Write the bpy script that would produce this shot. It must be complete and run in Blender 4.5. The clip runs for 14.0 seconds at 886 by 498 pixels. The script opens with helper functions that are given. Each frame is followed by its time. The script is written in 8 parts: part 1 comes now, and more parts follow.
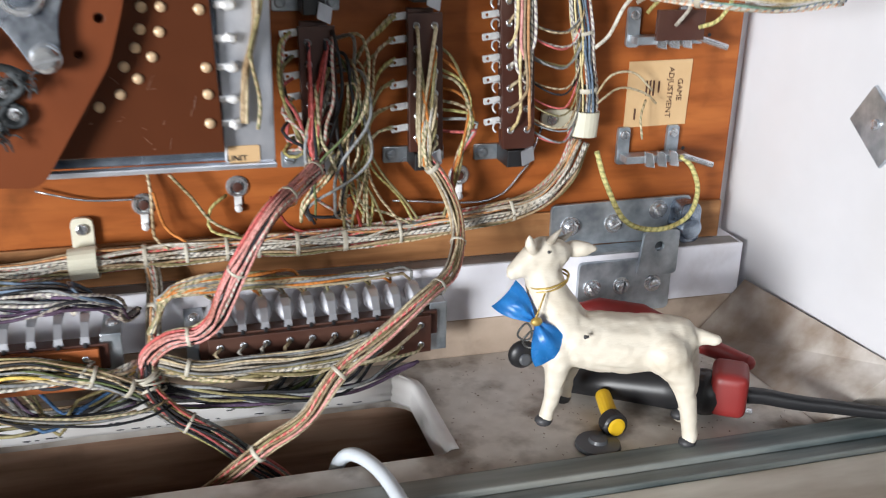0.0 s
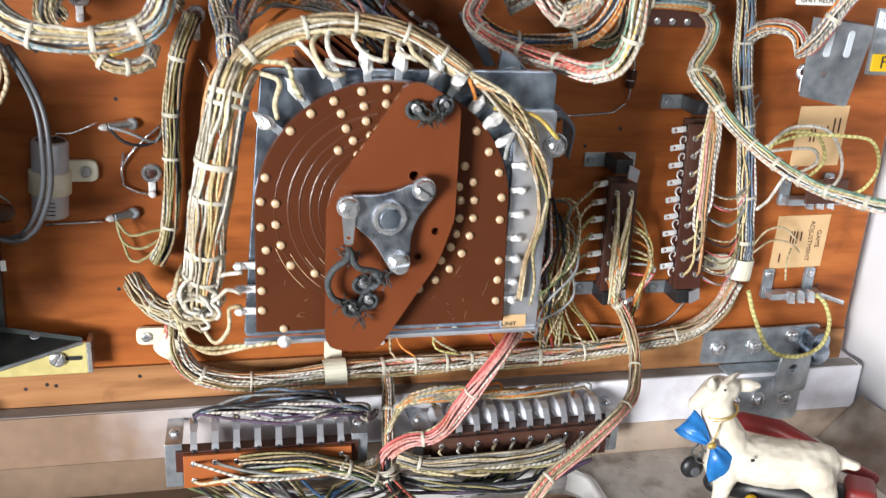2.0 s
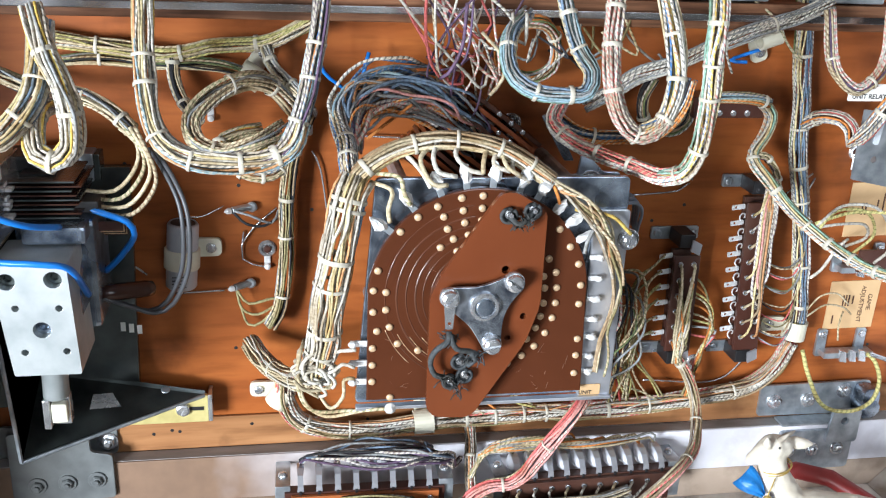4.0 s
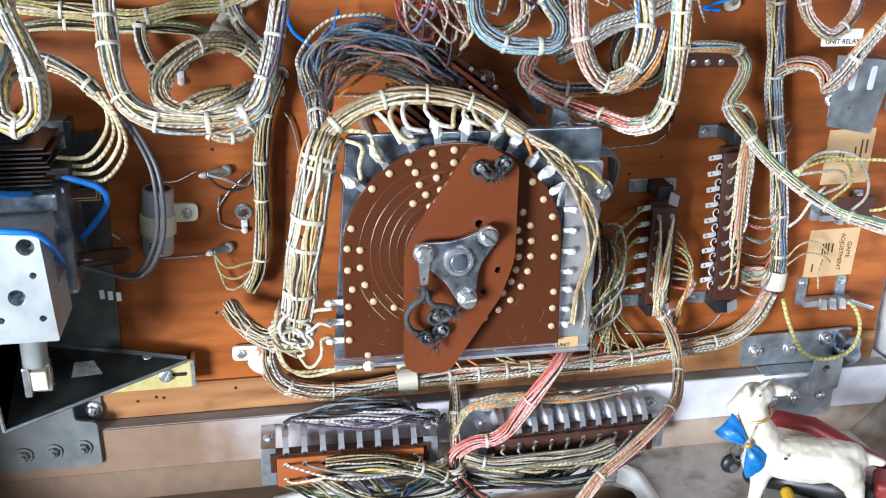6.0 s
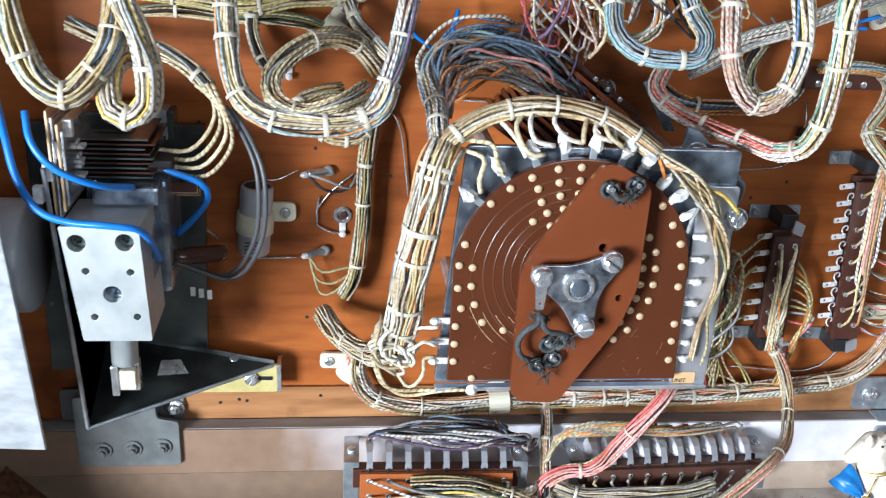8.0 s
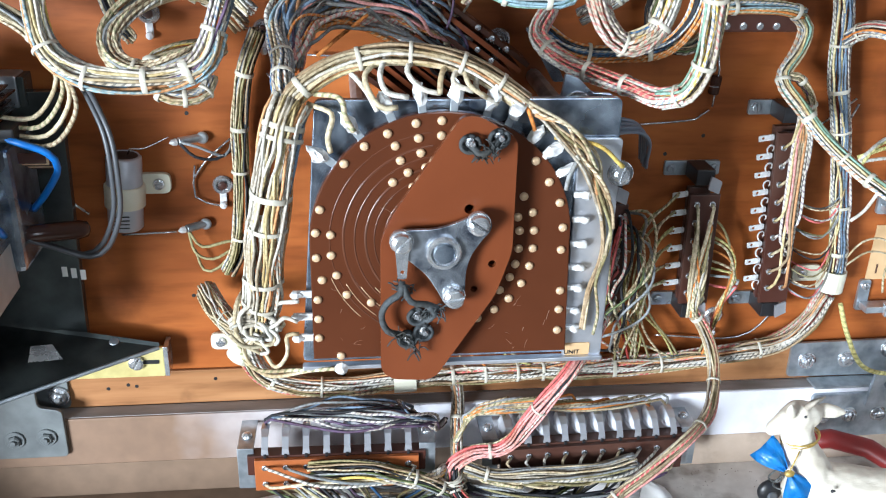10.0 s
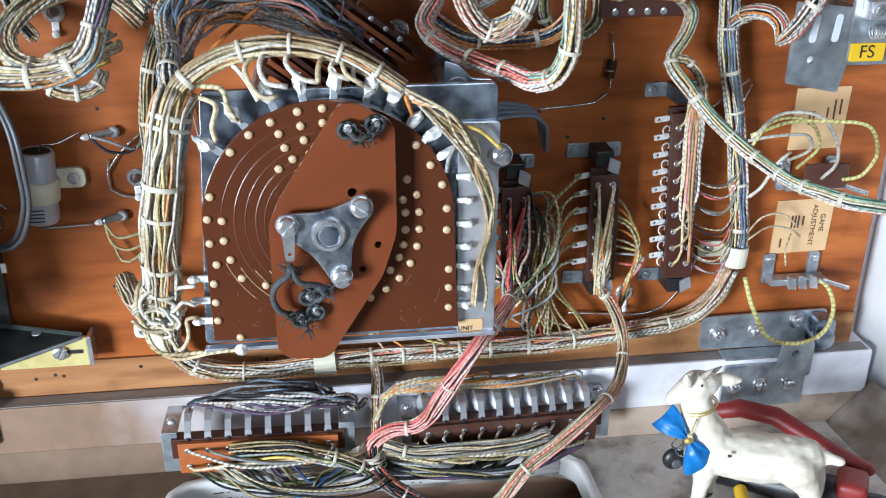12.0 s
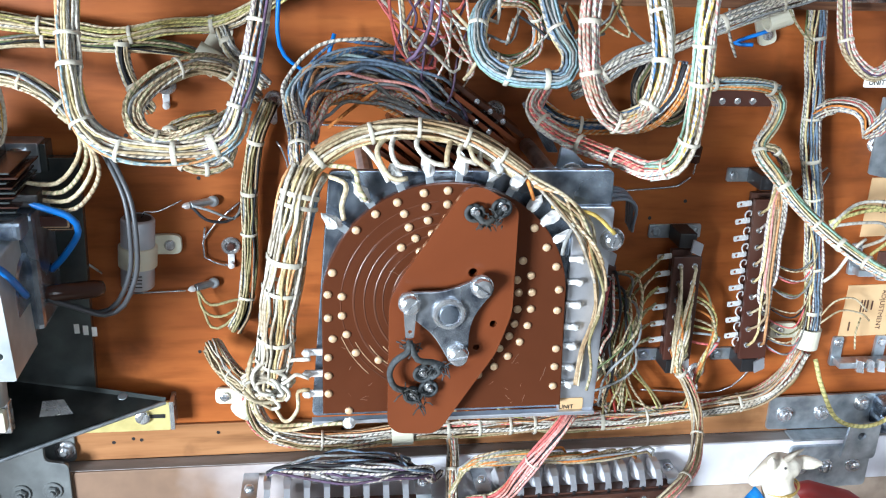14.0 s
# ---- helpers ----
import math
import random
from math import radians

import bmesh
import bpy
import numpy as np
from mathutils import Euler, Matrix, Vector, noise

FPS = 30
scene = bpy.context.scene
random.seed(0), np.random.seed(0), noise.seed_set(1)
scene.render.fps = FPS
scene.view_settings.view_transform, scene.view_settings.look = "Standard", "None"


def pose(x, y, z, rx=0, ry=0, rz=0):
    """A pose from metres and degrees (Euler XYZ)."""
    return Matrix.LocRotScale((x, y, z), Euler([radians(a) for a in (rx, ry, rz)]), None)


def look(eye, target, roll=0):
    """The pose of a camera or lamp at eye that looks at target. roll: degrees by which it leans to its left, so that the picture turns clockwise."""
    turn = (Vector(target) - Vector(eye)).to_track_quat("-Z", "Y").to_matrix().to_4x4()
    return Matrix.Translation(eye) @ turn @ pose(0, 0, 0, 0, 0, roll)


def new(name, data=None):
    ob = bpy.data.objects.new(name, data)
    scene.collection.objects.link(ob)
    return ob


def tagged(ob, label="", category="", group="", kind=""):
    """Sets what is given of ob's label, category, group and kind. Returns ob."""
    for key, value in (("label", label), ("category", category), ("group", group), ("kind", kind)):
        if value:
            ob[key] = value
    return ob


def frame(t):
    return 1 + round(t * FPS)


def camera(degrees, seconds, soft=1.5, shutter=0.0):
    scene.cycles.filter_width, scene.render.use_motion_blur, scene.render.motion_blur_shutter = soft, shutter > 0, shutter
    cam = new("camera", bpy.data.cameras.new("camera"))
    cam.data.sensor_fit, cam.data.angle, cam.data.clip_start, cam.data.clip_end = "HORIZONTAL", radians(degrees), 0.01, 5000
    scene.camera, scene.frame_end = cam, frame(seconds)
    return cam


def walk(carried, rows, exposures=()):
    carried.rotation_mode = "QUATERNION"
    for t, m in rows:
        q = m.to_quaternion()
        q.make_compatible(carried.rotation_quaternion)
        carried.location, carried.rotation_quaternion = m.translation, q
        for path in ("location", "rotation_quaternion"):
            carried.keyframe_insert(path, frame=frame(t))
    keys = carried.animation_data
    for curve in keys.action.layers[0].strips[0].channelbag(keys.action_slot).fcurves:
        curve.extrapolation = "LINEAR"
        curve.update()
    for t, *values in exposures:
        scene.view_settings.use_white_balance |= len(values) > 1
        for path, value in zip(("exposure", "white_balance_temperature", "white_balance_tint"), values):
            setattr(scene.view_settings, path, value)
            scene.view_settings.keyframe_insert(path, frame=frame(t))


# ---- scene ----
cam = camera(50.1, 14.0, soft=1.1, shutter=0.42)
# seconds, eye x y z in metres, Euler turn in degrees
PATH = [
    (0, 0.0438, -0.4451, 0.2355, 68.95, -1.06, -15.26),
    (0.5, 0.0083, -0.4783, 0.2607, 69.03, -1.52, -15.35),
    (1, -0.0273, -0.4852, 0.2760, 69.28, -1.97, -14.62),
    (1.5, -0.0444, -0.4885, 0.3013, 69.50, -2.44, -13.73),
    (2, -0.0645, -0.4888, 0.3257, 69.45, -3.05, -12.71),
    (2.5, -0.0673, -0.4954, 0.3499, 69.39, -2.79, -11.61),
    (3, -0.0853, -0.5053, 0.3710, 69.49, -2.83, -10.21),
    (3.2, -0.0972, -0.5126, 0.3829, 69.60, -2.86, -9.86),
    (5.3, -0.0733, -0.5308, 0.3730, 68.42, -1.43, -9.65),
    (5.5, -0.0710, -0.5297, 0.3721, 67.86, -1.12, -10.08),
    (6, -0.0833, -0.5300, 0.3749, 67.68, -0.93, -10.48),
    (6.5, -0.0856, -0.5273, 0.3741, 67.44, -1.10, -10.84),
    (7, -0.0894, -0.5194, 0.3701, 67.39, -1.40, -10.21),
    (7.5, -0.1109, -0.5080, 0.3717, 67.25, -2.44, -7.14),
    (8, -0.1048, -0.4962, 0.3730, 67.23, -2.93, -5.90),
    (8.5, -0.0638, -0.4791, 0.3536, 67.11, -2.28, -6.03),
    (8.7, -0.0541, -0.4738, 0.3544, 66.97, -1.97, -5.92),
    (10.8, -0.0307, -0.4712, 0.3576, 65.56, -0.89, -6.48),
    (11, -0.0245, -0.4756, 0.3594, 65.54, -0.80, -6.52),
    (11.5, -0.0066, -0.4857, 0.3548, 65.49, -0.58, -6.87),
    (12, -0.0003, -0.4942, 0.3587, 65.57, -0.14, -7.48),
    (12.5, -0.0179, -0.4791, 0.3612, 65.89, -0.30, -7.95),
    (13, -0.0408, -0.4694, 0.3706, 66.89, -1.71, -7.64),
    (13.5, -0.0522, -0.4754, 0.3708, 68.13, -2.15, -7.55),
    (14, -0.0558, -0.4914, 0.3701, 69.03, -2.00, -7.59),
]
walk(cam, [(t, pose(x, y, z, rx, ry, rz)) for t, x, y, z, rx, ry, rz in PATH], [(0.0, -0.06, 6500, 10), (0.5, -0.08, 6650, 10), (1.0, 0.0, 7000, 10), (2.0, 0.22, 6600, 10), (3.0, 0.34, 6300, 9), (5.5, 0.28, 5900, 8), (7.0, 0.32, 5900, 8), (8.5, 0.32, 5900, 7), (11.0, 0.5, 5750, 5), (12.0, 0.18, 5750, 6), (13.0, 0.3, 5850, 6), (14.0, 0.5, 5800, 5)])

# ---- light ----
world = bpy.data.worlds.new("daylight")
scene.world = world
world.use_nodes = True
wn = world.node_tree.nodes
sky = wn.new("ShaderNodeTexSky")
sky.sky_type = "NISHITA"
sky.sun_disc = False
sky.sun_elevation, sky.sun_rotation = radians(38), radians(200)
wn["Background"].inputs["Strength"].default_value = 0.10
world.node_tree.links.new(sky.outputs[0], wn["Background"].inputs["Color"])


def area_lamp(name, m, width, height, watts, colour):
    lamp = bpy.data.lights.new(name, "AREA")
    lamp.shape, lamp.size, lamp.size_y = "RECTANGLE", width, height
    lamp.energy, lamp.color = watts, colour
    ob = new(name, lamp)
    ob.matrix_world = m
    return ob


# unseen windows' daylight: bright left key set by shadows, dimmer added fill opposite
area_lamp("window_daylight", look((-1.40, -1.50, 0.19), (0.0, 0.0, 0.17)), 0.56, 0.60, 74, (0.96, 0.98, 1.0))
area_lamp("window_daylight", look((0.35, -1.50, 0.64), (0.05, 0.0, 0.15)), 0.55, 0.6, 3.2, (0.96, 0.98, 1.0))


# ---- materials ----
def material(name, rough=0.5, metal=0.0, spec=0.5):
    m = bpy.data.materials.new(name)
    m.use_nodes = True
    b = m.node_tree.nodes["Principled BSDF"]
    b.inputs["Roughness"].default_value = rough
    b.inputs["Metallic"].default_value = metal
    b.inputs["Specular IOR Level"].default_value = spec
    return m, m.node_tree.nodes, m.node_tree.links, b


def ramp(n, stops):
    r = n.new("ShaderNodeValToRGB")
    e = r.color_ramp.elements
    e[0].position, e[0].color = stops[0][0], (*stops[0][1], 1)
    e[1].position, e[1].color = stops[-1][0], (*stops[-1][1], 1)
    for p, c in stops[1:-1]:
        e.new(p).color = (*c, 1)
    return r


def noise_node(n, l, scale, detail=4.0, stretch=(1, 1, 1), source="Object"):
    tc = n.new("ShaderNodeTexCoord")
    mp = n.new("ShaderNodeMapping")
    mp.inputs["Scale"].default_value = stretch
    l.new(tc.outputs[source], mp.inputs["Vector"])
    t = n.new("ShaderNodeTexNoise")
    t.inputs["Scale"].default_value, t.inputs["Detail"].default_value = scale, detail
    l.new(mp.outputs[0], t.inputs["Vector"])
    return t


def mix(n, l, fac, a, b, mode="MIX"):
    x = n.new("ShaderNodeMix")
    x.data_type, x.blend_type = "RGBA", mode
    for sock, v in ((x.inputs[0], fac), (x.inputs[6], a), (x.inputs[7], b)):
        if hasattr(v, "links"):
            l.new(v, sock)
        else:
            sock.default_value = v if not isinstance(v, tuple) else (*v, 1)
    return x.outputs[2]


def bump(n, l, b, height, strength, distance):
    k = n.new("ShaderNodeBump")
    k.inputs["Strength"].default_value, k.inputs["Distance"].default_value = strength, distance
    l.new(height, k.inputs["Height"])
    l.new(k.outputs[0], b.inputs["Normal"])


def worn(name, c1, c2, rough, metal=0.0, scale=60, stretch=(1, 1, 1), relief=0.15, dirt=(0.06, 0.045, 0.03), dirt_amount=0.35, rough_spread=0.2, mottle=0.0):
    """Two tones of one surface with fine grain, larger stains and uneven gloss."""
    m, n, l, b = material(name, rough, metal)
    fine, big = noise_node(n, l, scale, 6, stretch), noise_node(n, l, scale * 0.15, 5, stretch)
    tone = fine.outputs[0]
    # mottle: uneven spots; on metals they stand in for broken reflections
    if mottle:
        spots = ramp(n, [(0.5 - mottle, (0, 0, 0)), (0.5 + mottle, (1, 1, 1))])
        l.new(tone, spots.inputs[0])
        tone = spots.outputs[0]
    base = mix(n, l, tone, c1, c2)
    stain = ramp(n, [(0.52, (0, 0, 0)), (0.75, (dirt_amount,) * 3)])
    l.new(big.outputs[0], stain.inputs[0])
    l.new(mix(n, l, stain.outputs[0], base, dirt), b.inputs["Base Color"])
    spread = n.new("ShaderNodeMapRange")
    spread.inputs["To Min"].default_value, spread.inputs["To Max"].default_value = max(rough - rough_spread, 0.05), min(rough + rough_spread, 1)
    l.new(big.outputs[0], spread.inputs["Value"])
    l.new(spread.outputs[0], b.inputs["Roughness"])
    bump(n, l, b, fine.outputs[0], relief, 0.0006)
    return m


def wood(name, dark, mid, light, rough=0.45, along=(3, 40, 60), spread=1.0):
    m, n, l, b = material(name, rough)
    grain, figure, mottled = noise_node(n, l, 6, 8, along), noise_node(n, l, 2.2, 4, tuple(a * 0.35 for a in along)), noise_node(n, l, 9, 3)
    r = ramp(n, [(0.28, dark), (0.5, mid), (0.72, light)])
    l.new(grain.outputs[0], r.inputs[0])
    tone = ramp(n, [(0.3, (0.74, 0.70, 0.66)), (0.7, (1.12, 1.1, 1.08))])
    l.new(figure.outputs[0], tone.inputs[0])
    c = mix(n, l, 1.0, r.outputs[0], tone.outputs[0], "MULTIPLY")
    # dark patches: stains, plus contact shade of the fittings scattered into the colour
    grime_shade = ramp(n, [(0.52, (0, 0, 0)), (0.74, (0.75, 0.75, 0.75))])
    l.new(mottled.outputs[0], grime_shade.inputs[0])
    blots = ramp(n, [(0.56, (0, 0, 0)), (0.70, (0.8, 0.8, 0.8))])
    l.new(noise_node(n, l, 21, 5).outputs[0], blots.inputs[0])
    pores = ramp(n, [(0.34, (0.42, 0.36, 0.30)), (0.50, (1, 1, 1))])
    l.new(noise_node(n, l, 55, 5, (0.5, 2.2, 3.2)).outputs[0], pores.inputs[0])
    c = mix(n, l, 0.35, c, pores.outputs[0], "MULTIPLY")
    soiled = mix(n, l, grime_shade.outputs[0], c, dark)
    l.new(mix(n, l, blots.outputs[0], soiled, tuple(q * 0.55 for q in dark)), b.inputs["Base Color"])
    b.inputs["Specular IOR Level"].default_value = 0.2
    bump(n, l, b, grain.outputs[0], 0.15, 0.0006)
    return m


def plain(name, colour, rough=0.45, metal=0.0, spread=0.12, scale=120):
    m, n, l, b = material(name, rough, metal)
    t = noise_node(n, l, scale, 4)
    dark = tuple(c * (1 - 2 * spread) for c in colour)
    l.new(mix(n, l, t.outputs[0], colour, dark), b.inputs["Base Color"])
    bump(n, l, b, t.outputs[0], 0.1, 0.0003)
    return m


def cloth_wire(name, base, tracer=None, pitch=300.0, share=0.36, rough=0.7):
    """Braided cotton wire covering: a base colour, and a tracer colour that winds round it."""
    m, n, l, b = material(name, rough, 0.0, 0.25)
    uv = n.new("ShaderNodeUVMap")
    sep = n.new("ShaderNodeSeparateXYZ")
    l.new(uv.outputs[0], sep.inputs[0])
    dirt = noise_node(n, l, 55, 6)
    # dirt on the cotton, deepened to stand in for shade between strands
    grime_shade = ramp(n, [(0.30, (0.62, 0.53, 0.42)), (0.56, (1, 1, 1))])
    l.new(dirt.outputs[0], grime_shade.inputs[0])
    shade = n.new("ShaderNodeMapRange")
    shade.inputs["To Min"].default_value, shade.inputs["To Max"].default_value = 0.78, 1.14
    l.new(n.new("ShaderNodeObjectInfo").outputs["Random"], shade.inputs["Value"])
    fibre = ramp(n, [(0.36, (0.68, 0.65, 0.60)), (0.56, (1.06, 1.06, 1.04))])
    l.new(noise_node(n, l, 620, 2).outputs[0], fibre.inputs[0])
    colour = None
    along = n.new("ShaderNodeMath")
    along.operation = "MULTIPLY_ADD"
    along.inputs[1].default_value = pitch
    l.new(sep.outputs[1], along.inputs[0])
    l.new(sep.outputs[0], along.inputs[2])
    saw = n.new("ShaderNodeMath")
    saw.operation = "FRACT"
    l.new(along.outputs[0], saw.inputs[0])
    if tracer:
        fleck = n.new("ShaderNodeMath")
        fleck.operation = "LESS_THAN"
        fleck.inputs[1].default_value = share
        l.new(saw.outputs[0], fleck.inputs[0])
        soft = n.new("ShaderNodeMath")
        soft.operation = "MULTIPLY"
        soft.inputs[1].default_value = 0.66
        l.new(fleck.outputs[0], soft.inputs[0])
        colour = mix(n, l, soft.outputs[0], base, tracer)
    else:
        colour = mix(n, l, dirt.outputs[0], base, tuple(c * 0.8 for c in base))
    aged = n.new("ShaderNodeVectorMath")
    aged.operation = "SCALE"
    l.new(mix(n, l, 1.0, mix(n, l, 1.0, colour, fibre.outputs[0], "MULTIPLY"), grime_shade.outputs[0], "MULTIPLY"), aged.inputs[0])
    l.new(shade.outputs[0], aged.inputs["Scale"])
    l.new(aged.outputs[0], b.inputs["Base Color"])
    weave = n.new("ShaderNodeMath")
    weave.operation = "SINE"
    scaled = n.new("ShaderNodeMath")
    scaled.operation = "MULTIPLY"
    scaled.inputs[1].default_value = 31.4
    l.new(along.outputs[0], scaled.inputs[0])
    l.new(scaled.outputs[0], weave.inputs[0])
    bump(n, l, b, weave.outputs[0], 0.2, 0.0002)
    return m


WHITE, CREAM, YELLOW, ORANGE = (0.68, 0.66, 0.61), (0.66, 0.57, 0.40), (0.80, 0.60, 0.16), (0.72, 0.27, 0.07)
RED, PINK, BLUE, SKY = (0.46, 0.07, 0.06), (0.72, 0.18, 0.18), (0.08, 0.19, 0.42), (0.34, 0.50, 0.60)
GREEN, BLACK, BROWN, PURPLE = (0.17, 0.22, 0.10), (0.035, 0.037, 0.045), (0.22, 0.11, 0.06), (0.15, 0.10, 0.18)
OLIVE, GREY, MINT, ROSY = (0.38, 0.34, 0.18), (0.34, 0.36, 0.38), (0.30, 0.48, 0.40), (0.78, 0.38, 0.36)
TAN, DUSTY = (0.46, 0.35, 0.23), (0.50, 0.46, 0.40)
BUTTER, PEACH, STEELBLUE, CHALKY = (0.72, 0.62, 0.36), (0.70, 0.38, 0.19), (0.20, 0.28, 0.40), (0.68, 0.66, 0.60)
WIRES = {
    "tan": cloth_wire("tan_cotton", TAN), "dusty": cloth_wire("dusty_cotton", DUSTY), "butter": cloth_wire("butter_cotton", BUTTER), "peach": cloth_wire("peach_cotton", PEACH), "steel_blue": cloth_wire("steel_blue_cotton", STEELBLUE), "chalk": cloth_wire("chalk_cotton", CHALKY),
    "white": cloth_wire("white_cotton", WHITE), "cream": cloth_wire("cream_cotton", CREAM), "yellow": cloth_wire("yellow_cotton", YELLOW),
    "orange": cloth_wire("orange_cotton", ORANGE), "red": cloth_wire("red_cotton", RED), "pink": cloth_wire("faded_red_cotton", PINK),
    "blue": cloth_wire("blue_cotton", BLUE), "sky": cloth_wire("pale_blue_cotton", SKY), "green": cloth_wire("green_cotton", GREEN),
    "black": cloth_wire("black_cotton", BLACK), "purple": cloth_wire("purple_cotton", PURPLE), "grey": cloth_wire("grey_cotton", GREY),
    "olive": cloth_wire("olive_cotton", OLIVE), "sky_white": cloth_wire("sky_white_cotton", SKY, WHITE), "yellow_white": cloth_wire("yellow_white_cotton", YELLOW, WHITE), "orange_cream": cloth_wire("orange_cream_cotton", ORANGE, CREAM), "blue_white": cloth_wire("blue_white_cotton", BLUE, GREY), "pink_cream": cloth_wire("pink_cream_cotton", PINK, CREAM),
     "mint": cloth_wire("mint_cotton", MINT), "rosy": cloth_wire("rosy_cotton", ROSY), "white_blue": cloth_wire("white_blue_cotton", WHITE, BLUE), "white_red": cloth_wire("white_red_cotton", WHITE, PINK),
    "white_black": cloth_wire("white_black_cotton", WHITE, BLACK), "white_orange": cloth_wire("white_orange_cotton", WHITE, ORANGE),
    "yellow_green": cloth_wire("yellow_green_cotton", (0.60, 0.55, 0.24), (0.26, 0.27, 0.10)), "cream_brown": cloth_wire("cream_brown_cotton", CREAM, BROWN),
    "cream_green": cloth_wire("cream_green_cotton", CREAM, GREEN), "yellow_black": cloth_wire("yellow_black_cotton", YELLOW, BLACK), "white_purple": cloth_wire("white_purple_cotton", WHITE, PURPLE),
}
PLY = wood("varnished_plywood", (0.200, 0.054, 0.014), (0.35, 0.104, 0.026), (0.46, 0.150, 0.039), 0.42, (2, 7, 10))
RAIL = wood("pine_rail", (0.19, 0.085, 0.035), (0.36, 0.175, 0.075), (0.45, 0.235, 0.105), 0.5, (2, 14, 22))
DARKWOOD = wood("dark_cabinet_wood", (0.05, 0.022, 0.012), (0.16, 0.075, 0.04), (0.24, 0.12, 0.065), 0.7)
WALLPAINT = worn("white_wall_paint", (0.69, 0.69, 0.72), (0.62, 0.62, 0.65), 0.6, scale=40, dirt=(0.5, 0.45, 0.38), dirt_amount=0.3)
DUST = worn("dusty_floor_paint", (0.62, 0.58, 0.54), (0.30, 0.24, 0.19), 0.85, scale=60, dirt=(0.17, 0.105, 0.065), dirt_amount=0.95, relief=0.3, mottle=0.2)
LIP = worn("slate_green_paint", (0.055, 0.075, 0.078), (0.20, 0.225, 0.22), 0.45, scale=110, stretch=(0.12, 1, 1), relief=0.3, dirt=(0.40, 0.36, 0.30), dirt_amount=0.85, mottle=0.16)
# metals: pale mottled base tones carry reflections the dark room doesn't give
ALU = worn("aluminium_plate", (0.74, 0.75, 0.80), (0.46, 0.49, 0.55), 0.34, 0.75, scale=70, dirt=(0.30, 0.28, 0.26), dirt_amount=0.45, mottle=0.18)
ZINC = worn("zinc_plated_steel", (0.62, 0.67, 0.71), (0.24, 0.28, 0.32), 0.34, 0.7, scale=95, dirt=(0.16, 0.16, 0.16), dirt_amount=0.6, mottle=0.2)
SPANGLE = worn("blued_zinc_plate", (0.52, 0.60, 0.70), (0.06, 0.08, 0.12), 0.24, 0.8, scale=80, dirt=(0.10, 0.11, 0.13), dirt_amount=0.5, mottle=0.17)
STEEL = worn("bright_steel", (0.86, 0.87, 0.88), (0.42, 0.44, 0.48), 0.22, 0.8, scale=160, dirt=(0.2, 0.18, 0.15), dirt_amount=0.45, mottle=0.22)
# black steel's tone is lifted to grey-green in place of gloss reflections
BLACKSTEEL = worn("black_steel", (0.13, 0.15, 0.148), (0.04, 0.046, 0.048), 0.24, 0.5, scale=45, dirt=(0.20, 0.19, 0.18), dirt_amount=0.5, mottle=0.2)
SOLDER = worn("tinned_solder", (0.92, 0.92, 0.91), (0.66, 0.67, 0.69), 0.26, 0.2, scale=330, relief=0.9, dirt=(0.25, 0.2, 0.15), dirt_amount=0.4, mottle=0.2)
BRASS = worn("brass_contact", (0.80, 0.60, 0.38), (0.62, 0.42, 0.25), 0.36, 0.3, scale=300, dirt=(0.25, 0.15, 0.08), dirt_amount=0.4)
GOLD = worn("yellow_passivated_steel", (0.82, 0.72, 0.32), (0.60, 0.50, 0.20), 0.34, 0.4, scale=120, mottle=0.25)
BAKELITE = worn("brown_bakelite", (0.104, 0.032, 0.014), (0.064, 0.020, 0.009), 0.14, scale=28, relief=0.07, dirt=(0.16, 0.06, 0.035), dirt_amount=0.35, rough_spread=0.08)
ARMPLATE = worn("red_brown_bakelite", (0.190, 0.052, 0.018), (0.12, 0.032, 0.012), 0.27, scale=30, relief=0.07, dirt=(0.085, 0.026, 0.013), dirt_amount=0.5, rough_spread=0.1)
DARKBAKE = worn("dark_bakelite_strip", (0.075, 0.026, 0.017), (0.05, 0.017, 0.012), 0.4, scale=90, dirt=(0.16, 0.10, 0.07), dirt_amount=0.4)
ORANGEBAKE = worn("orange_fibre_strip", (0.40, 0.115, 0.028), (0.30, 0.08, 0.02), 0.5, scale=90, dirt=(0.14, 0.05, 0.02), dirt_amount=0.4)
NYLON = worn("aged_nylon", (0.70, 0.68, 0.56), (0.60, 0.57, 0.44), 0.45, scale=160, dirt=(0.35, 0.28, 0.18), dirt_amount=0.35)
LACING = worn("waxed_lacing_cord", (0.62, 0.59, 0.50), (0.44, 0.40, 0.32), 0.5, scale=300, dirt=(0.3, 0.22, 0.12), dirt_amount=0.4)
CARD = worn("buff_card", (0.66, 0.46, 0.25), (0.56, 0.36, 0.18), 0.75, scale=120, dirt=(0.34, 0.18, 0.07), dirt_amount=0.45)
INK = plain("brown_ink", (0.10, 0.045, 0.025), 0.8)
BLACKINK = plain("black_ink", (0.02, 0.02, 0.02), 0.7)
PAPER = worn("white_paper_tape", (0.80, 0.79, 0.77), (0.70, 0.69, 0.66), 0.7, scale=110, dirt=(0.45, 0.40, 0.33), dirt_amount=0.35)
SLEEVEGREY = worn("pale_grey_sleeve", (0.72, 0.73, 0.78), (0.48, 0.49, 0.54), 0.45, 0.05, scale=120, dirt=(0.25, 0.22, 0.2), dirt_amount=0.5, mottle=0.25)
CAPGREY = worn("grey_capacitor_can", (0.50, 0.51, 0.55), (0.38, 0.39, 0.43), 0.4, 0.2, scale=120)
BLACKPLASTIC = plain("black_plastic", (0.018, 0.018, 0.02), 0.4)
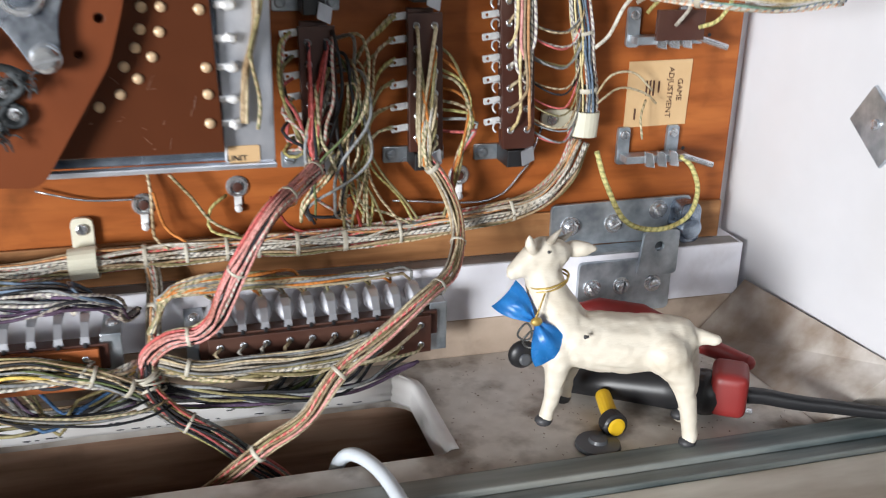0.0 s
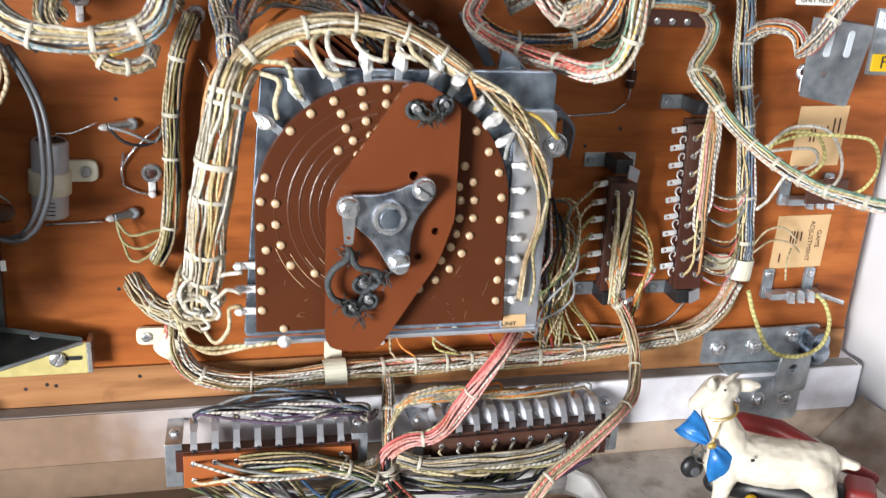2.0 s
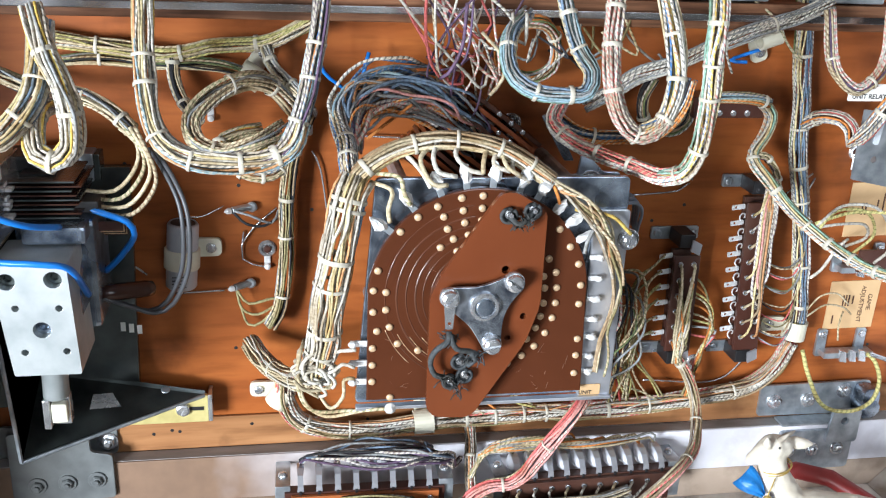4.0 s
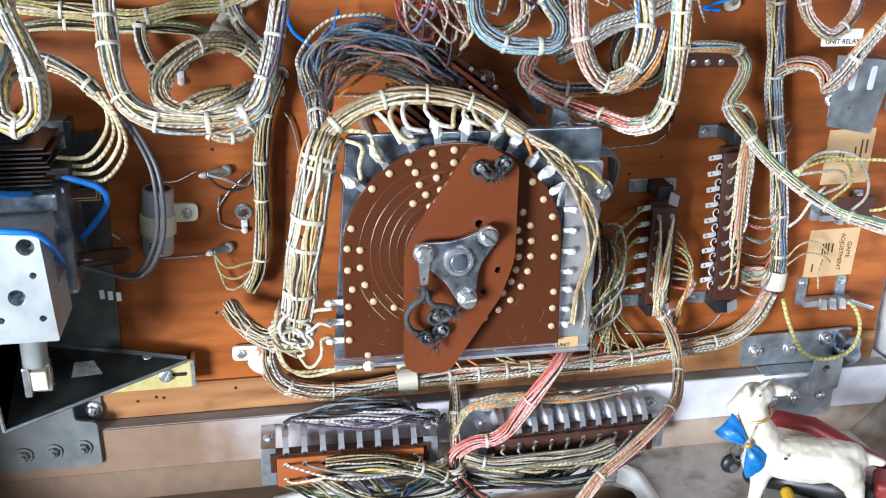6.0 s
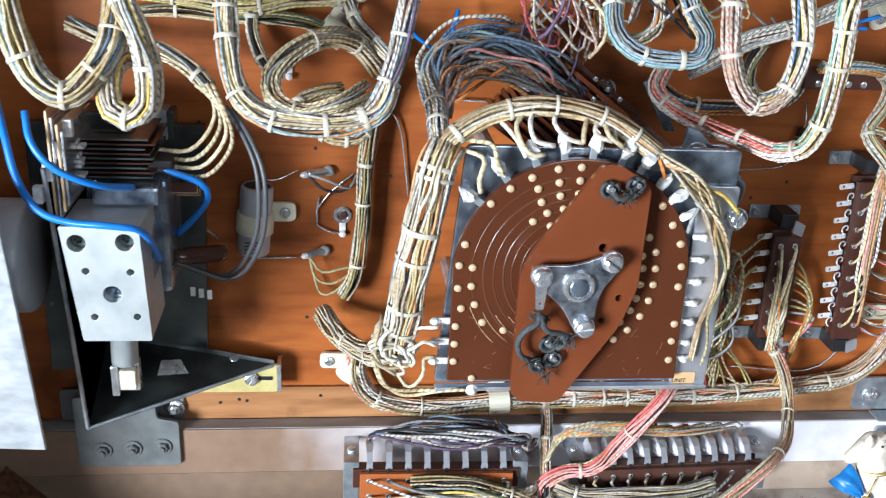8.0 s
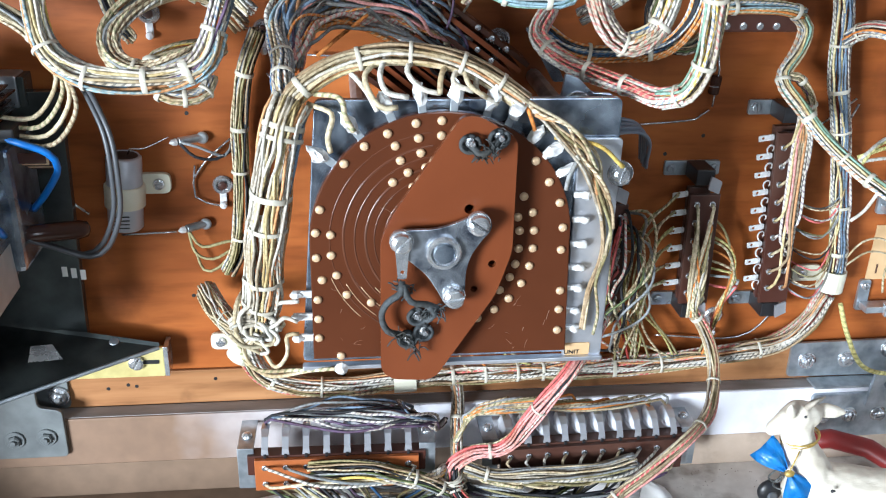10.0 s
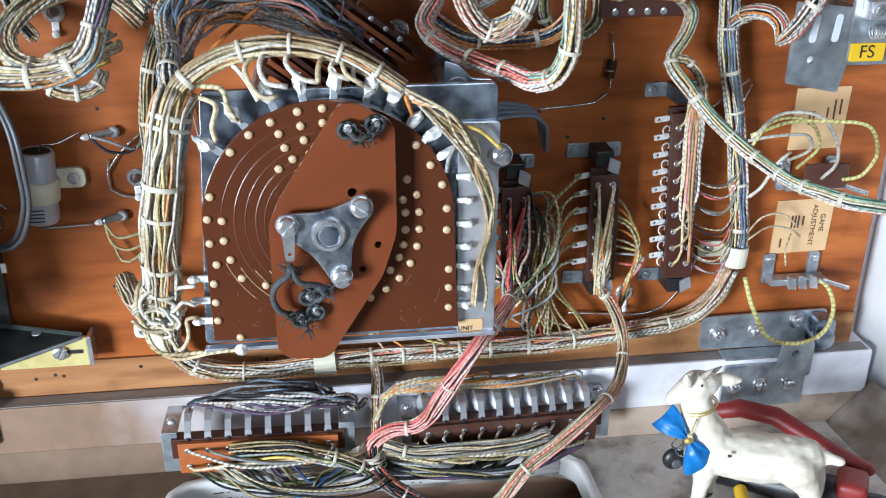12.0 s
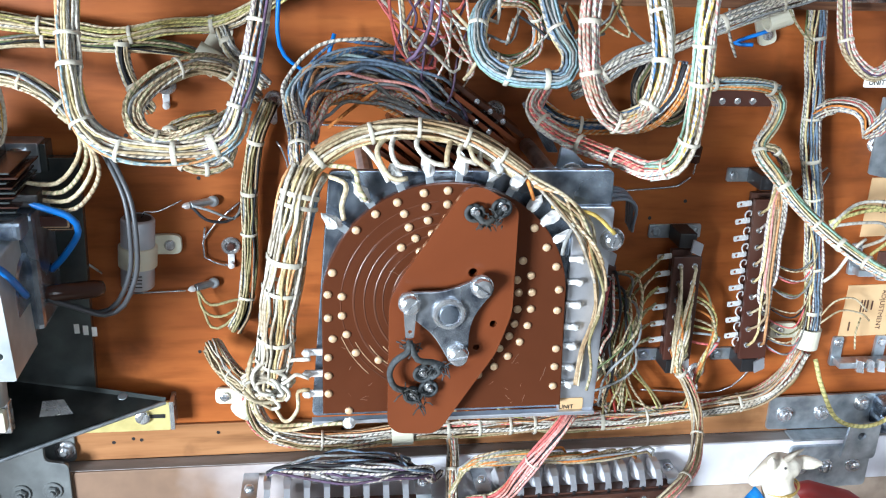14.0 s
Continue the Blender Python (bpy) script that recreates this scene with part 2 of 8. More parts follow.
BLUEPVC = plain("blue_plastic_wire", (0.02, 0.22, 0.75), 0.35)
GREYPVC = plain("grey_plastic_wire", (0.085, 0.09, 0.10), 0.4)
SLATEPVC = plain("slate_plastic_wire", (0.16, 0.21, 0.27), 0.4)
WHITEPVC = plain("white_plastic_tube", (0.70, 0.76, 0.82), 0.35)
BROWNTUBE = plain("brown_resistor_glaze", (0.06, 0.026, 0.018), 0.22)
# goat's cream, with brown patches painted in for shading in its creases
CHALK = worn("painted_resin", (0.78, 0.73, 0.63), (0.64, 0.57, 0.46), 0.55, scale=240, stretch=(0.35, 1, 1), relief=1.0, dirt=(0.44, 0.33, 0.2), dirt_amount=0.45)
HORN = plain("dark_grey_resin_paint", (0.05, 0.05, 0.055), 0.5)
RIBBON = worn("blue_satin", (0.06, 0.38, 0.86), (0.03, 0.27, 0.72), 0.30, scale=500, dirt=(0.01, 0.15, 0.45), dirt_amount=0.5)
REDPLASTIC = plain("red_plastic", (0.27, 0.026, 0.024), 0.45)
YELLOWPLASTIC = plain("yellow_plastic", (0.80, 0.50, 0.02), 0.4)
GOLDCORD = worn("gold_cord", (0.62, 0.45, 0.14), (0.45, 0.30, 0.08), 0.4, 0.5, scale=800, relief=0.6)
CHROME = worn("chrome_edge", (0.75, 0.75, 0.77), (0.6, 0.6, 0.63), 0.2, 1.0, scale=100)
# plaster of the unseen room, darkened to keep fill light off the board
ROOMPAINT = worn("dimmed_room_plaster", (0.17, 0.165, 0.16), (0.14, 0.137, 0.134), 0.8, scale=12)

# worn track tone, lightened a little for painted ring highlights
TRACK = worn("track_wear_and_glint", (0.115, 0.042, 0.022), (0.075, 0.026, 0.014), 0.12, scale=200)
DARKCLOTH = cloth_wire("dark_grey_cotton", (0.075, 0.085, 0.095))
# well wood paler than its own tone, replacing light that hardly gets in
WELLWOOD = wood("lightened_well_wood", (0.32, 0.19, 0.125), (0.58, 0.38, 0.27), (0.66, 0.47, 0.35), 0.8, (2, 14, 22))
SHEETGREY = worn("pale_grey_sheet", (0.46, 0.48, 0.50), (0.28, 0.30, 0.32), 0.45, 0.2, scale=190, stretch=(0.5, 1, 1), dirt=(0.25, 0.25, 0.25), dirt_amount=0.4, mottle=0.2)


def half_painted(name, paint_a, paint_b, bare_a, bare_b, edge, rough=0.6, dirt=0.25):
    """White paint, worn to tan wood on the ledge, that turns browner beyond a ragged edge along x."""
    m, n, l, b = material(name, rough)
    fine, big = noise_node(n, l, 90, 6), noise_node(n, l, 14, 4)
    tc = n.new("ShaderNodeTexCoord")
    sep = n.new("ShaderNodeSeparateXYZ")
    l.new(tc.outputs["Object"], sep.inputs[0])
    add = n.new("ShaderNodeMath")
    add.operation = "MULTIPLY_ADD"
    add.inputs[1].default_value = 0.14
    l.new(big.outputs[0], add.inputs[0])
    l.new(sep.outputs[0], add.inputs[2])
    reach = n.new("ShaderNodeMapRange")
    reach.inputs["From Min"].default_value, reach.inputs["From Max"].default_value = edge, edge + 0.10
    l.new(add.outputs[0], reach.inputs["Value"])
    white, tan = mix(n, l, fine.outputs[0], paint_a, paint_b), mix(n, l, fine.outputs[0], bare_a, bare_b)
    soil = ramp(n, [(0.5, (0, 0, 0)), (0.68, (dirt,) * 3)])
    l.new(noise_node(n, l, 38, 6).outputs[0], soil.inputs[0])
    l.new(mix(n, l, soil.outputs[0], mix(n, l, reach.outputs[0], tan, white), bare_b), b.inputs["Base Color"])
    bump(n, l, b, fine.outputs[0], 0.15, 0.0005)
    return m


# the white's lavender cast stands in for bluish sky light on the ledge
LEDGEPAINT = half_painted("worn_ledge_paint", (0.86, 0.86, 0.92), (0.74, 0.74, 0.80), (0.28, 0.175, 0.112), (0.17, 0.105, 0.068), -0.065, 0.6, 0.25)
# foot strip: cream on the right, darker brown towards the left
FOOTPAINT = half_painted("two_tone_foot_paint", (0.58, 0.47, 0.38), (0.42, 0.32, 0.24), (0.24, 0.155, 0.10), (0.13, 0.085, 0.055), 0.06, 0.7, 0.5)
DULLZINC = worn("dull_grey_steel", (0.24, 0.26, 0.26), (0.13, 0.14, 0.145), 0.5, 0.45, scale=70, dirt=(0.10, 0.09, 0.08), dirt_amount=0.5, mottle=0.22)
# ledge dust, its grey deepened for the shaded gap behind the ledge
DUSTGAP = worn("ledge_dust_and_gap_shade", (0.36, 0.34, 0.33), (0.20, 0.185, 0.175), 0.85, scale=90, stretch=(0.3, 1, 1), relief=0.3, dirt=(0.12, 0.09, 0.07), dirt_amount=0.6, mottle=0.22)
SPIDERSTEEL = worn("scuffed_spider_steel", (0.66, 0.72, 0.80), (0.10, 0.12, 0.17), 0.24, 0.88, scale=150, dirt=(0.12, 0.13, 0.16), dirt_amount=0.5, mottle=0.16)
BRIGHTCAST = worn("bright_machined_casting", (0.60, 0.63, 0.63), (0.36, 0.40, 0.41), 0.34, 0.35, scale=60, dirt=(0.25, 0.27, 0.27), dirt_amount=0.5, mottle=0.22)
# floor: pale on the right, darker brown towards the left
FLOORPAINT = half_painted("dusty_floor_boards", (0.80, 0.76, 0.71), (0.46, 0.41, 0.36), (0.24, 0.16, 0.105), (0.13, 0.085, 0.055), -0.02, 0.85, 0.75)

EDGEPAPER = worn("scuffed_edge_paper", (0.88, 0.87, 0.86), (0.74, 0.72, 0.71), 0.6, scale=75, relief=0.4, dirt=(0.36, 0.29, 0.23), dirt_amount=0.45)
HORNGREY = plain("grey_brown_horn_paint", (0.46, 0.41, 0.34), 0.5)
FRONTPAINT = worn("worn_cream_front_paint", (0.78, 0.74, 0.65), (0.42, 0.35, 0.27), 0.6, scale=50, stretch=(0.25, 1, 1), relief=0.4, dirt=(0.20, 0.15, 0.11), dirt_amount=0.7, mottle=0.2)
SCUFF = worn("pale_scuffs", (0.30, 0.16, 0.10), (0.20, 0.10, 0.06), 0.3, scale=300)


# ---- mesh helpers ----
def finish(bm, name, mat, smooth=False):
    me = bpy.data.meshes.new(name)
    bm.normal_update()
    bm.to_mesh(me)
    bm.free()
    me.materials.append(mat)
    if smooth:
        me.shade_smooth()
    return me


def thing(name, label, category, at, group="", kind=""):
    ob = new(name)
    ob.empty_display_size = 0.01
    ob.location = at
    return tagged(ob, label, category, group, kind)


def part(name, bm, mat, parent, label="", smooth=False):
    """Links bm, given in world places, as one mesh under a thing or a part."""
    me = bm if isinstance(bm, bpy.types.Mesh) else finish(bm, name, mat, smooth)
    ob = new(name, me)
    ob.parent = parent
    if parent.type == "EMPTY":
        ob.matrix_parent_inverse = Matrix.Translation(-Vector(parent.location))
    return tagged(ob, label)


def single(name, bm, mat, label, category, group="", kind="", smooth=False):
    return tagged(new(name, finish(bm, name, mat, smooth)), label, category, group, kind)


def bevelled(bm, width, segments=2, edges=None):
    if width > 0:
        bmesh.ops.bevel(bm, geom=edges or list(bm.edges), offset=width, segments=segments, profile=0.6, affect="EDGES", clamp_overlap=True)
    return bm


def box(x0, x1, y0, y1, z0, z1, bevel=0.0, bm=None):
    b = bmesh.new()
    bmesh.ops.create_cube(b, size=1)
    for v in b.verts:
        v.co = Vector(((x0 + x1) / 2 + v.co.x * (x1 - x0), (y0 + y1) / 2 + v.co.y * (y1 - y0), (z0 + z1) / 2 + v.co.z * (z1 - z0)))
    bevelled(b, bevel)
    return join(bm, b) if bm else b


def join(bm, other):
    me = bpy.data.meshes.new("joined")
    other.to_mesh(me)
    other.free()
    bm.from_mesh(me)
    bpy.data.meshes.remove(me)
    return bm


def moved(bm, m):
    bmesh.ops.transform(bm, matrix=m, verts=bm.verts)
    return bm


def rounded(points, radius, steps=4):
    """A flat outline with its corners rounded."""
    out, n = [], len(points)
    for i in range(n):
        p, a, b = Vector(points[i]), Vector(points[i - 1]), Vector(points[(i + 1) % n])
        r = radius[i] if isinstance(radius, (list, tuple)) else radius
        da, db = (a - p), (b - p)
        r = min(r, da.length * 0.48, db.length * 0.48)
        s, e = p + da.normalized() * r, p + db.normalized() * r
        for k in range(steps + 1):
            t = k / steps
            out.append((1 - t) ** 2 * s + 2 * t * (1 - t) * p + t * t * e)
    return out


def slab(outline, near, far, bevel=0.0004, holes=()):
    """A flat plate in the board's plane: outline in (x, z), from y = near to y = far. holes: (x, z, radius)."""
    bm = bmesh.new()
    loops = [[bm.verts.new((p[0], near, p[1])) for p in outline]]
    for hx, hz, hr in holes:
        loops.append([bm.verts.new((hx + hr * math.cos(a * math.tau / 14), near, hz + hr * math.sin(a * math.tau / 14))) for a in range(14)])
    edges = [bm.edges.new((lp[i - 1], lp[i])) for lp in loops for i in range(len(lp))]
    if holes:
        bmesh.ops.triangle_fill(bm, use_beauty=True, use_dissolve=False, edges=edges)
    else:
        bm.faces.new(loops[0])
    face = list(bm.faces)
    ret = bmesh.ops.extrude_face_region(bm, geom=face)
    for g in ret["geom"]:
        if isinstance(g, bmesh.types.BMVert):
            g.co.y = far
    bmesh.ops.recalc_face_normals(bm, faces=bm.faces)
    if bevel:
        rim = [e for e in bm.edges if len(e.link_faces) == 2 and e.calc_face_angle(0) > 1.2 and abs(e.verts[0].co.y - near) < 1e-6 and abs(e.verts[1].co.y - near) < 1e-6]
        bevelled(bm, bevel, 2, rim)
    return bm


def frame_of(direction):
    return Vector(direction).to_track_quat("Z", "Y").to_matrix().to_4x4()


def lathe(profile, at, direction=(0, -1, 0), seg=16):
    """Turned shape: profile of (radius, height) up the direction."""
    bm = bmesh.new()
    rings = []
    for r, h in profile:
        rings.append([bm.verts.new((r * math.cos(a * math.tau / seg), r * math.sin(a * math.tau / seg), h)) for a in range(seg)])
    for a, b in zip(rings, rings[1:]):
        for i in range(seg):
            bm.faces.new((a[i - 1], a[i], b[i], b[i - 1]))
    bm.faces.new(rings[0][::-1])
    bm.faces.new(rings[-1])
    return moved(bm, Matrix.Translation(at) @ frame_of(direction))


def rod(a, b, r, seg=10, bevel=0.0):
    d = Vector(b) - Vector(a)
    c = bevel or r * 0.12
    return lathe([(r - c, 0), (r, c), (r, d.length - c), (r - c, d.length)], a, d, seg)


def screw_mesh(r, h, turn=0.5, cross=False):
    """A slotted pan head, facing -y at the origin."""
    bm = lathe([(r * 0.98, -0.001), (r, h * 0.1), (r * 0.98, h * 0.45)], (0, 0, 0), (0, -1, 0), 16)
    w = r * 0.16
    for side in (1, -1):
        half = bmesh.new()
        arc = [(w, math.sqrt(r * r - w * w))] + [(r * math.cos(a), r * math.sin(a)) for a in np.linspace(1.3, -1.3, 9)] + [(w, -math.sqrt(r * r - w * w))]
        low = [half.verts.new((side * x, -h * 0.45, z)) for x, z in arc]
        mid = [half.verts.new((side * (w + (x - w) * 0.93), -h * 0.8, z * 0.9)) for x, z in arc]
        top = [half.verts.new((side * (w + (x - w) * 0.6), -h, z * 0.62)) for x, z in arc]
        n = len(arc)
        for lo, hi in ((low, mid), (mid, top)):
            for i in range(n):
                half.faces.new((lo[i - 1], lo[i], hi[i], hi[i - 1]))
        half.faces.new(top)
        bmesh.ops.recalc_face_normals(half, faces=half.faces)
        join(bm, half)
    moved(bm, Matrix.Rotation(turn, 4, "Y"))
    return bm


def washer_screw(at, r, h=0.0025, turn=0.5, washer=0.0):
    bm = screw_mesh(r, h, turn)
    if washer:
        moved(bm, Matrix.Translation((0, -0.0009, 0)))
        join(bm, lathe([(washer, -0.0012), (washer, 0.0006), (washer * 0.95, 0.0009)], (0, 0, 0), (0, -1, 0), 18))
    return moved(bm, Matrix.Translation(at))


def hex_bolt(at, r, h=0.004, turn=0.3, washer=0.0):
    bm = lathe([(r, 0), (r, h * 0.75), (r * 0.8, h)], (0, 0, 0), (0, -1, 0), 6)
    moved(bm, Matrix.Rotation(turn, 4, "Y"))
    join(bm, lathe([(r * 0.45, h * 0.9), (r * 0.45, h * 1.35), (r * 0.38, h * 1.45)], (0, 0, 0), (0, -1, 0), 10))
    if washer:
        join(bm, lathe([(washer, -0.0005), (washer, 0.0007), (washer * 0.94, 0.001)], (0, 0, 0), (0, -1, 0), 18))
    return moved(bm, Matrix.Translation(at))


def smooth_path(points, step=0.004):
    """A Catmull-Rom line through the points, sampled evenly enough."""
    p = [Vector(q) for q in points]
    if len(p) == 2:
        n = max(int((p[1] - p[0]).length / step), 2)
        return [p[0].lerp(p[1], k / n) for k in range(n + 1)]
    p = [p[0] * 2 - p[1]] + p + [p[-1] * 2 - p[-2]]
    out = []
    for i in range(1, len(p) - 2):
        a, b, c, d = p[i - 1], p[i], p[i + 1], p[i + 2]
        n = max(int((c - b).length / step), 1)
        for k in range(n):
            t = k / n
            out.append(0.5 * (2 * b + (c - a) * t + (2 * a - 5 * b + 4 * c - d) * t * t + (3 * b - a - 3 * c + d) * t ** 3))
    out.append(p[-2])
    return out


def frames_along(line):
    """Tangent and two normals at each place, with no sudden turns."""
    res, n = [], None
    for i, p in enumerate(line):
        t = (line[min(i + 1, len(line) - 1)] - line[max(i - 1, 0)]).normalized()
        if n is None:
            n = t.orthogonal().normalized()
        n = (n - t * n.dot(t))
        n = n.normalized() if n.length > 1e-6 else t.orthogonal().normalized()
        res.append((p, t, n, t.cross(n)))
    return res


def tube_mesh(name, line, r, mat, sides=6, end=0.0):
    """A round wire along a line, with u round it and v along it in metres."""
    verts, faces, uvs, v = [], [], [], random.random()
    fr = frames_along(line)
    for i, (p, t, n, b) in enumerate(fr):
        rr = r(i / (len(fr) - 1)) if callable(r) else r
        for k in range(sides):
            a = k * math.tau / sides
            verts.append(p + (n * math.cos(a) + b * math.sin(a)) * rr)
    for i in range(len(fr) - 1):
        dv = (fr[i + 1][0] - fr[i][0]).length
        for k in range(sides):
            k2 = (k + 1) % sides
            faces.append((i * sides + k, i * sides + k2, (i + 1) * sides + k2, (i + 1) * sides + k))
            uvs += [(k / sides, v), ((k + 1) / sides, v), ((k + 1) / sides, v + dv), (k / sides, v + dv)]
        v += dv
    nq = len(faces)
    faces += [tuple(range(sides - 1, -1, -1)), tuple(range((len(fr) - 1) * sides, len(fr) * sides))]
    uvs += [(0, v)] * (2 * sides)
    me = bpy.data.meshes.new(name)
    me.from_pydata([tuple(q) for q in verts], [], faces)
    layer = me.uv_layers.new(name="UVMap")
    layer.data.foreach_set("uv", [c for q in uvs for c in q])
    me.materials.append(mat)
    me.shade_smooth()
    return me


def wire(name, points, r, mat, parent=None, label="", category="", step=0.004, sides=6, wobble=0.0, group=""):
    """One wire along points: a part, or with no parent a thing."""
    line = smooth_path(points, step)
    if wobble:
        s = random.random() * 50
        line = [p + wobble * Vector(noise.noise_vector(p * 45 + Vector((s, 0, 0)))) for p in line]
    me = tube_mesh(name, line, r, mat, sides)
    if parent:
        return part(name, me, mat, parent, label)
    return tagged(new(name, me), label, category, group)


def tie_ring(line, at, radius, width=0.0024, thick=0.00022, mat=None, parent=None, name="cable_tie"):
    """A lacing band round a bundle, with a small knot."""
    fr = frames_along(line)
    i = min(max(int(at * (len(fr) - 1)), 1), len(fr) - 2)
    p, t, n, b = fr[i]
    width *= random.uniform(0.55, 1.05)
    bm = bmesh.new()
    seg, rings = 14, []
    for off, rad in ((-width / 2, radius), (-width / 2 * 0.8, radius + thick), (width / 2 * 0.8, radius + thick), (width / 2, radius)):
        rings.append([bm.verts.new(p + t * off + (n * math.cos(a * math.tau / seg) + b * math.sin(a * math.tau / seg)) * rad * (1 + 0.03 * math.sin(3 * a + at * 40))) for a in range(seg)])
    for q, w in zip(rings, rings[1:]):
        for k in range(seg):
            bm.faces.new((q[k - 1], q[k], w[k], w[k - 1]))
    bmesh.ops.recalc_face_normals(bm, faces=bm.faces)
    return part(name, bm, mat or LACING, parent, "", True)


def harness(label, points, radius, palette, parent=None, ties=(), wire_r=0.0007, twist=1.8, category="wire harness", core="black", flare=None, count=None, tie_mat=None, group="laced wire harnesses", loose=0.6, name="wire_harness", step=0.0036):
    """A laced bundle of cotton-covered wires along points. palette: wire kinds, by share."""
    wire_r, twist = wire_r * 0.72, min(twist, 2.2)
    line = smooth_path(points, step)
    top = parent or thing(name, label, category, points[0], group)
    fr = frames_along(line)
    total = sum((line[i + 1] - line[i]).length for i in range(len(line) - 1))
    ring = count or max(int(math.tau * (radius - wire_r) / (2 * wire_r) * 0.92), 4)
    strands = [(radius - wire_r, k * math.tau / ring + random.uniform(-0.12, 0.12)) for k in range(ring)]
    inner = radius - 2.6 * wire_r
    if inner > wire_r:
        m = max(int(math.tau * inner / (2 * wire_r) * 0.45), 3)
        strands += [(inner, k * math.tau / m + random.random()) for k in range(m)]
    kind = random.choice(palette)
    for rho, ang in strands:
        if random.random() > 0.15:
            kind = random.choice(palette)
        seed, turn = random.random() * 99, twist * random.uniform(0.7, 1.3)
        pts, dist = [], 0.0
        for i, (p, t, n, b) in enumerate(fr):
            if i:
                dist += (p - line[i - 1]).length
            u = i / (len(fr) - 1)
            wob = noise.noise(Vector((dist * 26, seed, 0))) * loose * 1.3 + 0.35 * noise.noise(Vector((dist * 75, seed, 3))) * loose
            rad = rho * (1 + 0.19 * loose / 0.35 * noise.noise(Vector((dist * 30, seed, 7))))
            if flare:
                rad *= flare(u)
            a = ang + turn * dist + wob
            pts.append(p + (n * math.cos(a) + b * math.sin(a)) * rad)
        part("wire", tube_mesh("wire", pts, wire_r * random.uniform(0.9, 1.1), WIRES[kind], 5), WIRES[kind], top)
    for at in ties:
        k = flare(at) if flare else 1.0
        tie_ring(line, at, radius * k + 0.0002, mat=tie_mat, parent=top)
    return top


# ---- the cabinet: back board, rail, ledge, floor, side walls, lip ----
# the board's right edge is a saw cut at x = 0.329; its left part runs on behind the motor
single("wall_back", box(-0.302, 0.329, 0.0, 0.012, 0.053, 0.46, 0.0008), PLY, "varnished orange-brown plywood mounting board with stains, shade blots and screw holes", "board", kind="structure")
single("wall_cabinet_back", box(-0.302, 0.352, 0.0155, 0.03, -0.02, 0.46), WALLPAINT, "white painted cabinet back behind the plywood board", "wall", kind="structure")
single("trim_rail", box(-0.205, 0.3285, -0.0025, -0.0003, 0.0532, 0.0745, 0.0006), RAIL, "pale varnished pine strip along the board's foot", "trim", kind="structure")
single("trim_ledge", box(-0.302, 0.3385, -0.0135, 0.015, 0.022, 0.0525, 0.0007), LEDGEPAINT, "white painted wooden ledge with a dusty top", "trim", kind="structure")
single("trim_ledge_foot", box(-0.302, 0.3355, -0.0128, 0.015, 0.0002, 0.0216, 0.0005), FOOTPAINT, "stained cream wooden strip under the white ledge", "trim", kind="structure")
single("trim_ledge_top", box(-0.300, 0.336, -0.0125, -0.0028, 0.0526, 0.0530), DUSTGAP, "layer of grey dust on the ledge, darkened for the shaded gap behind", "trim", kind="structure")


def floor_with_hole():
    """The cabinet floor with a long round-cornered cable opening."""
    outer = [(-0.302, -0.122), (0.37, -0.122), (0.37, 0.0), (-0.302, 0.0)]
    inner = rounded([(-0.100, -0.1), (0.147, -0.1), (0.147, -0.024), (-0.100, -0.024)], [0.01, 0.006, 0.02, 0.02], 6)
    bm = bmesh.new()
    rings = []
    for pts in (outer, inner):
        vs = [bm.verts.new((p[0], p[1], 0.0)) for p in pts]
        rings += [bm.edges.new((vs[i - 1], vs[i])) for i in range(len(vs))]
    bmesh.ops.triangle_fill(bm, use_beauty=True, edges=rings)
    ret = bmesh.ops.extrude_face_region(bm, geom=list(bm.faces))
    for g in ret["geom"]:
        if isinstance(g, bmesh.types.BMVert):
            g.co.z = -0.018
    bmesh.ops.recalc_face_normals(bm, faces=bm.faces)
    return bm


single("floor", floor_with_hole(), FLOORPAINT, "dusty grey painted cabinet floor with a long cable opening", "floor", kind="structure")


def edging():
    """Folded white paper strip that lines the back and the right end of the opening."""
    line = [(-0.0983, -0.048), (-0.0965, -0.036), (-0.0895, -0.0285), (-0.0795, -0.026), (0.118, -0.026), (0.136, -0.028), (0.1435, -0.036), (0.1445, -0.05), (0.146, -0.098)]
    bm = bmesh.new()
    pts = smooth_path([(x, y, 0) for x, y in line], 0.006)
    rings = []
    for i, p in enumerate(pts):
        t = (pts[min(i + 1, len(pts) - 1)] - pts[max(i - 1, 0)]).normalized()
        out = Vector((-t.y, t.x, 0))
        ripple = 0.0007 * noise.noise(p * 60)
        prof = [(0.0046, 0.0003), (0.0044, 0.0009), (0.0020, 0.0014), (0.0002, 0.0015), (-0.0012, 0.0004), (-0.0016, -0.0022), (-0.0008, -0.0046), (-0.0019, -0.0072), (-0.0010, -0.0090), (-0.0020, -0.0108), (-0.0018, -0.0126), (-0.0008, -0.0128), (-0.0003, -0.0010), (0.0006, 0.0003)]
        rings.append([bm.verts.new(p + out * a + Vector((0, 0, b + ripple))) for a, b in prof])
    for a, b in zip(rings, rings[1:]):
        n = len(a)
        for k in range(n):
            bm.faces.new((a[k - 1], a[k], b[k], b[k - 1]))
    bm.faces.new(rings[0])
    bm.faces.new(rings[-1][::-1])
    bmesh.ops.recalc_face_normals(bm, faces=bm.faces)
    return bm


lining = thing("edge_strip", "crumpled white printed paper strip lining the cable opening", "edging", (0.02, -0.026, -0.018))
part("paper", edging(), EDGEPAPER, lining, "", True)
random.seed(77)
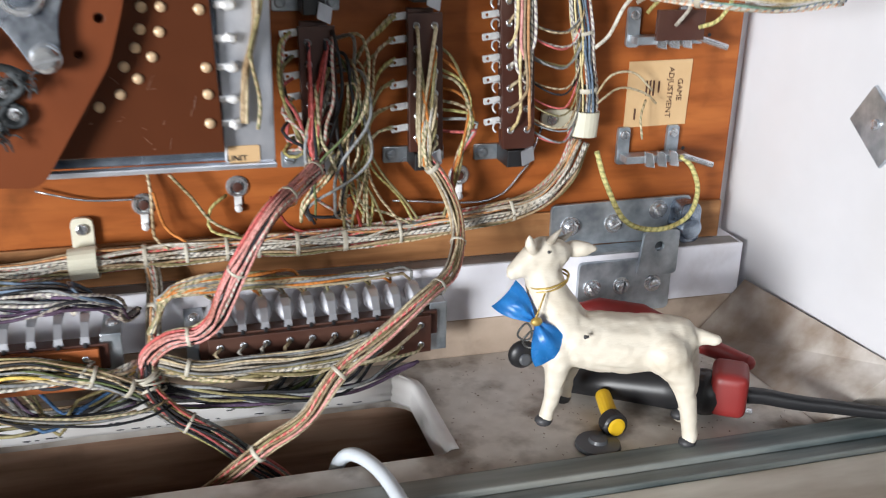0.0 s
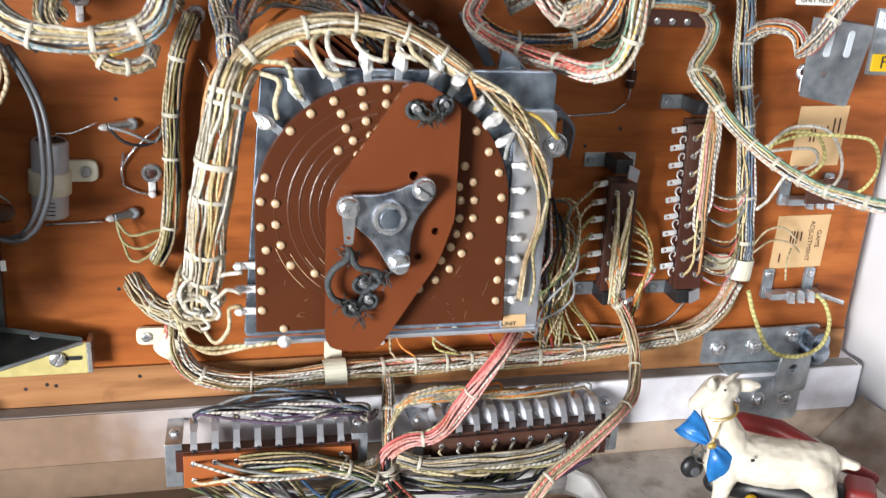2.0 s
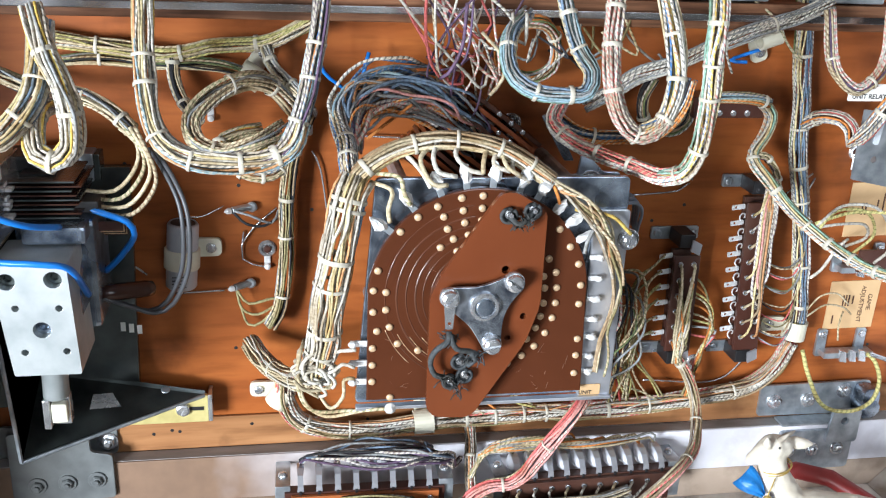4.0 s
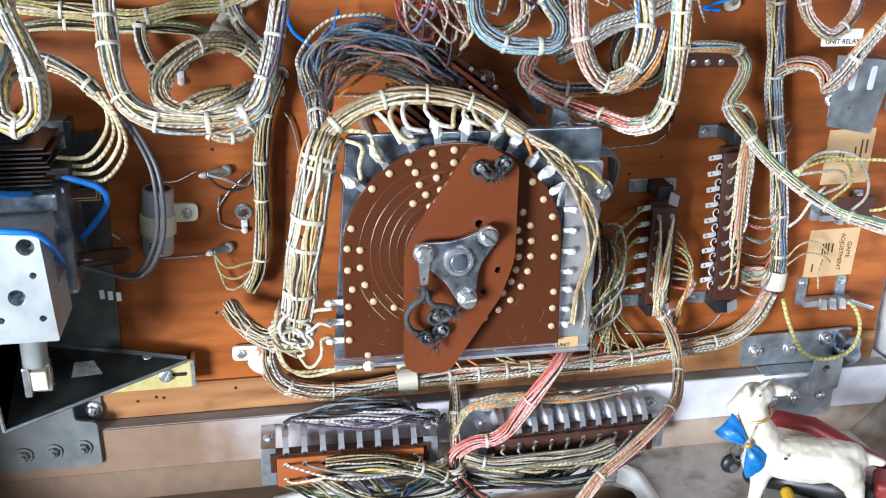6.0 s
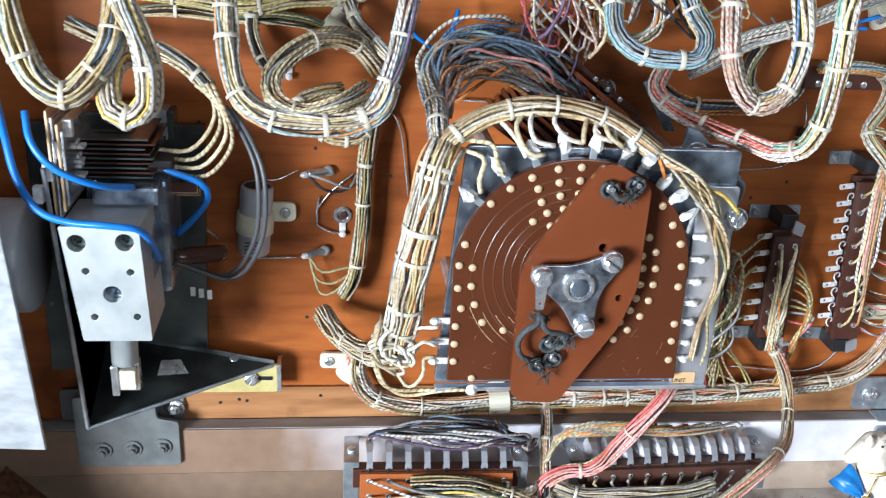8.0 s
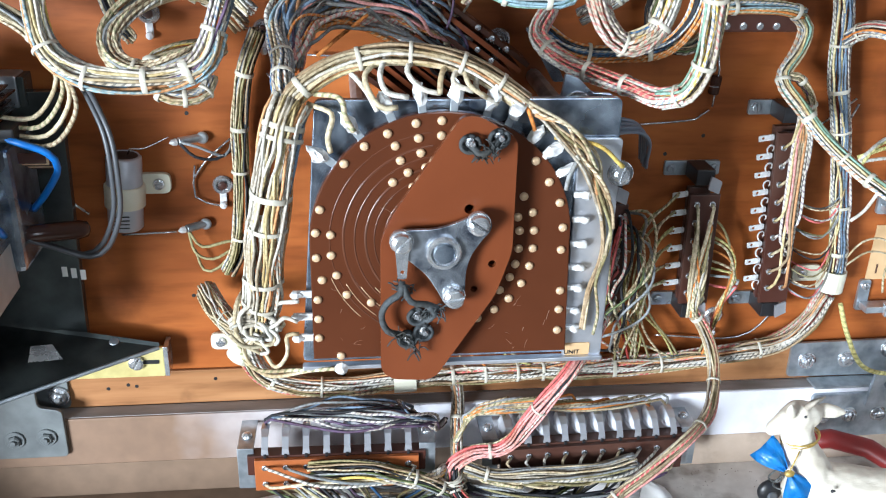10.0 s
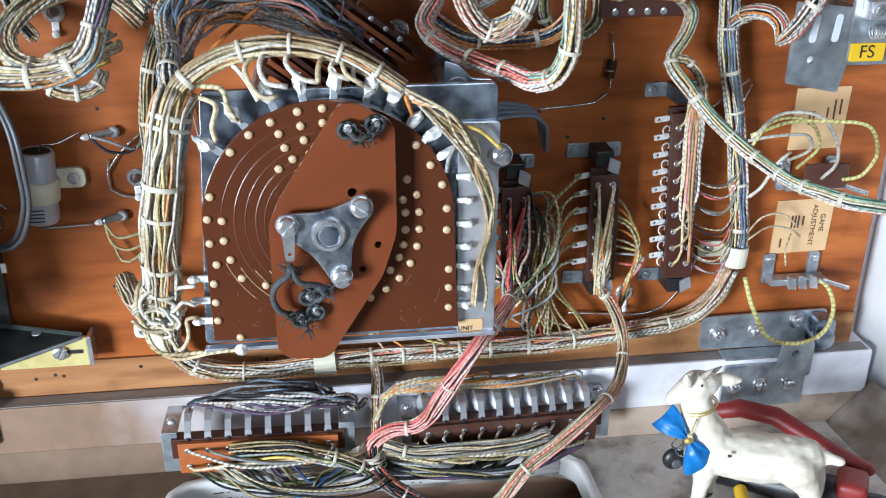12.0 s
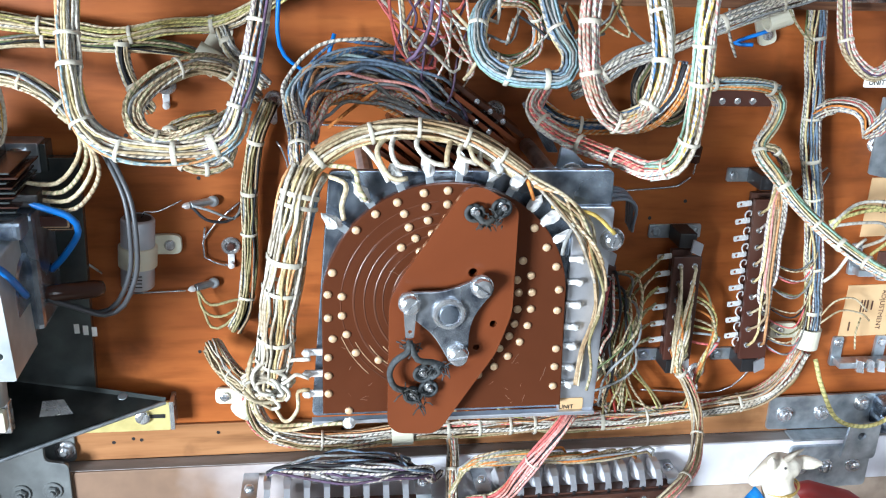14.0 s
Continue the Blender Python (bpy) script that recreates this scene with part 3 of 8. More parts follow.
for k in range(90):
    bx = random.uniform(-0.076, 0.118)
    bz = (-0.0032, -0.0068, -0.0110)[k % 3] + random.uniform(-0.0003, 0.0003)
    ln = random.uniform(0.0006, 0.0018)
    part("print_bar", box(bx - ln, bx + ln, -0.0281, -0.0277, bz - 0.0002, bz + 0.0002), GREYPVC, lining)
# the well under the opening: walls in lightened wood, the bottom in dark wood
single("wall_well_back", box(-0.16, 0.2, -0.02, 0.012, -0.2, -0.0185), WELLWOOD, "raw brown wood, lightened as if lit, at the back of the cable well", "wall", kind="structure")
single("wall_well_front", box(-0.16, 0.2, -0.135, -0.123, -0.2, -0.0185), WELLWOOD, "raw brown wood, lightened as if lit, at the front of the cable well", "wall", kind="structure")
single("wall_well_end", box(0.2, 0.212, -0.135, 0.012, -0.2, -0.0185), WELLWOOD, "raw brown wood, lightened as if lit, at the end of the cable well", "wall", kind="structure")
single("wall_well_end_2", box(-0.172, -0.16, -0.135, 0.012, -0.2, -0.0185), WELLWOOD, "raw brown wood, lightened as if lit, at the end of the cable well", "wall", kind="structure")
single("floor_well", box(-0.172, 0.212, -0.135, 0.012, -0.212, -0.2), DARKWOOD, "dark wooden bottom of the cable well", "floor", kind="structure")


def side_wall(left=False):
    """A side of the cabinet, splayed a little towards the front."""
    bm = bmesh.new()
    lo = [(0.3395, 0.03), (0.3635, -0.128), (0.382, -0.128), (0.358, 0.03)]
    lo = [(0.047 - x, y) for x, y in lo] if left else lo
    a = [bm.verts.new((x, y, -0.018)) for x, y in lo]
    b = [bm.verts.new((x, y, 0.46)) for x, y in lo]
    for i in range(4):
        bm.faces.new((a[i - 1], a[i], b[i], b[i - 1]))
    bm.faces.new(a)
    bm.faces.new(b)
    bmesh.ops.recalc_face_normals(bm, faces=bm.faces)
    return bevelled(bm, 0.0006)


single("wall_right", side_wall(), WALLPAINT, "smooth white painted side of the cabinet", "wall", kind="structure")
single("wall_left", side_wall(True), WALLPAINT, "white painted far side of the cabinet", "wall", kind="structure")
single("ceiling", box(-0.34, 0.385, -0.128, 0.03, 0.46, 0.475), WALLPAINT, "white painted top of the cabinet", "ceiling", kind="structure")


def fillet(left=False):
    """A dusty sloped strip in the corner of floor and side wall."""
    bm = bmesh.new()
    near = [(0.322, -0.119, 0.0003), (0.3615, -0.119, 0.0003), (0.3605, -0.119, 0.026)]
    far = [(0.316, -0.0138, 0.0003), (0.3445, -0.0138, 0.0003), (0.3425, -0.0138, 0.030)]
    if left:
        near, far = ([(0.049 - x, y, z) for x, y, z in q] for q in (near, far))
    a, b = [bm.verts.new(p) for p in near], [bm.verts.new(p) for p in far]
    for i in range(3):
        bm.faces.new((a[i - 1], a[i], b[i], b[i - 1]))
    bm.faces.new(a)
    bm.faces.new(b)
    bmesh.ops.recalc_face_normals(bm, faces=bm.faces)
    return bm


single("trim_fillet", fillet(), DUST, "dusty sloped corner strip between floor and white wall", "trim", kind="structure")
single("trim_fillet_2", fillet(True), DARKWOOD, "dark wooden sloped corner strip at the far wall", "trim", kind="structure")
single("trim_lip", box(-0.302, 0.372, -0.1335, -0.1205, -0.004, 0.0035, 0.0012), LIP, "slate green painted front strip with scuffed edges", "trim", kind="structure")
single("trim_lip_groove", box(-0.302, 0.374, -0.1415, -0.1337, -0.010, 0.0005, 0.001), LIP, "slate green stepped edge strip", "trim", kind="structure")
single("trim_front", box(-0.302, 0.374, -0.175, -0.1418, -0.012, -0.002, 0.001), FRONTPAINT, "worn cream wooden front edge of the cabinet", "trim", kind="structure")

# ---- unseen room added round the open cabinet, walls dark to limit bounce light ----
single("floor_room", box(-2.6, 2.6, -1.6, 0.4, -1.24, -1.2), DARKWOOD, "unseen brown wooden room floor", "floor", kind="structure")
single("wall_room_back", box(-2.6, 2.6, 0.4, 0.5, -1.2, 1.6), ROOMPAINT, "unseen dark grey room wall that limits bounce light", "wall", kind="structure")
single("wall_room_left", box(-2.7, -2.6, -1.6, 0.5, -1.2, 1.6), ROOMPAINT, "unseen dark grey room wall that limits bounce light", "wall", kind="structure")
single("wall_room_right", box(2.6, 2.7, -1.6, 0.5, -1.2, 1.6), ROOMPAINT, "unseen dark grey room wall that limits bounce light", "wall", kind="structure")
single("ceiling_room", box(-2.7, 2.7, -1.7, 0.5, 1.6, 1.7), ROOMPAINT, "unseen dark grey room ceiling that limits bounce light", "ceiling", kind="structure")
front = box(-2.7, -1.83, -1.7, -1.6, -1.2, 1.6)
box(-0.97, 0.02, -1.7, -1.6, -1.2, 1.6, bm=front)
box(0.68, 2.7, -1.7, -1.6, -1.2, 1.6, bm=front)
for wa, wb, wc, wd in ((-1.83, -0.97, -0.18, 0.6), (0.02, 0.68, 0.3, 1.0)):
    box(wa, wb, -1.7, -1.6, -1.2, wc, bm=front)
    box(wa, wb, -1.7, -1.6, wd, 1.6, bm=front)
single("wall_room_front", front, ROOMPAINT, "unseen dark grey wall, open for the two window lamps", "wall", kind="structure")
# unseen lower cabinet, kept pale so plates reflect it and undersides get bounce
single("cabinet_body", box(-0.302, 0.372, -0.72, -0.18, -1.19, -0.26, 0.01), FRONTPAINT, "unseen worn cream lower cabinet, pale to reflect light upward", "cabinet")


# ---- the stepper unit in the middle ----
def text_mesh(body, size, m, mat, parent):
    cu = bpy.data.curves.new("lettering", "FONT")
    cu.body, cu.size, cu.align_x, cu.align_y = body, size, "CENTER", "CENTER"
    cu.extrude = 0.00008
    tmp = bpy.data.objects.new("lettering", cu)
    scene.collection.objects.link(tmp)
    me = bpy.data.meshes.new_from_object(tmp)
    bpy.data.objects.remove(tmp)
    me.transform(m)
    me.materials.clear()
    me.materials.append(mat)
    return part("lettering", me, mat, parent)


SX, SZ = 0.001, 0.202
DISC_R = 0.0535


def stepper():
    top = thing("stepper_unit", "stepper unit with brown bakelite contact disc, wiper plate and steel spider", "stepper unit", (SX, 0.0, 0.145))
    plate = part("back_plate", slab(rounded([(-0.0575, 0.1425), (0.074, 0.1425), (0.0735, 0.2585), (-0.049, 0.2585)], 0.003), -0.112, -0.109, 0.0005), SPANGLE, top, "blued zinc mounting plate")
    part("right_strip", slab(rounded([(0.0565, 0.1415), (0.074, 0.1415), (0.0745, 0.2425), (0.0565, 0.2425)], 0.002), -0.1142, -0.1125, 0.0004), ALU, top, "grey aluminium side strip")
    part("bottom_flange", box(-0.0575, 0.0742, -0.1165, -0.1123, 0.1404, 0.1424, 0.0005), ALU, top, "bright folded lower edge of the plate")
    part("top_bracket", slab(rounded([(0.046, 0.2435), (0.0745, 0.2435), (0.0738, 0.2560), (0.0650, 0.2566), (0.0590, 0.2625), (0.0532, 0.2645), (0.0520, 0.2552), (0.046, 0.2545)], 0.0012), -0.0965, -0.0945, 0.0004), SPANGLE, top, "grey pressed steel corner bracket")
    part("bracket_screw", washer_screw((0.0585, -0.0966, 0.2512), 0.0042, 0.003, 0.9, 0.0062), STEEL, top)
    part("bracket_screw", washer_screw((0.0745, -0.1143, 0.2275), 0.0036, 0.003, 0.3, 0.0055), STEEL, top)
    for px, pz in ((-0.04, 0.155), (0.066, 0.155), (-0.03, 0.24), (0.06, 0.24)):
        part("stand_off", rod((px, -0.109, pz), (px, 0.0, pz), 0.004, 10), ZINC, top)
    part("coil", rod((0.02, -0.1, 0.20), (0.02, -0.012, 0.20), 0.018, 20), BROWNTUBE, top, "dark wound solenoid coil")
    part("yoke", box(-0.012, 0.05, -0.098, -0.094, 0.176, 0.226, 0.001), ZINC, top)
    # the disc: round above, square below
    arc = [(SX + DISC_R * math.cos(a), SZ + DISC_R * math.sin(a)) for a in np.linspace(math.radians(-2), math.radians(182), 40)]
    outline = arc + [(SX - DISC_R, 0.1475), (SX + DISC_R + 0.002, 0.1475)]
    disc = part("disc", slab(outline, -0.119, -0.1155, 0.0006), BAKELITE, top, "glossy dark brown bakelite contact disc")
    # wear grooves whose lighter tint also paints the window's ring-shaped highlights
    for rr, w in ((0.0235, 0.0004), (0.0275, 0.0003), (0.0310, 0.0006), (0.0355, 0.0004), (0.0400, 0.0006), (0.0455, 0.0003)):
        ring = bmesh.new()
        rows = []
        for ang in np.linspace(math.radians(96), math.radians(238), 46):
            u = Vector((math.cos(ang), 0, math.sin(ang)))
            rows.append([ring.verts.new(Vector((SX, yy, SZ)) + u * (rr + dr)) for dr, yy in ((-w, -0.1189), (-w * 0.6, -0.11915), (w * 0.6, -0.11915), (w, -0.1189))])
        for p, q in zip(rows, rows[1:]):
            for k in range(3):
                ring.faces.new((p[k], p[k + 1], q[k + 1], q[k]))
        bmesh.ops.recalc_face_normals(ring, faces=ring.faces)
        part("wear_ring", ring, TRACK, disc, "", True)
    rivet = finish(lathe([(0.00182, 0), (0.00182, 0.0005), (0.0015, 0.0010), (0.0008, 0.00125)], (0, 0, 0), (0, -1, 0), 12), "contact_rivet", BRASS, True)

    def contact(x, z):
        ob = part("contact_rivet", rivet, BRASS, disc)
        ob.location = (x, -0.119, z)

    rim = [(-0.038, -0.119, 0.235), (-0.030, -0.119, 0.242), (-0.021, -0.119, 0.247), (-0.010, -0.119, 0.251), (0.000, -0.119, 0.252), (0.038, -0.119, 0.235), (0.044, -0.119, 0.226), (0.049, -0.119, 0.217), (0.051, -0.119, 0.206), (0.051, -0.119, 0.196)]
    upper = [(-0.018, -0.119, 0.242), (-0.009, -0.119, 0.245), (0.000, -0.119, 0.246), (-0.016, -0.119, 0.236), (-0.008, -0.119, 0.239), (0.000, -0.119, 0.240), (-0.013, -0.119, 0.231), (-0.006, -0.119, 0.233), (-0.019, -0.119, 0.227), (-0.011, -0.119, 0.225)]
    left_side = [(-0.048, -0.119, 0.216), (-0.050, -0.119, 0.206), (-0.044, -0.119, 0.205), (-0.050, -0.119, 0.195), (-0.044, -0.119, 0.196), (-0.048, -0.119, 0.185), (-0.042, -0.119, 0.187), (-0.038, -0.119, 0.178), (-0.028, -0.119, 0.174)]
    right_side = [(0.034, -0.119, 0.220), (0.032, -0.119, 0.211), (0.038, -0.119, 0.213), (0.033, -0.119, 0.205), (0.039, -0.119, 0.205), (0.033, -0.119, 0.197), (0.039, -0.119, 0.197), (0.032, -0.119, 0.190), (0.038, -0.119, 0.189), (0.030, -0.119, 0.184), (0.035, -0.119, 0.181), (0.026, -0.119, 0.178), (0.030, -0.119, 0.174), (0.024, -0.119, 0.169), (0.017, -0.119, 0.165)]
    feet = [(-0.050, -0.119, 0.176), (-0.050, -0.119, 0.167), (-0.050, -0.119, 0.158), (-0.041, -0.119, 0.149), (0.052, -0.119, 0.177), (0.052, -0.119, 0.168), (0.052, -0.119, 0.158)]
    for group in (rim, upper, left_side, right_side, feet):
        for x, y, z in group:
            contact(x, z)
    # scratches on the disc, lower left
    for k in range(6):
        a0 = 200 + k * 6
        rr = 0.048 - 0.0045 * k
        line = [Vector((SX + rr * math.cos(radians(a)), -0.1191, SZ + rr * math.sin(radians(a)))) for a in np.linspace(a0, a0 + 26, 14)]
        part("scratch", tube_mesh("scratch", line, 0.00016, BRASS, 4), BRASS, disc)
    for k in range(34):
        sx, sz = random.uniform(-0.044, 0.05), random.uniform(0.149, 0.175)
        if k > 26:
            sx, sz = random.uniform(-0.045, -0.015), random.uniform(0.165, 0.24)
        ln, an = random.uniform(0.0008, 0.005), random.uniform(-0.5, 0.5) + (0 if k % 3 else 1.2)
        line = [Vector((sx + ln * q * math.cos(an), -0.11905, sz + ln * q * math.sin(an) + 0.0006 * math.sin(q * 3 + k))) for q in np.linspace(0, 1, 5)]
        part("scratch", tube_mesh("scratch", line, random.uniform(0.00005, 0.00012), SCUFF, 4), SCUFF, disc)
    # solder lugs round the rim
    for deg in (62, 72, 86, 99, 112, 127, 143):
        d = Vector((math.cos(radians(deg)), 0, math.sin(radians(deg))))
        c = Vector((SX, -0.1175, SZ))
        lug = part("solder_lug", box(-0.0016, 0.0016, -0.0004, 0.0004, 0, 0.0085, 0.0003), ZINC, top)
        lug.matrix_parent_inverse = Matrix.Translation(-Vector(top.location))
        lug.matrix_basis = Matrix.Translation(c + d * (DISC_R - 0.001)) @ Matrix.Rotation(radians(90 - deg), 4, "Y")
        blob = lathe([(0.0010, -0.001), (0.0023, 0.0006), (0.0029, 0.003), (0.0021, 0.0055), (0.0013, 0.0075), (0.0004, 0.0088)], c + d * (DISC_R + 0.0045) + Vector((0, -0.0012, 0)), d, 9)
        for v in blob.verts:
            v.co += 0.0018 * Vector(noise.noise_vector(v.co * 420))
        part("solder", blob, SOLDER, lug)
        blob_ob = lug.children[0]
        blob_ob.matrix_parent_inverse = lug.matrix_basis.inverted()
    for deg in (50, 40, 30):
        d = Vector((math.cos(radians(deg)), 0, math.sin(radians(deg))))
        c = Vector((SX, -0.1185, SZ)) + d * (DISC_R + 0.0035)
        lump = lathe([(0.0010, 0), (0.0019, 0.001), (0.0024, 0.004), (0.0018, 0.0068), (0.0006, 0.009)], c - d * 0.004, d, 9)
        for v in lump.verts:
            v.co += 0.0016 * Vector(noise.noise_vector(v.co * 480))
        part("solder_lug", lump, SOLDER, top)
    for z in (0.1655, 0.157, 0.1765, 0.186, 0.197, 0.208, 0.219):
        lug = part("solder_lug", box(0.0555, 0.0605, -0.1164, -0.1148, z - 0.0012, z + 0.0012, 0.0005), SOLDER, top)
        lump = bmesh.new()
        bmesh.ops.create_icosphere(lump, subdivisions=2, radius=0.0020, matrix=Matrix.Translation((0.0605, -0.1168, z)) @ Matrix.Diagonal((1.2, 0.7, 0.9, 1)))
        for v in lump.verts:
            v.co += 0.0011 * Vector(noise.noise_vector(v.co * 600))
        part("solder", lump, SOLDER, top, "", True)
    for z in (0.1565, 0.1665, 0.177):
        part("solder_lug", box(-0.0605, -0.0515, -0.1164, -0.1148, z - 0.0016, z + 0.0016, 0.0005), SOLDER, top)
        part("solder", lathe([(0.0005, 0), (0.0016, 0.001), (0.0019, 0.003), (0.0006, 0.005)], (-0.0615, -0.1165, z), (1, 0, 0), 8), SOLDER, top)
    part("solder", lathe([(0.0008, 0), (0.0026, 0.001), (0.003, 0.0025), (0.001, 0.0045)], (-0.041, -0.1195, 0.1442), (0, -1, 0), 9), SOLDER, top)
    # the wiper plate
    arm = [(0.0065, 0.2565), (0.0135, 0.2565), (0.0285, 0.2475), (0.0285, 0.200), (0.0225, 0.181), (-0.001, 0.1435), (-0.005, 0.1415), (-0.020, 0.1425), (-0.0245, 0.147), (-0.0245, 0.206), (-0.020, 0.2165)]
    wiper = part("wiper_plate", slab(rounded(arm, 0.004), -0.1292, -0.1262, 0.0006, ((0.0205, 0.195, 0.0016), (0.0105, 0.219, 0.002), (0.0135, 0.184, 0.0014))), ARMPLATE, top, "red-brown bakelite wiper plate")
    spider = [(0.0175, 0.2188), (0.0115, 0.2185), (0.004, 0.2150), (-0.004, 0.2128), (-0.0125, 0.2130), (-0.0205, 0.2125), (-0.0210, 0.2055), (-0.0150, 0.2010), (-0.0065, 0.1935), (-0.0015, 0.1850), (0.001, 0.1800), (0.0070, 0.1795), (0.0092, 0.185), (0.0090, 0.1930), (0.0105, 0.2005), (0.0145, 0.2070), (0.0195, 0.2130)]
    part("spider", slab(rounded(spider, 0.004), -0.1348, -0.1332, 0.0004), SPIDERSTEEL, wiper, "scuffed three-armed steel spider")
    part("hub", lathe([(0.0070, -0.004), (0.0070, 0.0018), (0.0062, 0.0030), (0.0052, 0.0030), (0.0048, 0.0016), (0.0046, 0.0016), (0.0044, 0.0019), (0.0001, 0.0019)], (0.0, -0.1348, 0.2035), (0, -1, 0), 28), STEEL, wiper, "turned steel hub with a ringed end")
    part("hub_core", lathe([(0.0043, 0), (0.0043, 0.0008), (0.0038, 0.0012), (0.0004, 0.0012)], (0.0, -0.1366, 0.2035), (0, -1, 0), 26), SPANGLE, wiper, "dull grey shaft end")
    for sx, sz, turn in ((0.0135, 0.2152, 2.2), (0.0045, 0.184, 1.4), (-0.0165, 0.2082, 0.8)):
        part("screw", washer_screw((sx, -0.1349, sz), 0.0042, 0.0036, turn, 0.0048), STEEL, wiper)
        part("spacer", rod((sx, -0.1332, sz), (sx, -0.1292, sz), 0.003, 10), STEEL, wiper)
    part("terminal_tag", slab(rounded([(-0.0192, 0.2065), (-0.0135, 0.2065), (-0.0145, 0.1925), (-0.018, 0.1925)], 0.001), -0.1359, -0.1351, 0.0002, ((-0.0162, 0.1955, 0.0008),)), STEEL, wiper)
    for nx, nz in ((-0.0138, 0.1632), (-0.0072, 0.1662), (-0.0098, 0.1735), (0.0095, 0.2465), (0.0205, 0.2485)):
        part("nut_stud", lathe([(0.0022, 0), (0.0024, 0.001), (0.0022, 0.002), (0.0013, 0.0021), (0.0013, 0.005), (0.0008, 0.0058)], (nx, -0.1292, nz), (0.15, -1, 0.1), 8), STEEL, wiper)
    for pts in ([(-0.0165, -0.137, 0.192), (-0.017, -0.139, 0.188), (-0.0225, -0.138, 0.183), (-0.0245, -0.136, 0.176), (-0.022, -0.135, 0.169), (-0.0165, -0.134, 0.1665)],
                [(-0.0162, -0.138, 0.191), (-0.013, -0.139, 0.184), (-0.006, -0.137, 0.1815), (-0.0015, -0.134, 0.178)],
                [(-0.006, -0.137, 0.181), (-0.003, -0.135, 0.176), (-0.0065, -0.134, 0.1725)],
                [(0.0095, -0.133, 0.2465), (0.014, -0.136, 0.2435), (0.0205, -0.133, 0.2485)]):
        wire("cloth_lead", pts, 0.0014, DARKCLOTH, wiper, "frayed grey cotton lead", step=0.002)
    for nx, nz in ((-0.0138, 0.1632), (-0.0072, 0.1662), (-0.0098, 0.1735), (0.0095, 0.2465), (0.0205, 0.2485)):
        for q in range(3):
            loop = [Vector((nx + (0.0026 + 0.0005 * q) * math.cos(a), -0.1302 - 0.0011 * q, nz + (0.0026 + 0.0004 * q) * math.sin(a))) for a in np.linspace(q, q + 5.2, 16)]
            part("cloth_wrap", tube_mesh("cloth_wrap", loop, 0.0009, DARKCLOTH, 5), DARKCLOTH, wiper)
    for k in range(130):
        cx, cz = random.choice(((-0.0165, 0.189), (-0.0165, 0.167), (-0.006, 0.178), (0.014, 0.243), (0.019, 0.244), (-0.011, 0.161), (-0.002, 0.177), (-0.0145, 0.186)))
        s = Vector((cx + random.uniform(-0.002, 0.002), -0.1335 - random.random() * 0.003, cz + random.uniform(-0.002, 0.002)))
        d = Vector((random.uniform(-1, 1), random.uniform(-0.6, 0.1), random.uniform(-1, 1))) * 0.0045
        wire("frayed_thread", [s, s + d * 0.6 + Vector((0, 0, 0.0008)), s + d], 0.0003, DARKCLOTH, wiper, step=0.002, sides=4)
    # paper label on the side strip
    part("label", slab(rounded([(0.0575, 0.1425), (0.0685, 0.1425), (0.0685, 0.1485), (0.0575, 0.1485)], 0.0008), -0.1147, -0.1143, 0), CARD, top, "small buff paper label")
    text_mesh("UNIT", 0.0030, Matrix.Translation((0.0605, -0.1149, 0.1440)) @ Matrix.Rotation(radians(90), 4, "X"), BLACKINK, top)
    # return spring
    spring = [Vector((-0.0455 + 0.002 * math.cos(a), -0.106 + 0.002 * math.sin(a), 0.238 + 0.0105 * a / 75)) for a in np.linspace(0, 75, 180)]
    part("spring", tube_mesh("spring", spring, 0.0003, STEEL, 4), STEEL, top)
    return top


stepper()


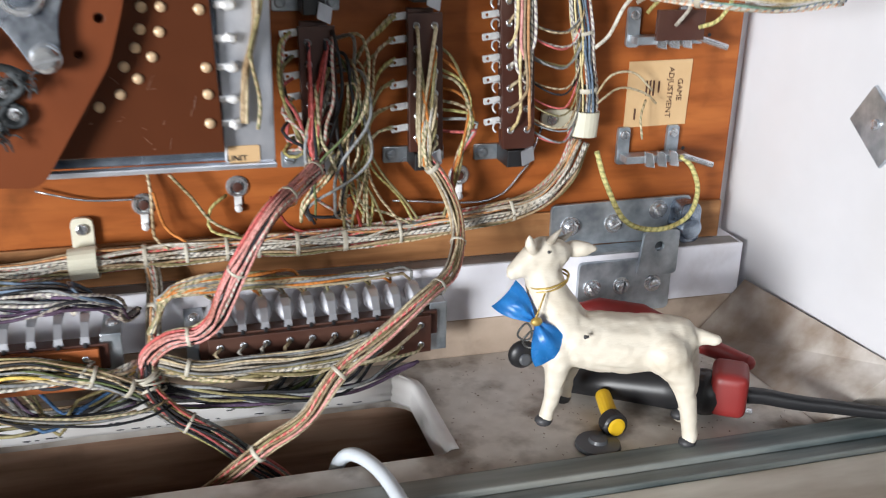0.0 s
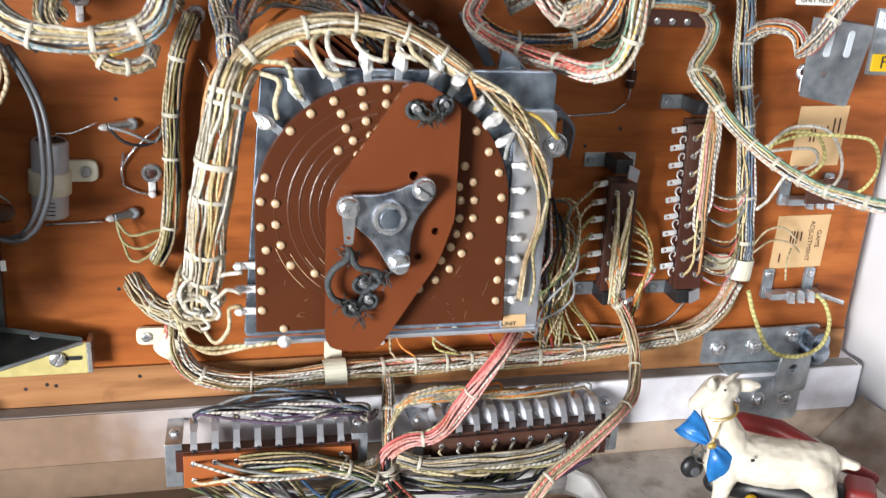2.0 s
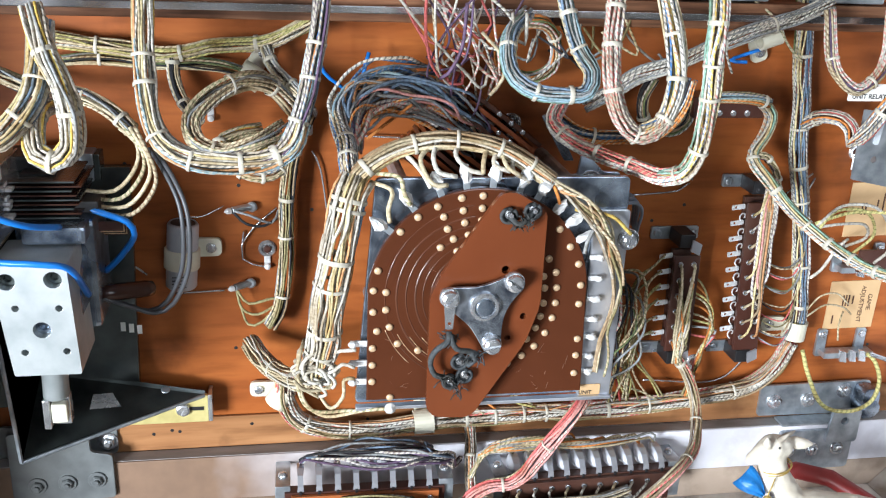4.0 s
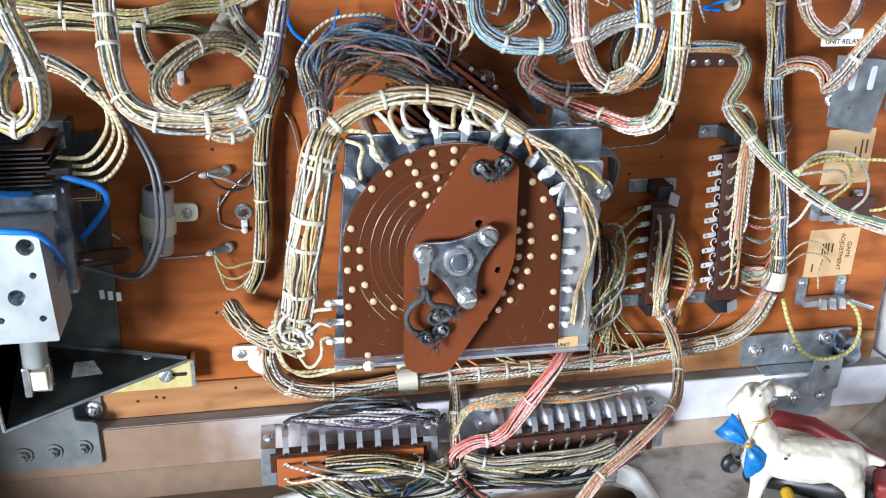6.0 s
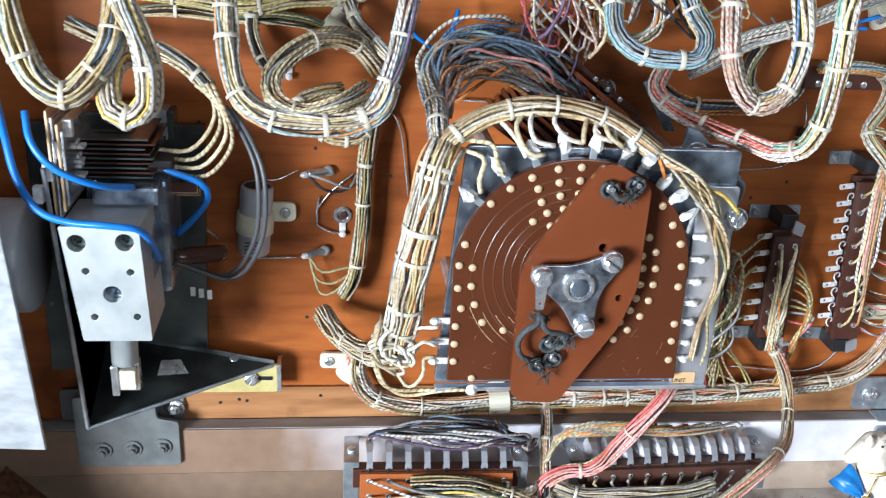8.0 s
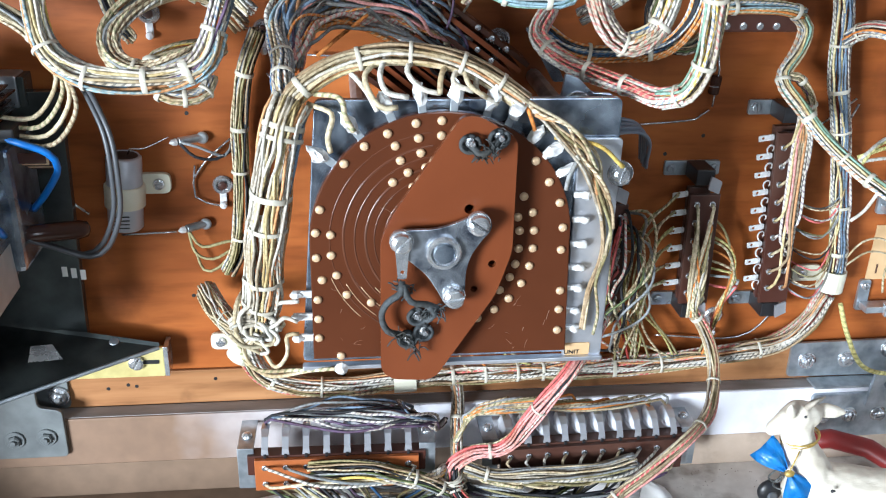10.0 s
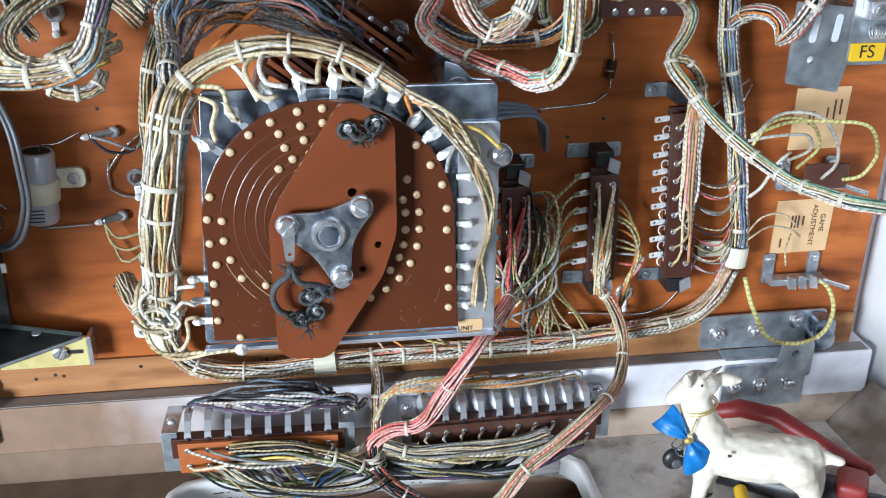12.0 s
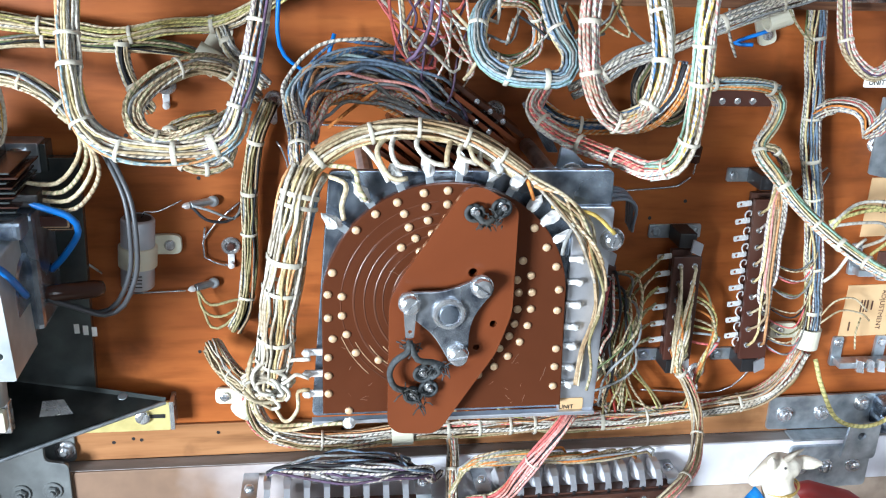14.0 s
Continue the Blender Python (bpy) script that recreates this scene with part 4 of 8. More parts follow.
# ---- terminal strips on the board ----
def terminal_strip(label, x, z_top, z_bot, lean, lugs, first, pitch, group="terminal strips"):
    """An upright bakelite strip on steel feet: lugs on one edge, two rows of eyelets on its face."""
    top = thing("terminal_strip", label, "terminal strip", (x, 0.0, z_bot), group)
    w = 0.0165
    shift = lambda z: lean * (z_top - z)
    body = slab([(x, z_top), (x + w, z_top), (x + w + shift(z_bot), z_bot), (x + shift(z_bot), z_bot)], -0.021, -0.0185, 0.0004)
    part("front_board", body, DARKBAKE, top)
    part("back_board", slab([(x + 0.002, z_top + 0.001), (x + w - 0.002, z_top + 0.001), (x + w - 0.002 + shift(z_bot), z_bot - 0.001), (x + 0.002 + shift(z_bot), z_bot - 0.001)], -0.012, -0.009, 0.0004), DARKBAKE, top)
    for z, s in ((z_top + 0.0085, 1), (z_bot - 0.006, -1)):
        cx = x + shift(z)
        part("foot", slab(rounded([(cx - 0.009, z - 0.004), (cx + 0.022, z - 0.004), (cx + 0.022, z + 0.004), (cx - 0.009, z + 0.004)], 0.0012), -0.0022, -0.0004, 0.0003), ZINC, top)
        part("foot_web", box(cx + 0.003, cx + 0.013, -0.019, -0.002, z - 0.004, z + 0.0045, 0.0006), BLACKPLASTIC, top)
        part("screw", washer_screw((cx - 0.0052, -0.0023, z), 0.0026, 0.0018, 0.9 + z * 9), ZINC, top)
        part("screw", washer_screw((cx + 0.0185, -0.0023, z), 0.0026, 0.0018, 2.1 + z * 7), ZINC, top)
        tab = part("locating_tab", slab(rounded([(cx + 0.0085, z - 0.0048 * s), (cx + 0.0145, z - 0.0075 * s), (cx + 0.0155, z - 0.0005 * s), (cx + 0.0095, z + 0.0025 * s)], 0.0005), -0.0235, -0.0222, 0.0002), ALU, top)
    lug_me = finish(slab(rounded([(-0.0085, -0.0016), (0.0, -0.0016), (0.0, 0.0016), (-0.0085, 0.0016)], 0.0008), -0.0150, -0.0143, 0.0002, ((-0.006, 0, 0.0008),)), "lug", SOLDER)
    eye_me = finish(lathe([(0.0017, 0), (0.0017, 0.0007), (0.0013, 0.0009), (0.0009, 0.0007), (0.0008, 0.0001)], (0, -0.021, 0), (0, -1, 0), 12), "eyelet", STEEL)
    eyes = []
    for k in range(lugs):
        z = first - k * pitch
        ob = part("lug", lug_me, SOLDER, top)
        ob.location = (x + shift(z) + 0.001, 0, z + 0.001)
        ob.rotation_euler = (0.0, radians(-8), 0.0)
        for dx in (0.004, 0.0125):
            e = part("eyelet", eye_me, STEEL, top)
            e.location = (x + shift(z) + dx, 0, z - 0.003)
            eyes.append(Vector((x + shift(z) + dx, -0.0215, z - 0.003)))
    return top, eyes


strip_a, eyes_a = terminal_strip("dark brown bakelite terminal strip with tinned lugs on plywood", 0.144, 0.181, 0.1165, 0.02, 6, 0.1785, 0.0104)
strip_b, eyes_b = terminal_strip("long dark brown bakelite terminal strip with nine tinned lugs", 0.1865, 0.2145, 0.1155, 0.055, 9, 0.2095, 0.0102)
strip_c, eyes_c = terminal_strip("dark brown terminal strip half hidden behind wires", 0.0945, 0.176, 0.117, 0.02, 6, 0.172, 0.0095)


def face_leads(eyes, bottom, kinds, strip, r=0.0008):
    """Leads that leave the eyelets and run down the strip's face into one laced bundle."""
    b = Vector(bottom)
    for i, e in enumerate(list(eyes) + list(eyes)):
        kind = kinds[(i * 5 + i // len(eyes)) % len(kinds)]
        lane = b.x + (random.random() - 0.5) * 0.008
        pts = [e, e + Vector((0, -0.0025, -0.0015)), Vector((e.x * 0.55 + lane * 0.45, -0.0255 - random.random() * 0.003, e.z * 0.72 + b.z * 0.28)), Vector((lane, b.y - random.random() * 0.003, b.z + 0.012)), b + Vector((random.uniform(-0.003, 0.003), random.uniform(-0.002, 0.002), -0.002))]
        if e.z - b.z < 0.02:
            pts = [e, e + Vector((0, -0.003, -0.002)), b + Vector((random.uniform(-0.003, 0.003), 0, 0))]
        wire("lead", pts, r, WIRES[kind], strip, step=0.004, wobble=0.0006)


face_leads(eyes_a, (0.152, -0.026, 0.113), ("cream", "cream_green", "white", "orange", "olive", "cream"), strip_a)
face_leads(eyes_c, (0.099, -0.028, 0.114), ("black", "cream_green", "grey", "red", "white_black", "pink", "yellow_green"), strip_c)
# the long strip's leads rise to the harness above it
for i, e in enumerate(eyes_b):
    kind = ("butter", "peach", "white_purple", "rosy", "cream", "white_purple", "tan", "white_black")[i % 8]
    off = 0.0050 + 0.0105 * ((i * 7) % 18) / 18
    face = lambda z: 0.1865 + 0.055 * (0.2145 - z) + off
    run = [z for z in (e.z + 0.010, e.z + 0.035, e.z + 0.06) if z < 0.205]
    wire("lead", [e, e + Vector((0, -0.0028, 0.002))] + [(face(z) + random.uniform(-0.0006, 0.0006), -0.0245 - 0.0015 * (i % 3), z) for z in run] + [(face(0.212), -0.028, 0.212), (0.1935 + random.uniform(-0.003, 0.003), -0.031, 0.232)], 0.0008, WIRES[kind], strip_b, step=0.004, wobble=0.0006)
# leads that leave the lugs on the edges and drop to the laced harness below
random.seed(31)
for k in range(6):
    z = 0.1795 - k * 0.0104
    tgt = Vector([(0.132, -0.014, 0.082), (0.138, -0.014, 0.080), (0.147, -0.014, 0.081), (0.123, -0.014, 0.080), (0.118, -0.014, 0.080), (0.128, -0.014, 0.080)][k])
    for s in range(2):
        dx, dz = random.uniform(-0.006, 0.004), random.uniform(-0.006, 0.003)
        wire("lead", [(0.1385, -0.0148, z), (0.133 - 0.001 * k, -0.017 - 0.002 * s, z - 0.004), (0.1245 + dx, -0.017 - 0.003 * s, z - 0.02 + dz), (0.1215 + dx + 0.001 * k, -0.016, 0.112 + dz), tgt + Vector((dx, 0, 0))], 0.0007, WIRES[("yellow_green", "cream_green", "olive", "cream_brown", "olive")[(k * 2 + s) % 5]], strip_a, step=0.003, wobble=0.0028)
    for s in range(2):
        wire("lead", [(0.092, -0.0148, 0.172 - k * 0.0095), (0.088 - 0.002 * s, -0.018 - 0.006 * s, 0.168 - k * 0.0095), (0.0885 + random.uniform(-0.003, 0.006), -0.022 - 0.006 * s, 0.15 - k * 0.006), (0.094 + 0.001 * k, -0.024, 0.122)], 0.0008, WIRES[("white_red", "black", "yellow_green", "olive", "pink")[(k + 2 * s) % 5]], strip_c, step=0.003, wobble=0.0022)
# dark and green leads that hang between the stepper and the strip
for k in range(12):
    xa = random.uniform(0.097, 0.122)
    za = random.uniform(0.150, 0.178)
    xb = xa + random.uniform(-0.012, 0.010)
    wire("lead", [(0.109, -0.012, za - 0.004), (xa, -0.020 - random.random() * 0.014, za), (xa + random.uniform(-0.004, 0.006), -0.024 - random.random() * 0.012, za - 0.022), (xb, -0.024 - random.random() * 0.008, 0.118), (0.104 + random.uniform(-0.01, 0.012), -0.018, 0.092 + random.uniform(-0.004, 0.006)), (0.107 + random.uniform(-0.014, 0.014), -0.014, 0.083)], random.choice((0.0006, 0.0008)), WIRES[random.choice(("black", "olive", "yellow_green", "cream_green", "grey", "black", "cream_brown", "white_red", "purple", "green"))], strip_c, step=0.003, wobble=0.003)
for k in range(9):
    wire("lead", [(0.16 + 0.0005 * k, -0.012, 0.165 - 0.005 * k), (0.168 + 0.0008 * k, -0.018, 0.158 - 0.004 * k), (0.1745 + 0.0006 * k, -0.018, 0.135 - 0.001 * k), (0.172 - 0.0006 * k, -0.018, 0.11 - 0.001 * k), (0.164 + 0.0012 * k, -0.014, 0.078)], 0.0008, WIRES[("olive", "orange", "yellow_green", "cream_green", "orange", "cream_brown", "yellow_green", "grey", "pink")[k]], strip_a, step=0.003, wobble=0.0024)
for k in range(9):
    z = 0.2 - 0.0098 * k
    edge = 0.203 + 0.055 * (0.2145 - z)
    for s in range(3):
        if random.random() < (0.75 if k < 3 else 0.3):
            continue
        dz = random.uniform(-0.005, 0.004)
        wire("lead", [(edge - 0.003, -0.012, z + dz), (edge + 0.007, -0.016 - 0.003 * s, z - 0.005 + dz), (0.223 + 0.02 * (0.2145 - z), -0.019, z - 0.0065 + dz), (0.2305, -0.017, z + 0.001 + dz), (0.2335, -0.013, z + 0.009)], 0.0005, WIRES[("grey", "cream_brown", "black", "white_purple", "pink", "grey", "olive")[(k * 3 + s) % 7]], strip_b, step=0.003, wobble=0.002)
    curl = [Vector((edge - 0.0185 + 0.0026 * math.cos(q), -0.0165 - 0.001 * q, z + 0.0045 + 0.0024 * math.sin(q))) for q in np.linspace(-0.6, 4.2, 12)]
    part("lead", tube_mesh("lead", curl, 0.0005, SOLDER, 5), SOLDER, strip_b)


# ---- plug connectors on the ledge ----
def plug_connector(label, x0, x1, strip_mat, z, y, lugs, tilt, hooded):
    """A many-pole plug: a brown socket with a comb of bent tabs behind, and a fibre strip with eyelets in front."""
    top = thing("plug_connector", label, "connector", ((x0 + x1) / 2, -0.0135, z), "plug connectors")
    turn = Matrix.Translation((x0, y, z)) @ Matrix.Rotation(tilt, 4, "Z")
    n = (x1 - x0)
    part("socket", moved(box(-0.004, n + 0.004, 0.002, 0.010, 0.004, 0.0165, 0.0005), turn), DARKBAKE, top, "dark brown socket body")
    part("front_strip", moved(box(0, n, -0.001, 0.0018, -0.004, 0.0155, 0.0004), turn), strip_mat, top)
    for ex, s in ((-0.005, -1), (n + 0.005, 1)):
        part("end_bracket", moved(box(ex - 0.0045, ex + 0.0045, 0.004, 0.0055, -0.006, 0.020, 0.0005), turn), ZINC, top)
        part("end_bracket", moved(box(ex - 0.0045, ex + 0.0045, 0.0055, -y - 0.0128, 0.018, 0.0195, 0.0004), turn), ZINC, top)
        part("screw", moved(lathe([(0.003, 0), (0.0029, 0.0012), (0.0018, 0.0024), (0.0004, 0.0029)], (ex, 0.016, 0.0195), (0, -0.35, 1), 12), turn), STEEL, top, "domed bright screw", True)
    tab = bmesh.new()
    prof = [(0.0025, 0.0165), (0.0030, 0.0195), (0.0075, 0.0245), (0.0125, 0.0265), (0.0185, 0.0262)]
    wv = [0.0020, 0.0017, 0.0017, 0.0022, 0.0019]
    for (yy, zz), ww, (y2, z2), w2 in zip(prof, wv, prof[1:], wv[1:]):
        for sgn in (0, 1):
            o = Vector((0, -0.0005, 0.0007)) * sgn
            vs = [tab.verts.new(Vector((a, b, c)) + o) for a, b, c in ((-ww, yy, zz), (ww, yy, zz), (w2, y2, z2), (-w2, y2, z2))]
            tab.faces.new(vs if sgn else vs[::-1])
    tab_me = finish(tab, "tab", ALU)
    wing_me = finish(lathe([(0.0007, 0.0), (0.0032, 0.0015), (0.0046, 0.006), (0.0042, 0.011), (0.0022, 0.0145)], (0, 0.0075, 0.0185), (0, 0.86, 0.35), 10), "sleeve", SLEEVEGREY, True)
    # black bar in place of the shade in each tab's opening
    slot_me = finish(box(-0.0008, 0.0008, 0.0008, 0.0022, 0.0135, 0.0175, 0.0003), "slot", BLACKPLASTIC)
    eye_me = finish(lathe([(0.0017, 0), (0.0017, 0.0006), (0.0012, 0.0008), (0.0009, 0.0002)], (0, -0.001, 0), (0, -1, 0), 12), "eyelet", STEEL)
    ends, eyes = [], []
    for k in range(lugs):
        x = n * (k + 0.5) / lugs
        for nm, me, mt in (("tab", tab_me, ALU), ("slot", slot_me, BLACKPLASTIC)):
            ob = part(nm, me, mt, top)
            ob.matrix_basis = turn @ Matrix.Translation((x, 0, 0))
        if hooded:
            ob = part("sleeve", wing_me, SLEEVEGREY, top, "pale grey plastic sleeve")
            ob.matrix_basis = turn @ Matrix.Translation((x, 0, 0))
        for zz in (0.011, 0.0005):
            e = part("eyelet", eye_me, STEEL, top)
            e.matrix_basis = turn @ Matrix.Translation((x, 0, zz))
            eyes.append(turn @ Vector((x, -0.0018, zz)))
        ends.append(turn @ Vector((x, 0.017, 0.0275)))
    return top, ends, eyes


plug_a, ends_a, eyes_pa = plug_connector("plug connector with orange fibre strip and bent steel tabs", -0.089, -0.0005, ORANGEBAKE, 0.0275, -0.0455, 8, -0.02, False)
plug_b, ends_b, eyes_pb = plug_connector("plug connector with dark brown strip and grey sleeved tabs", 0.046, 0.1525, DARKBAKE, 0.0235, -0.0415, 10, 0.03, True)
KNOT = Vector((0.018, -0.044, 0.034))
for i, e in enumerate(ends_a):
    for s in range(7):
        kind = ("purple", "grey", "white_purple", "steel_blue", "black", "white_purple", "purple")[(i * 3 + s) % 7]
        rise = random.uniform(0.0, 0.013)
        mid = Vector((-0.047 + i * 0.0045 + s * 0.002, -0.029 - 0.003 * s, 0.0585 + rise))
        wire("lead", [e, e + Vector((0.003, -0.001, 0.003 + rise * 0.3)), mid, (-0.012 + s * 0.001, -0.036 - 0.002 * s, 0.063 + rise * 0.45), (0.003 + s * 0.001, -0.037, 0.056 + rise * 0.2), (0.0105, -0.032, 0.0495), (0.016, -0.026, 0.050)], 0.0008, WIRES[kind], plug_a, step=0.003, wobble=0.0026)
for i, e in enumerate(ends_b):
    for s in range(3 if i < 5 else 2):
        kind = ("cream_green", "olive", "orange", "cream", "cream_brown", "grey")[(i + 2 * s) % 6]
        mid = Vector((0.05 + i * 0.006, -0.034, 0.0635 + 0.0025 * s - 0.0006 * i))
        wire("lead", [e, e + Vector((-0.004, -0.001, 0.004 + 0.003 * s)), mid, (0.032, -0.036, 0.060 + 0.002 * s), (0.0255, -0.034, 0.05), (0.021, -0.036, 0.042)], 0.0008, WIRES[kind], plug_b, step=0.004, wobble=0.0014)
for i, e in enumerate(eyes_pa):
    kind = ("white_black", "cream", "grey", "white_purple", "black", "yellow", "cream_green")[i % 7]
    wire("lead", [e, e + Vector((0.003, -0.004, 0.001)), Vector((e.x * 0.5 - 0.005, -0.056 - random.random() * 0.004, 0.030 + random.random() * 0.009)), (0.002, -0.055 + random.uniform(-0.003, 0.003), 0.032 + random.uniform(-0.004, 0.003)), KNOT + Vector((-0.004, -0.004, random.uniform(-0.004, 0.002)))], 0.00085, WIRES[kind], plug_a, step=0.004, wobble=0.0008)
for i, e in enumerate(eyes_pb):
    kind = ("cream", "cream_green", "white", "grey", "white_black", "olive")[i % 6]
    wire("lead", [e, e + Vector((-0.003, -0.004, -0.001)), Vector((e.x * 0.6 + 0.025, -0.052 - random.random() * 0.005, 0.021 + random.random() * 0.007)), (0.043, -0.051 + random.uniform(-0.002, 0.002), 0.0265 + random.uniform(-0.0035, 0.003)), (0.030, -0.049, 0.029 + random.uniform(-0.003, 0.003)), KNOT + Vector((0.003, -0.002, -0.006))], 0.00085, WIRES[kind], plug_b, step=0.004, wobble=0.0008)
for k in range(9):
    kind = ("black", "grey", "black", "olive")[k % 4]
    xr = random.uniform(0.075, 0.145)
    wire("lead", [(xr, -0.032, 0.016), (xr * 0.7 + 0.012, -0.046 - 0.001 * k, 0.006 + random.random() * 0.006), (0.045, -0.05, 0.012 + random.random() * 0.006), KNOT + Vector((0.002, 0, -0.012))], 0.0008, WIRES[kind], plug_b, step=0.005, wobble=0.002)
for k in range(9):
    kind = ("black", "grey", "blue", "olive", "cream_green")[k % 5]
    xl = random.uniform(-0.085, -0.03)
    wire("lead", [(xl, -0.04, 0.022), (xl * 0.7 + 0.004, -0.054 - 0.001 * k, 0.010 + random.random() * 0.007), (-0.01, -0.053, 0.013 + random.random() * 0.008), KNOT + Vector((-0.003, 0, -0.010))], 0.0008, WIRES[kind], plug_a, step=0.005, wobble=0.002)


# ---- hinge brackets ----
def hinge_right():
    top = thing("hinge_bracket", "zinc-plated steel hinge bracket bolted across board and ledge", "hinge", (0.26, 0.0, 0.05), "hinge brackets")
    part("board_leaf", slab(rounded([(0.2265, 0.0555), (0.308, 0.0545), (0.308, 0.0795), (0.2265, 0.0785)], 0.003), -0.0045, -0.0026, 0.0004), ZINC, top)
    part("ledge_leaf", slab(rounded([(0.2395, 0.0185), (0.294, 0.0185), (0.294, 0.049), (0.2395, 0.049)], 0.003), -0.0162, -0.0138, 0.0004), ZINC, top)
    part("riser", slab(rounded([(0.272, 0.040), (0.2955, 0.040), (0.2955, 0.0655), (0.275, 0.0655)], 0.003), -0.0185, -0.0164, 0.0004, ((0.284, 0.0565, 0.0028),)), ZINC, top)
    part("bridge", box(0.2395, 0.294, -0.0162, -0.0045, 0.0532, 0.0548, 0.0004), ZINC, top)
    part("cheek", slab(rounded([(0.296, 0.056), (0.3085, 0.056), (0.3085, 0.0785), (0.296, 0.0785)], 0.005), -0.0160, -0.0045, 0.0006), SPANGLE, top)
    part("pin", rod((0.301, -0.0205, 0.0655), (0.301, -0.004, 0.0655), 0.0062, 18), SPANGLE, top)
    for bx, bz in ((0.2375, 0.0665), (0.2625, 0.0665), (0.2885, 0.0725)):
        part("bolt", washer_screw((bx, -0.0046, bz), 0.0036, 0.003, bx * 40, 0.0055), STEEL, top)
    for bx, bz in ((0.2475, 0.0345), (0.2645, 0.0345), (0.283, 0.0345)):
        part("bolt", washer_screw((bx, -0.0163, bz), 0.0034, 0.003, bx * 60, 0.005), STEEL, top)
    return top


def hinge_left():
    top = thing("hinge_bracket", "dull grey steel hinge bracket at the motor's foot", "hinge", (-0.23, 0.0, 0.05), "hinge brackets")
    part("ledge_leaf", slab(rounded([(-0.252, 0.030), (-0.1935, 0.030), (-0.1935, 0.0600), (-0.206, 0.0625), (-0.206, 0.0770), (-0.252, 0.0770)], 0.003), -0.0162, -0.0138, 0.0005), DULLZINC, top)
    part("board_leaf", slab(rounded([(-0.262, 0.054), (-0.192, 0.054), (-0.192, 0.075), (-0.262, 0.075)], 0.003), -0.0045, -0.0026, 0.0005), DULLZINC, top)
    part("bolt", hex_bolt((-0.1975, -0.0046, 0.0625), 0.0042, 0.0035, 0.4, 0.006), STEEL, top)
    for bx, bz in ((-0.2375, 0.0415), (-0.2205, 0.0425), (-0.2035, 0.0435)):
        part("bolt", hex_bolt((bx, -0.0163, bz), 0.0036, 0.003, bx * 30, 0.0054), DULLZINC, top)
    return top


hinge_right()
hinge_left()


# ---- nylon cable clips ----
def cable_clip(at, radius, along, tail, label="aged white nylon cable clip screwed to plywood"):
    """A strap round a bundle: along is the bundle's direction, tail the way to its screw."""
    top = thing("cable_clip", label, "cable clip", (at[0], 0.0, at[2]), "nylon cable clips")
    a, d = Vector(along).normalized(), Vector(tail).normalized()
    bm = bmesh.new()
    n = a.cross(Vector((0, -1, 0))).normalized()
    seg, wv = 20, 0.0062
    rings = []
    for off, rad in ((-wv, radius), (-wv, radius + 0.0013), (wv, radius + 0.0013), (wv, radius)):
        rings.append([bm.verts.new(Vector(at) + a * off + (n * math.cos(k * math.tau / seg) + Vector((0, -1, 0)) * math.sin(k * math.tau / seg)) * rad) for k in range(seg)])
    for i in range(4):
        p, q = rings[i - 1], rings[i]
        for k in range(seg):
            bm.faces.new((p[k - 1], p[k], q[k], q[k - 1]))
    bmesh.ops.recalc_face_normals(bm, faces=bm.faces)
    part("strap", bm, NYLON, top)
    c = Vector((at[0], -0.0032, at[2])) + d * (radius + 0.0055)
    tab = slab(rounded([(-0.0100, -0.0050), (0.0072, -0.0050), (0.0072, 0.0050), (-0.0100, 0.0050)], 0.0036), -0.0012, 0.0012, 0.0004)
    moved(tab, Matrix.Translation(c) @ Matrix.Rotation(math.atan2(-d.z, d.x), 4, "Y"))
    part("foot", tab, NYLON, top)
    part("screw", washer_screw(c + d * 0.0018 + Vector((0, -0.0012, 0)), 0.0028, 0.0018, at[0] * 50), STEEL, top)
    return top


cable_clip((0.237, -0.013, 0.125), 0.0062, (0.05, 0, 1), (-1, 0, 0.0))
cable_clip((-0.006, -0.013, 0.070), 0.0062, (1, 0, 0.05), (0.0, 0, 1))
cable_clip((-0.094, -0.013, 0.093), 0.0058, (0.5, 0, 0.8), (-1, 0, 0.02))
cable_clip((-0.106, -0.016, 0.287), 0.0052, (0.8, 0, -0.5), (0.5, 0, 0.8))
cable_clip((0.183, -0.020, 0.313), 0.0048, (0.9, 0, 0.3), (0.3, 0, -0.9))


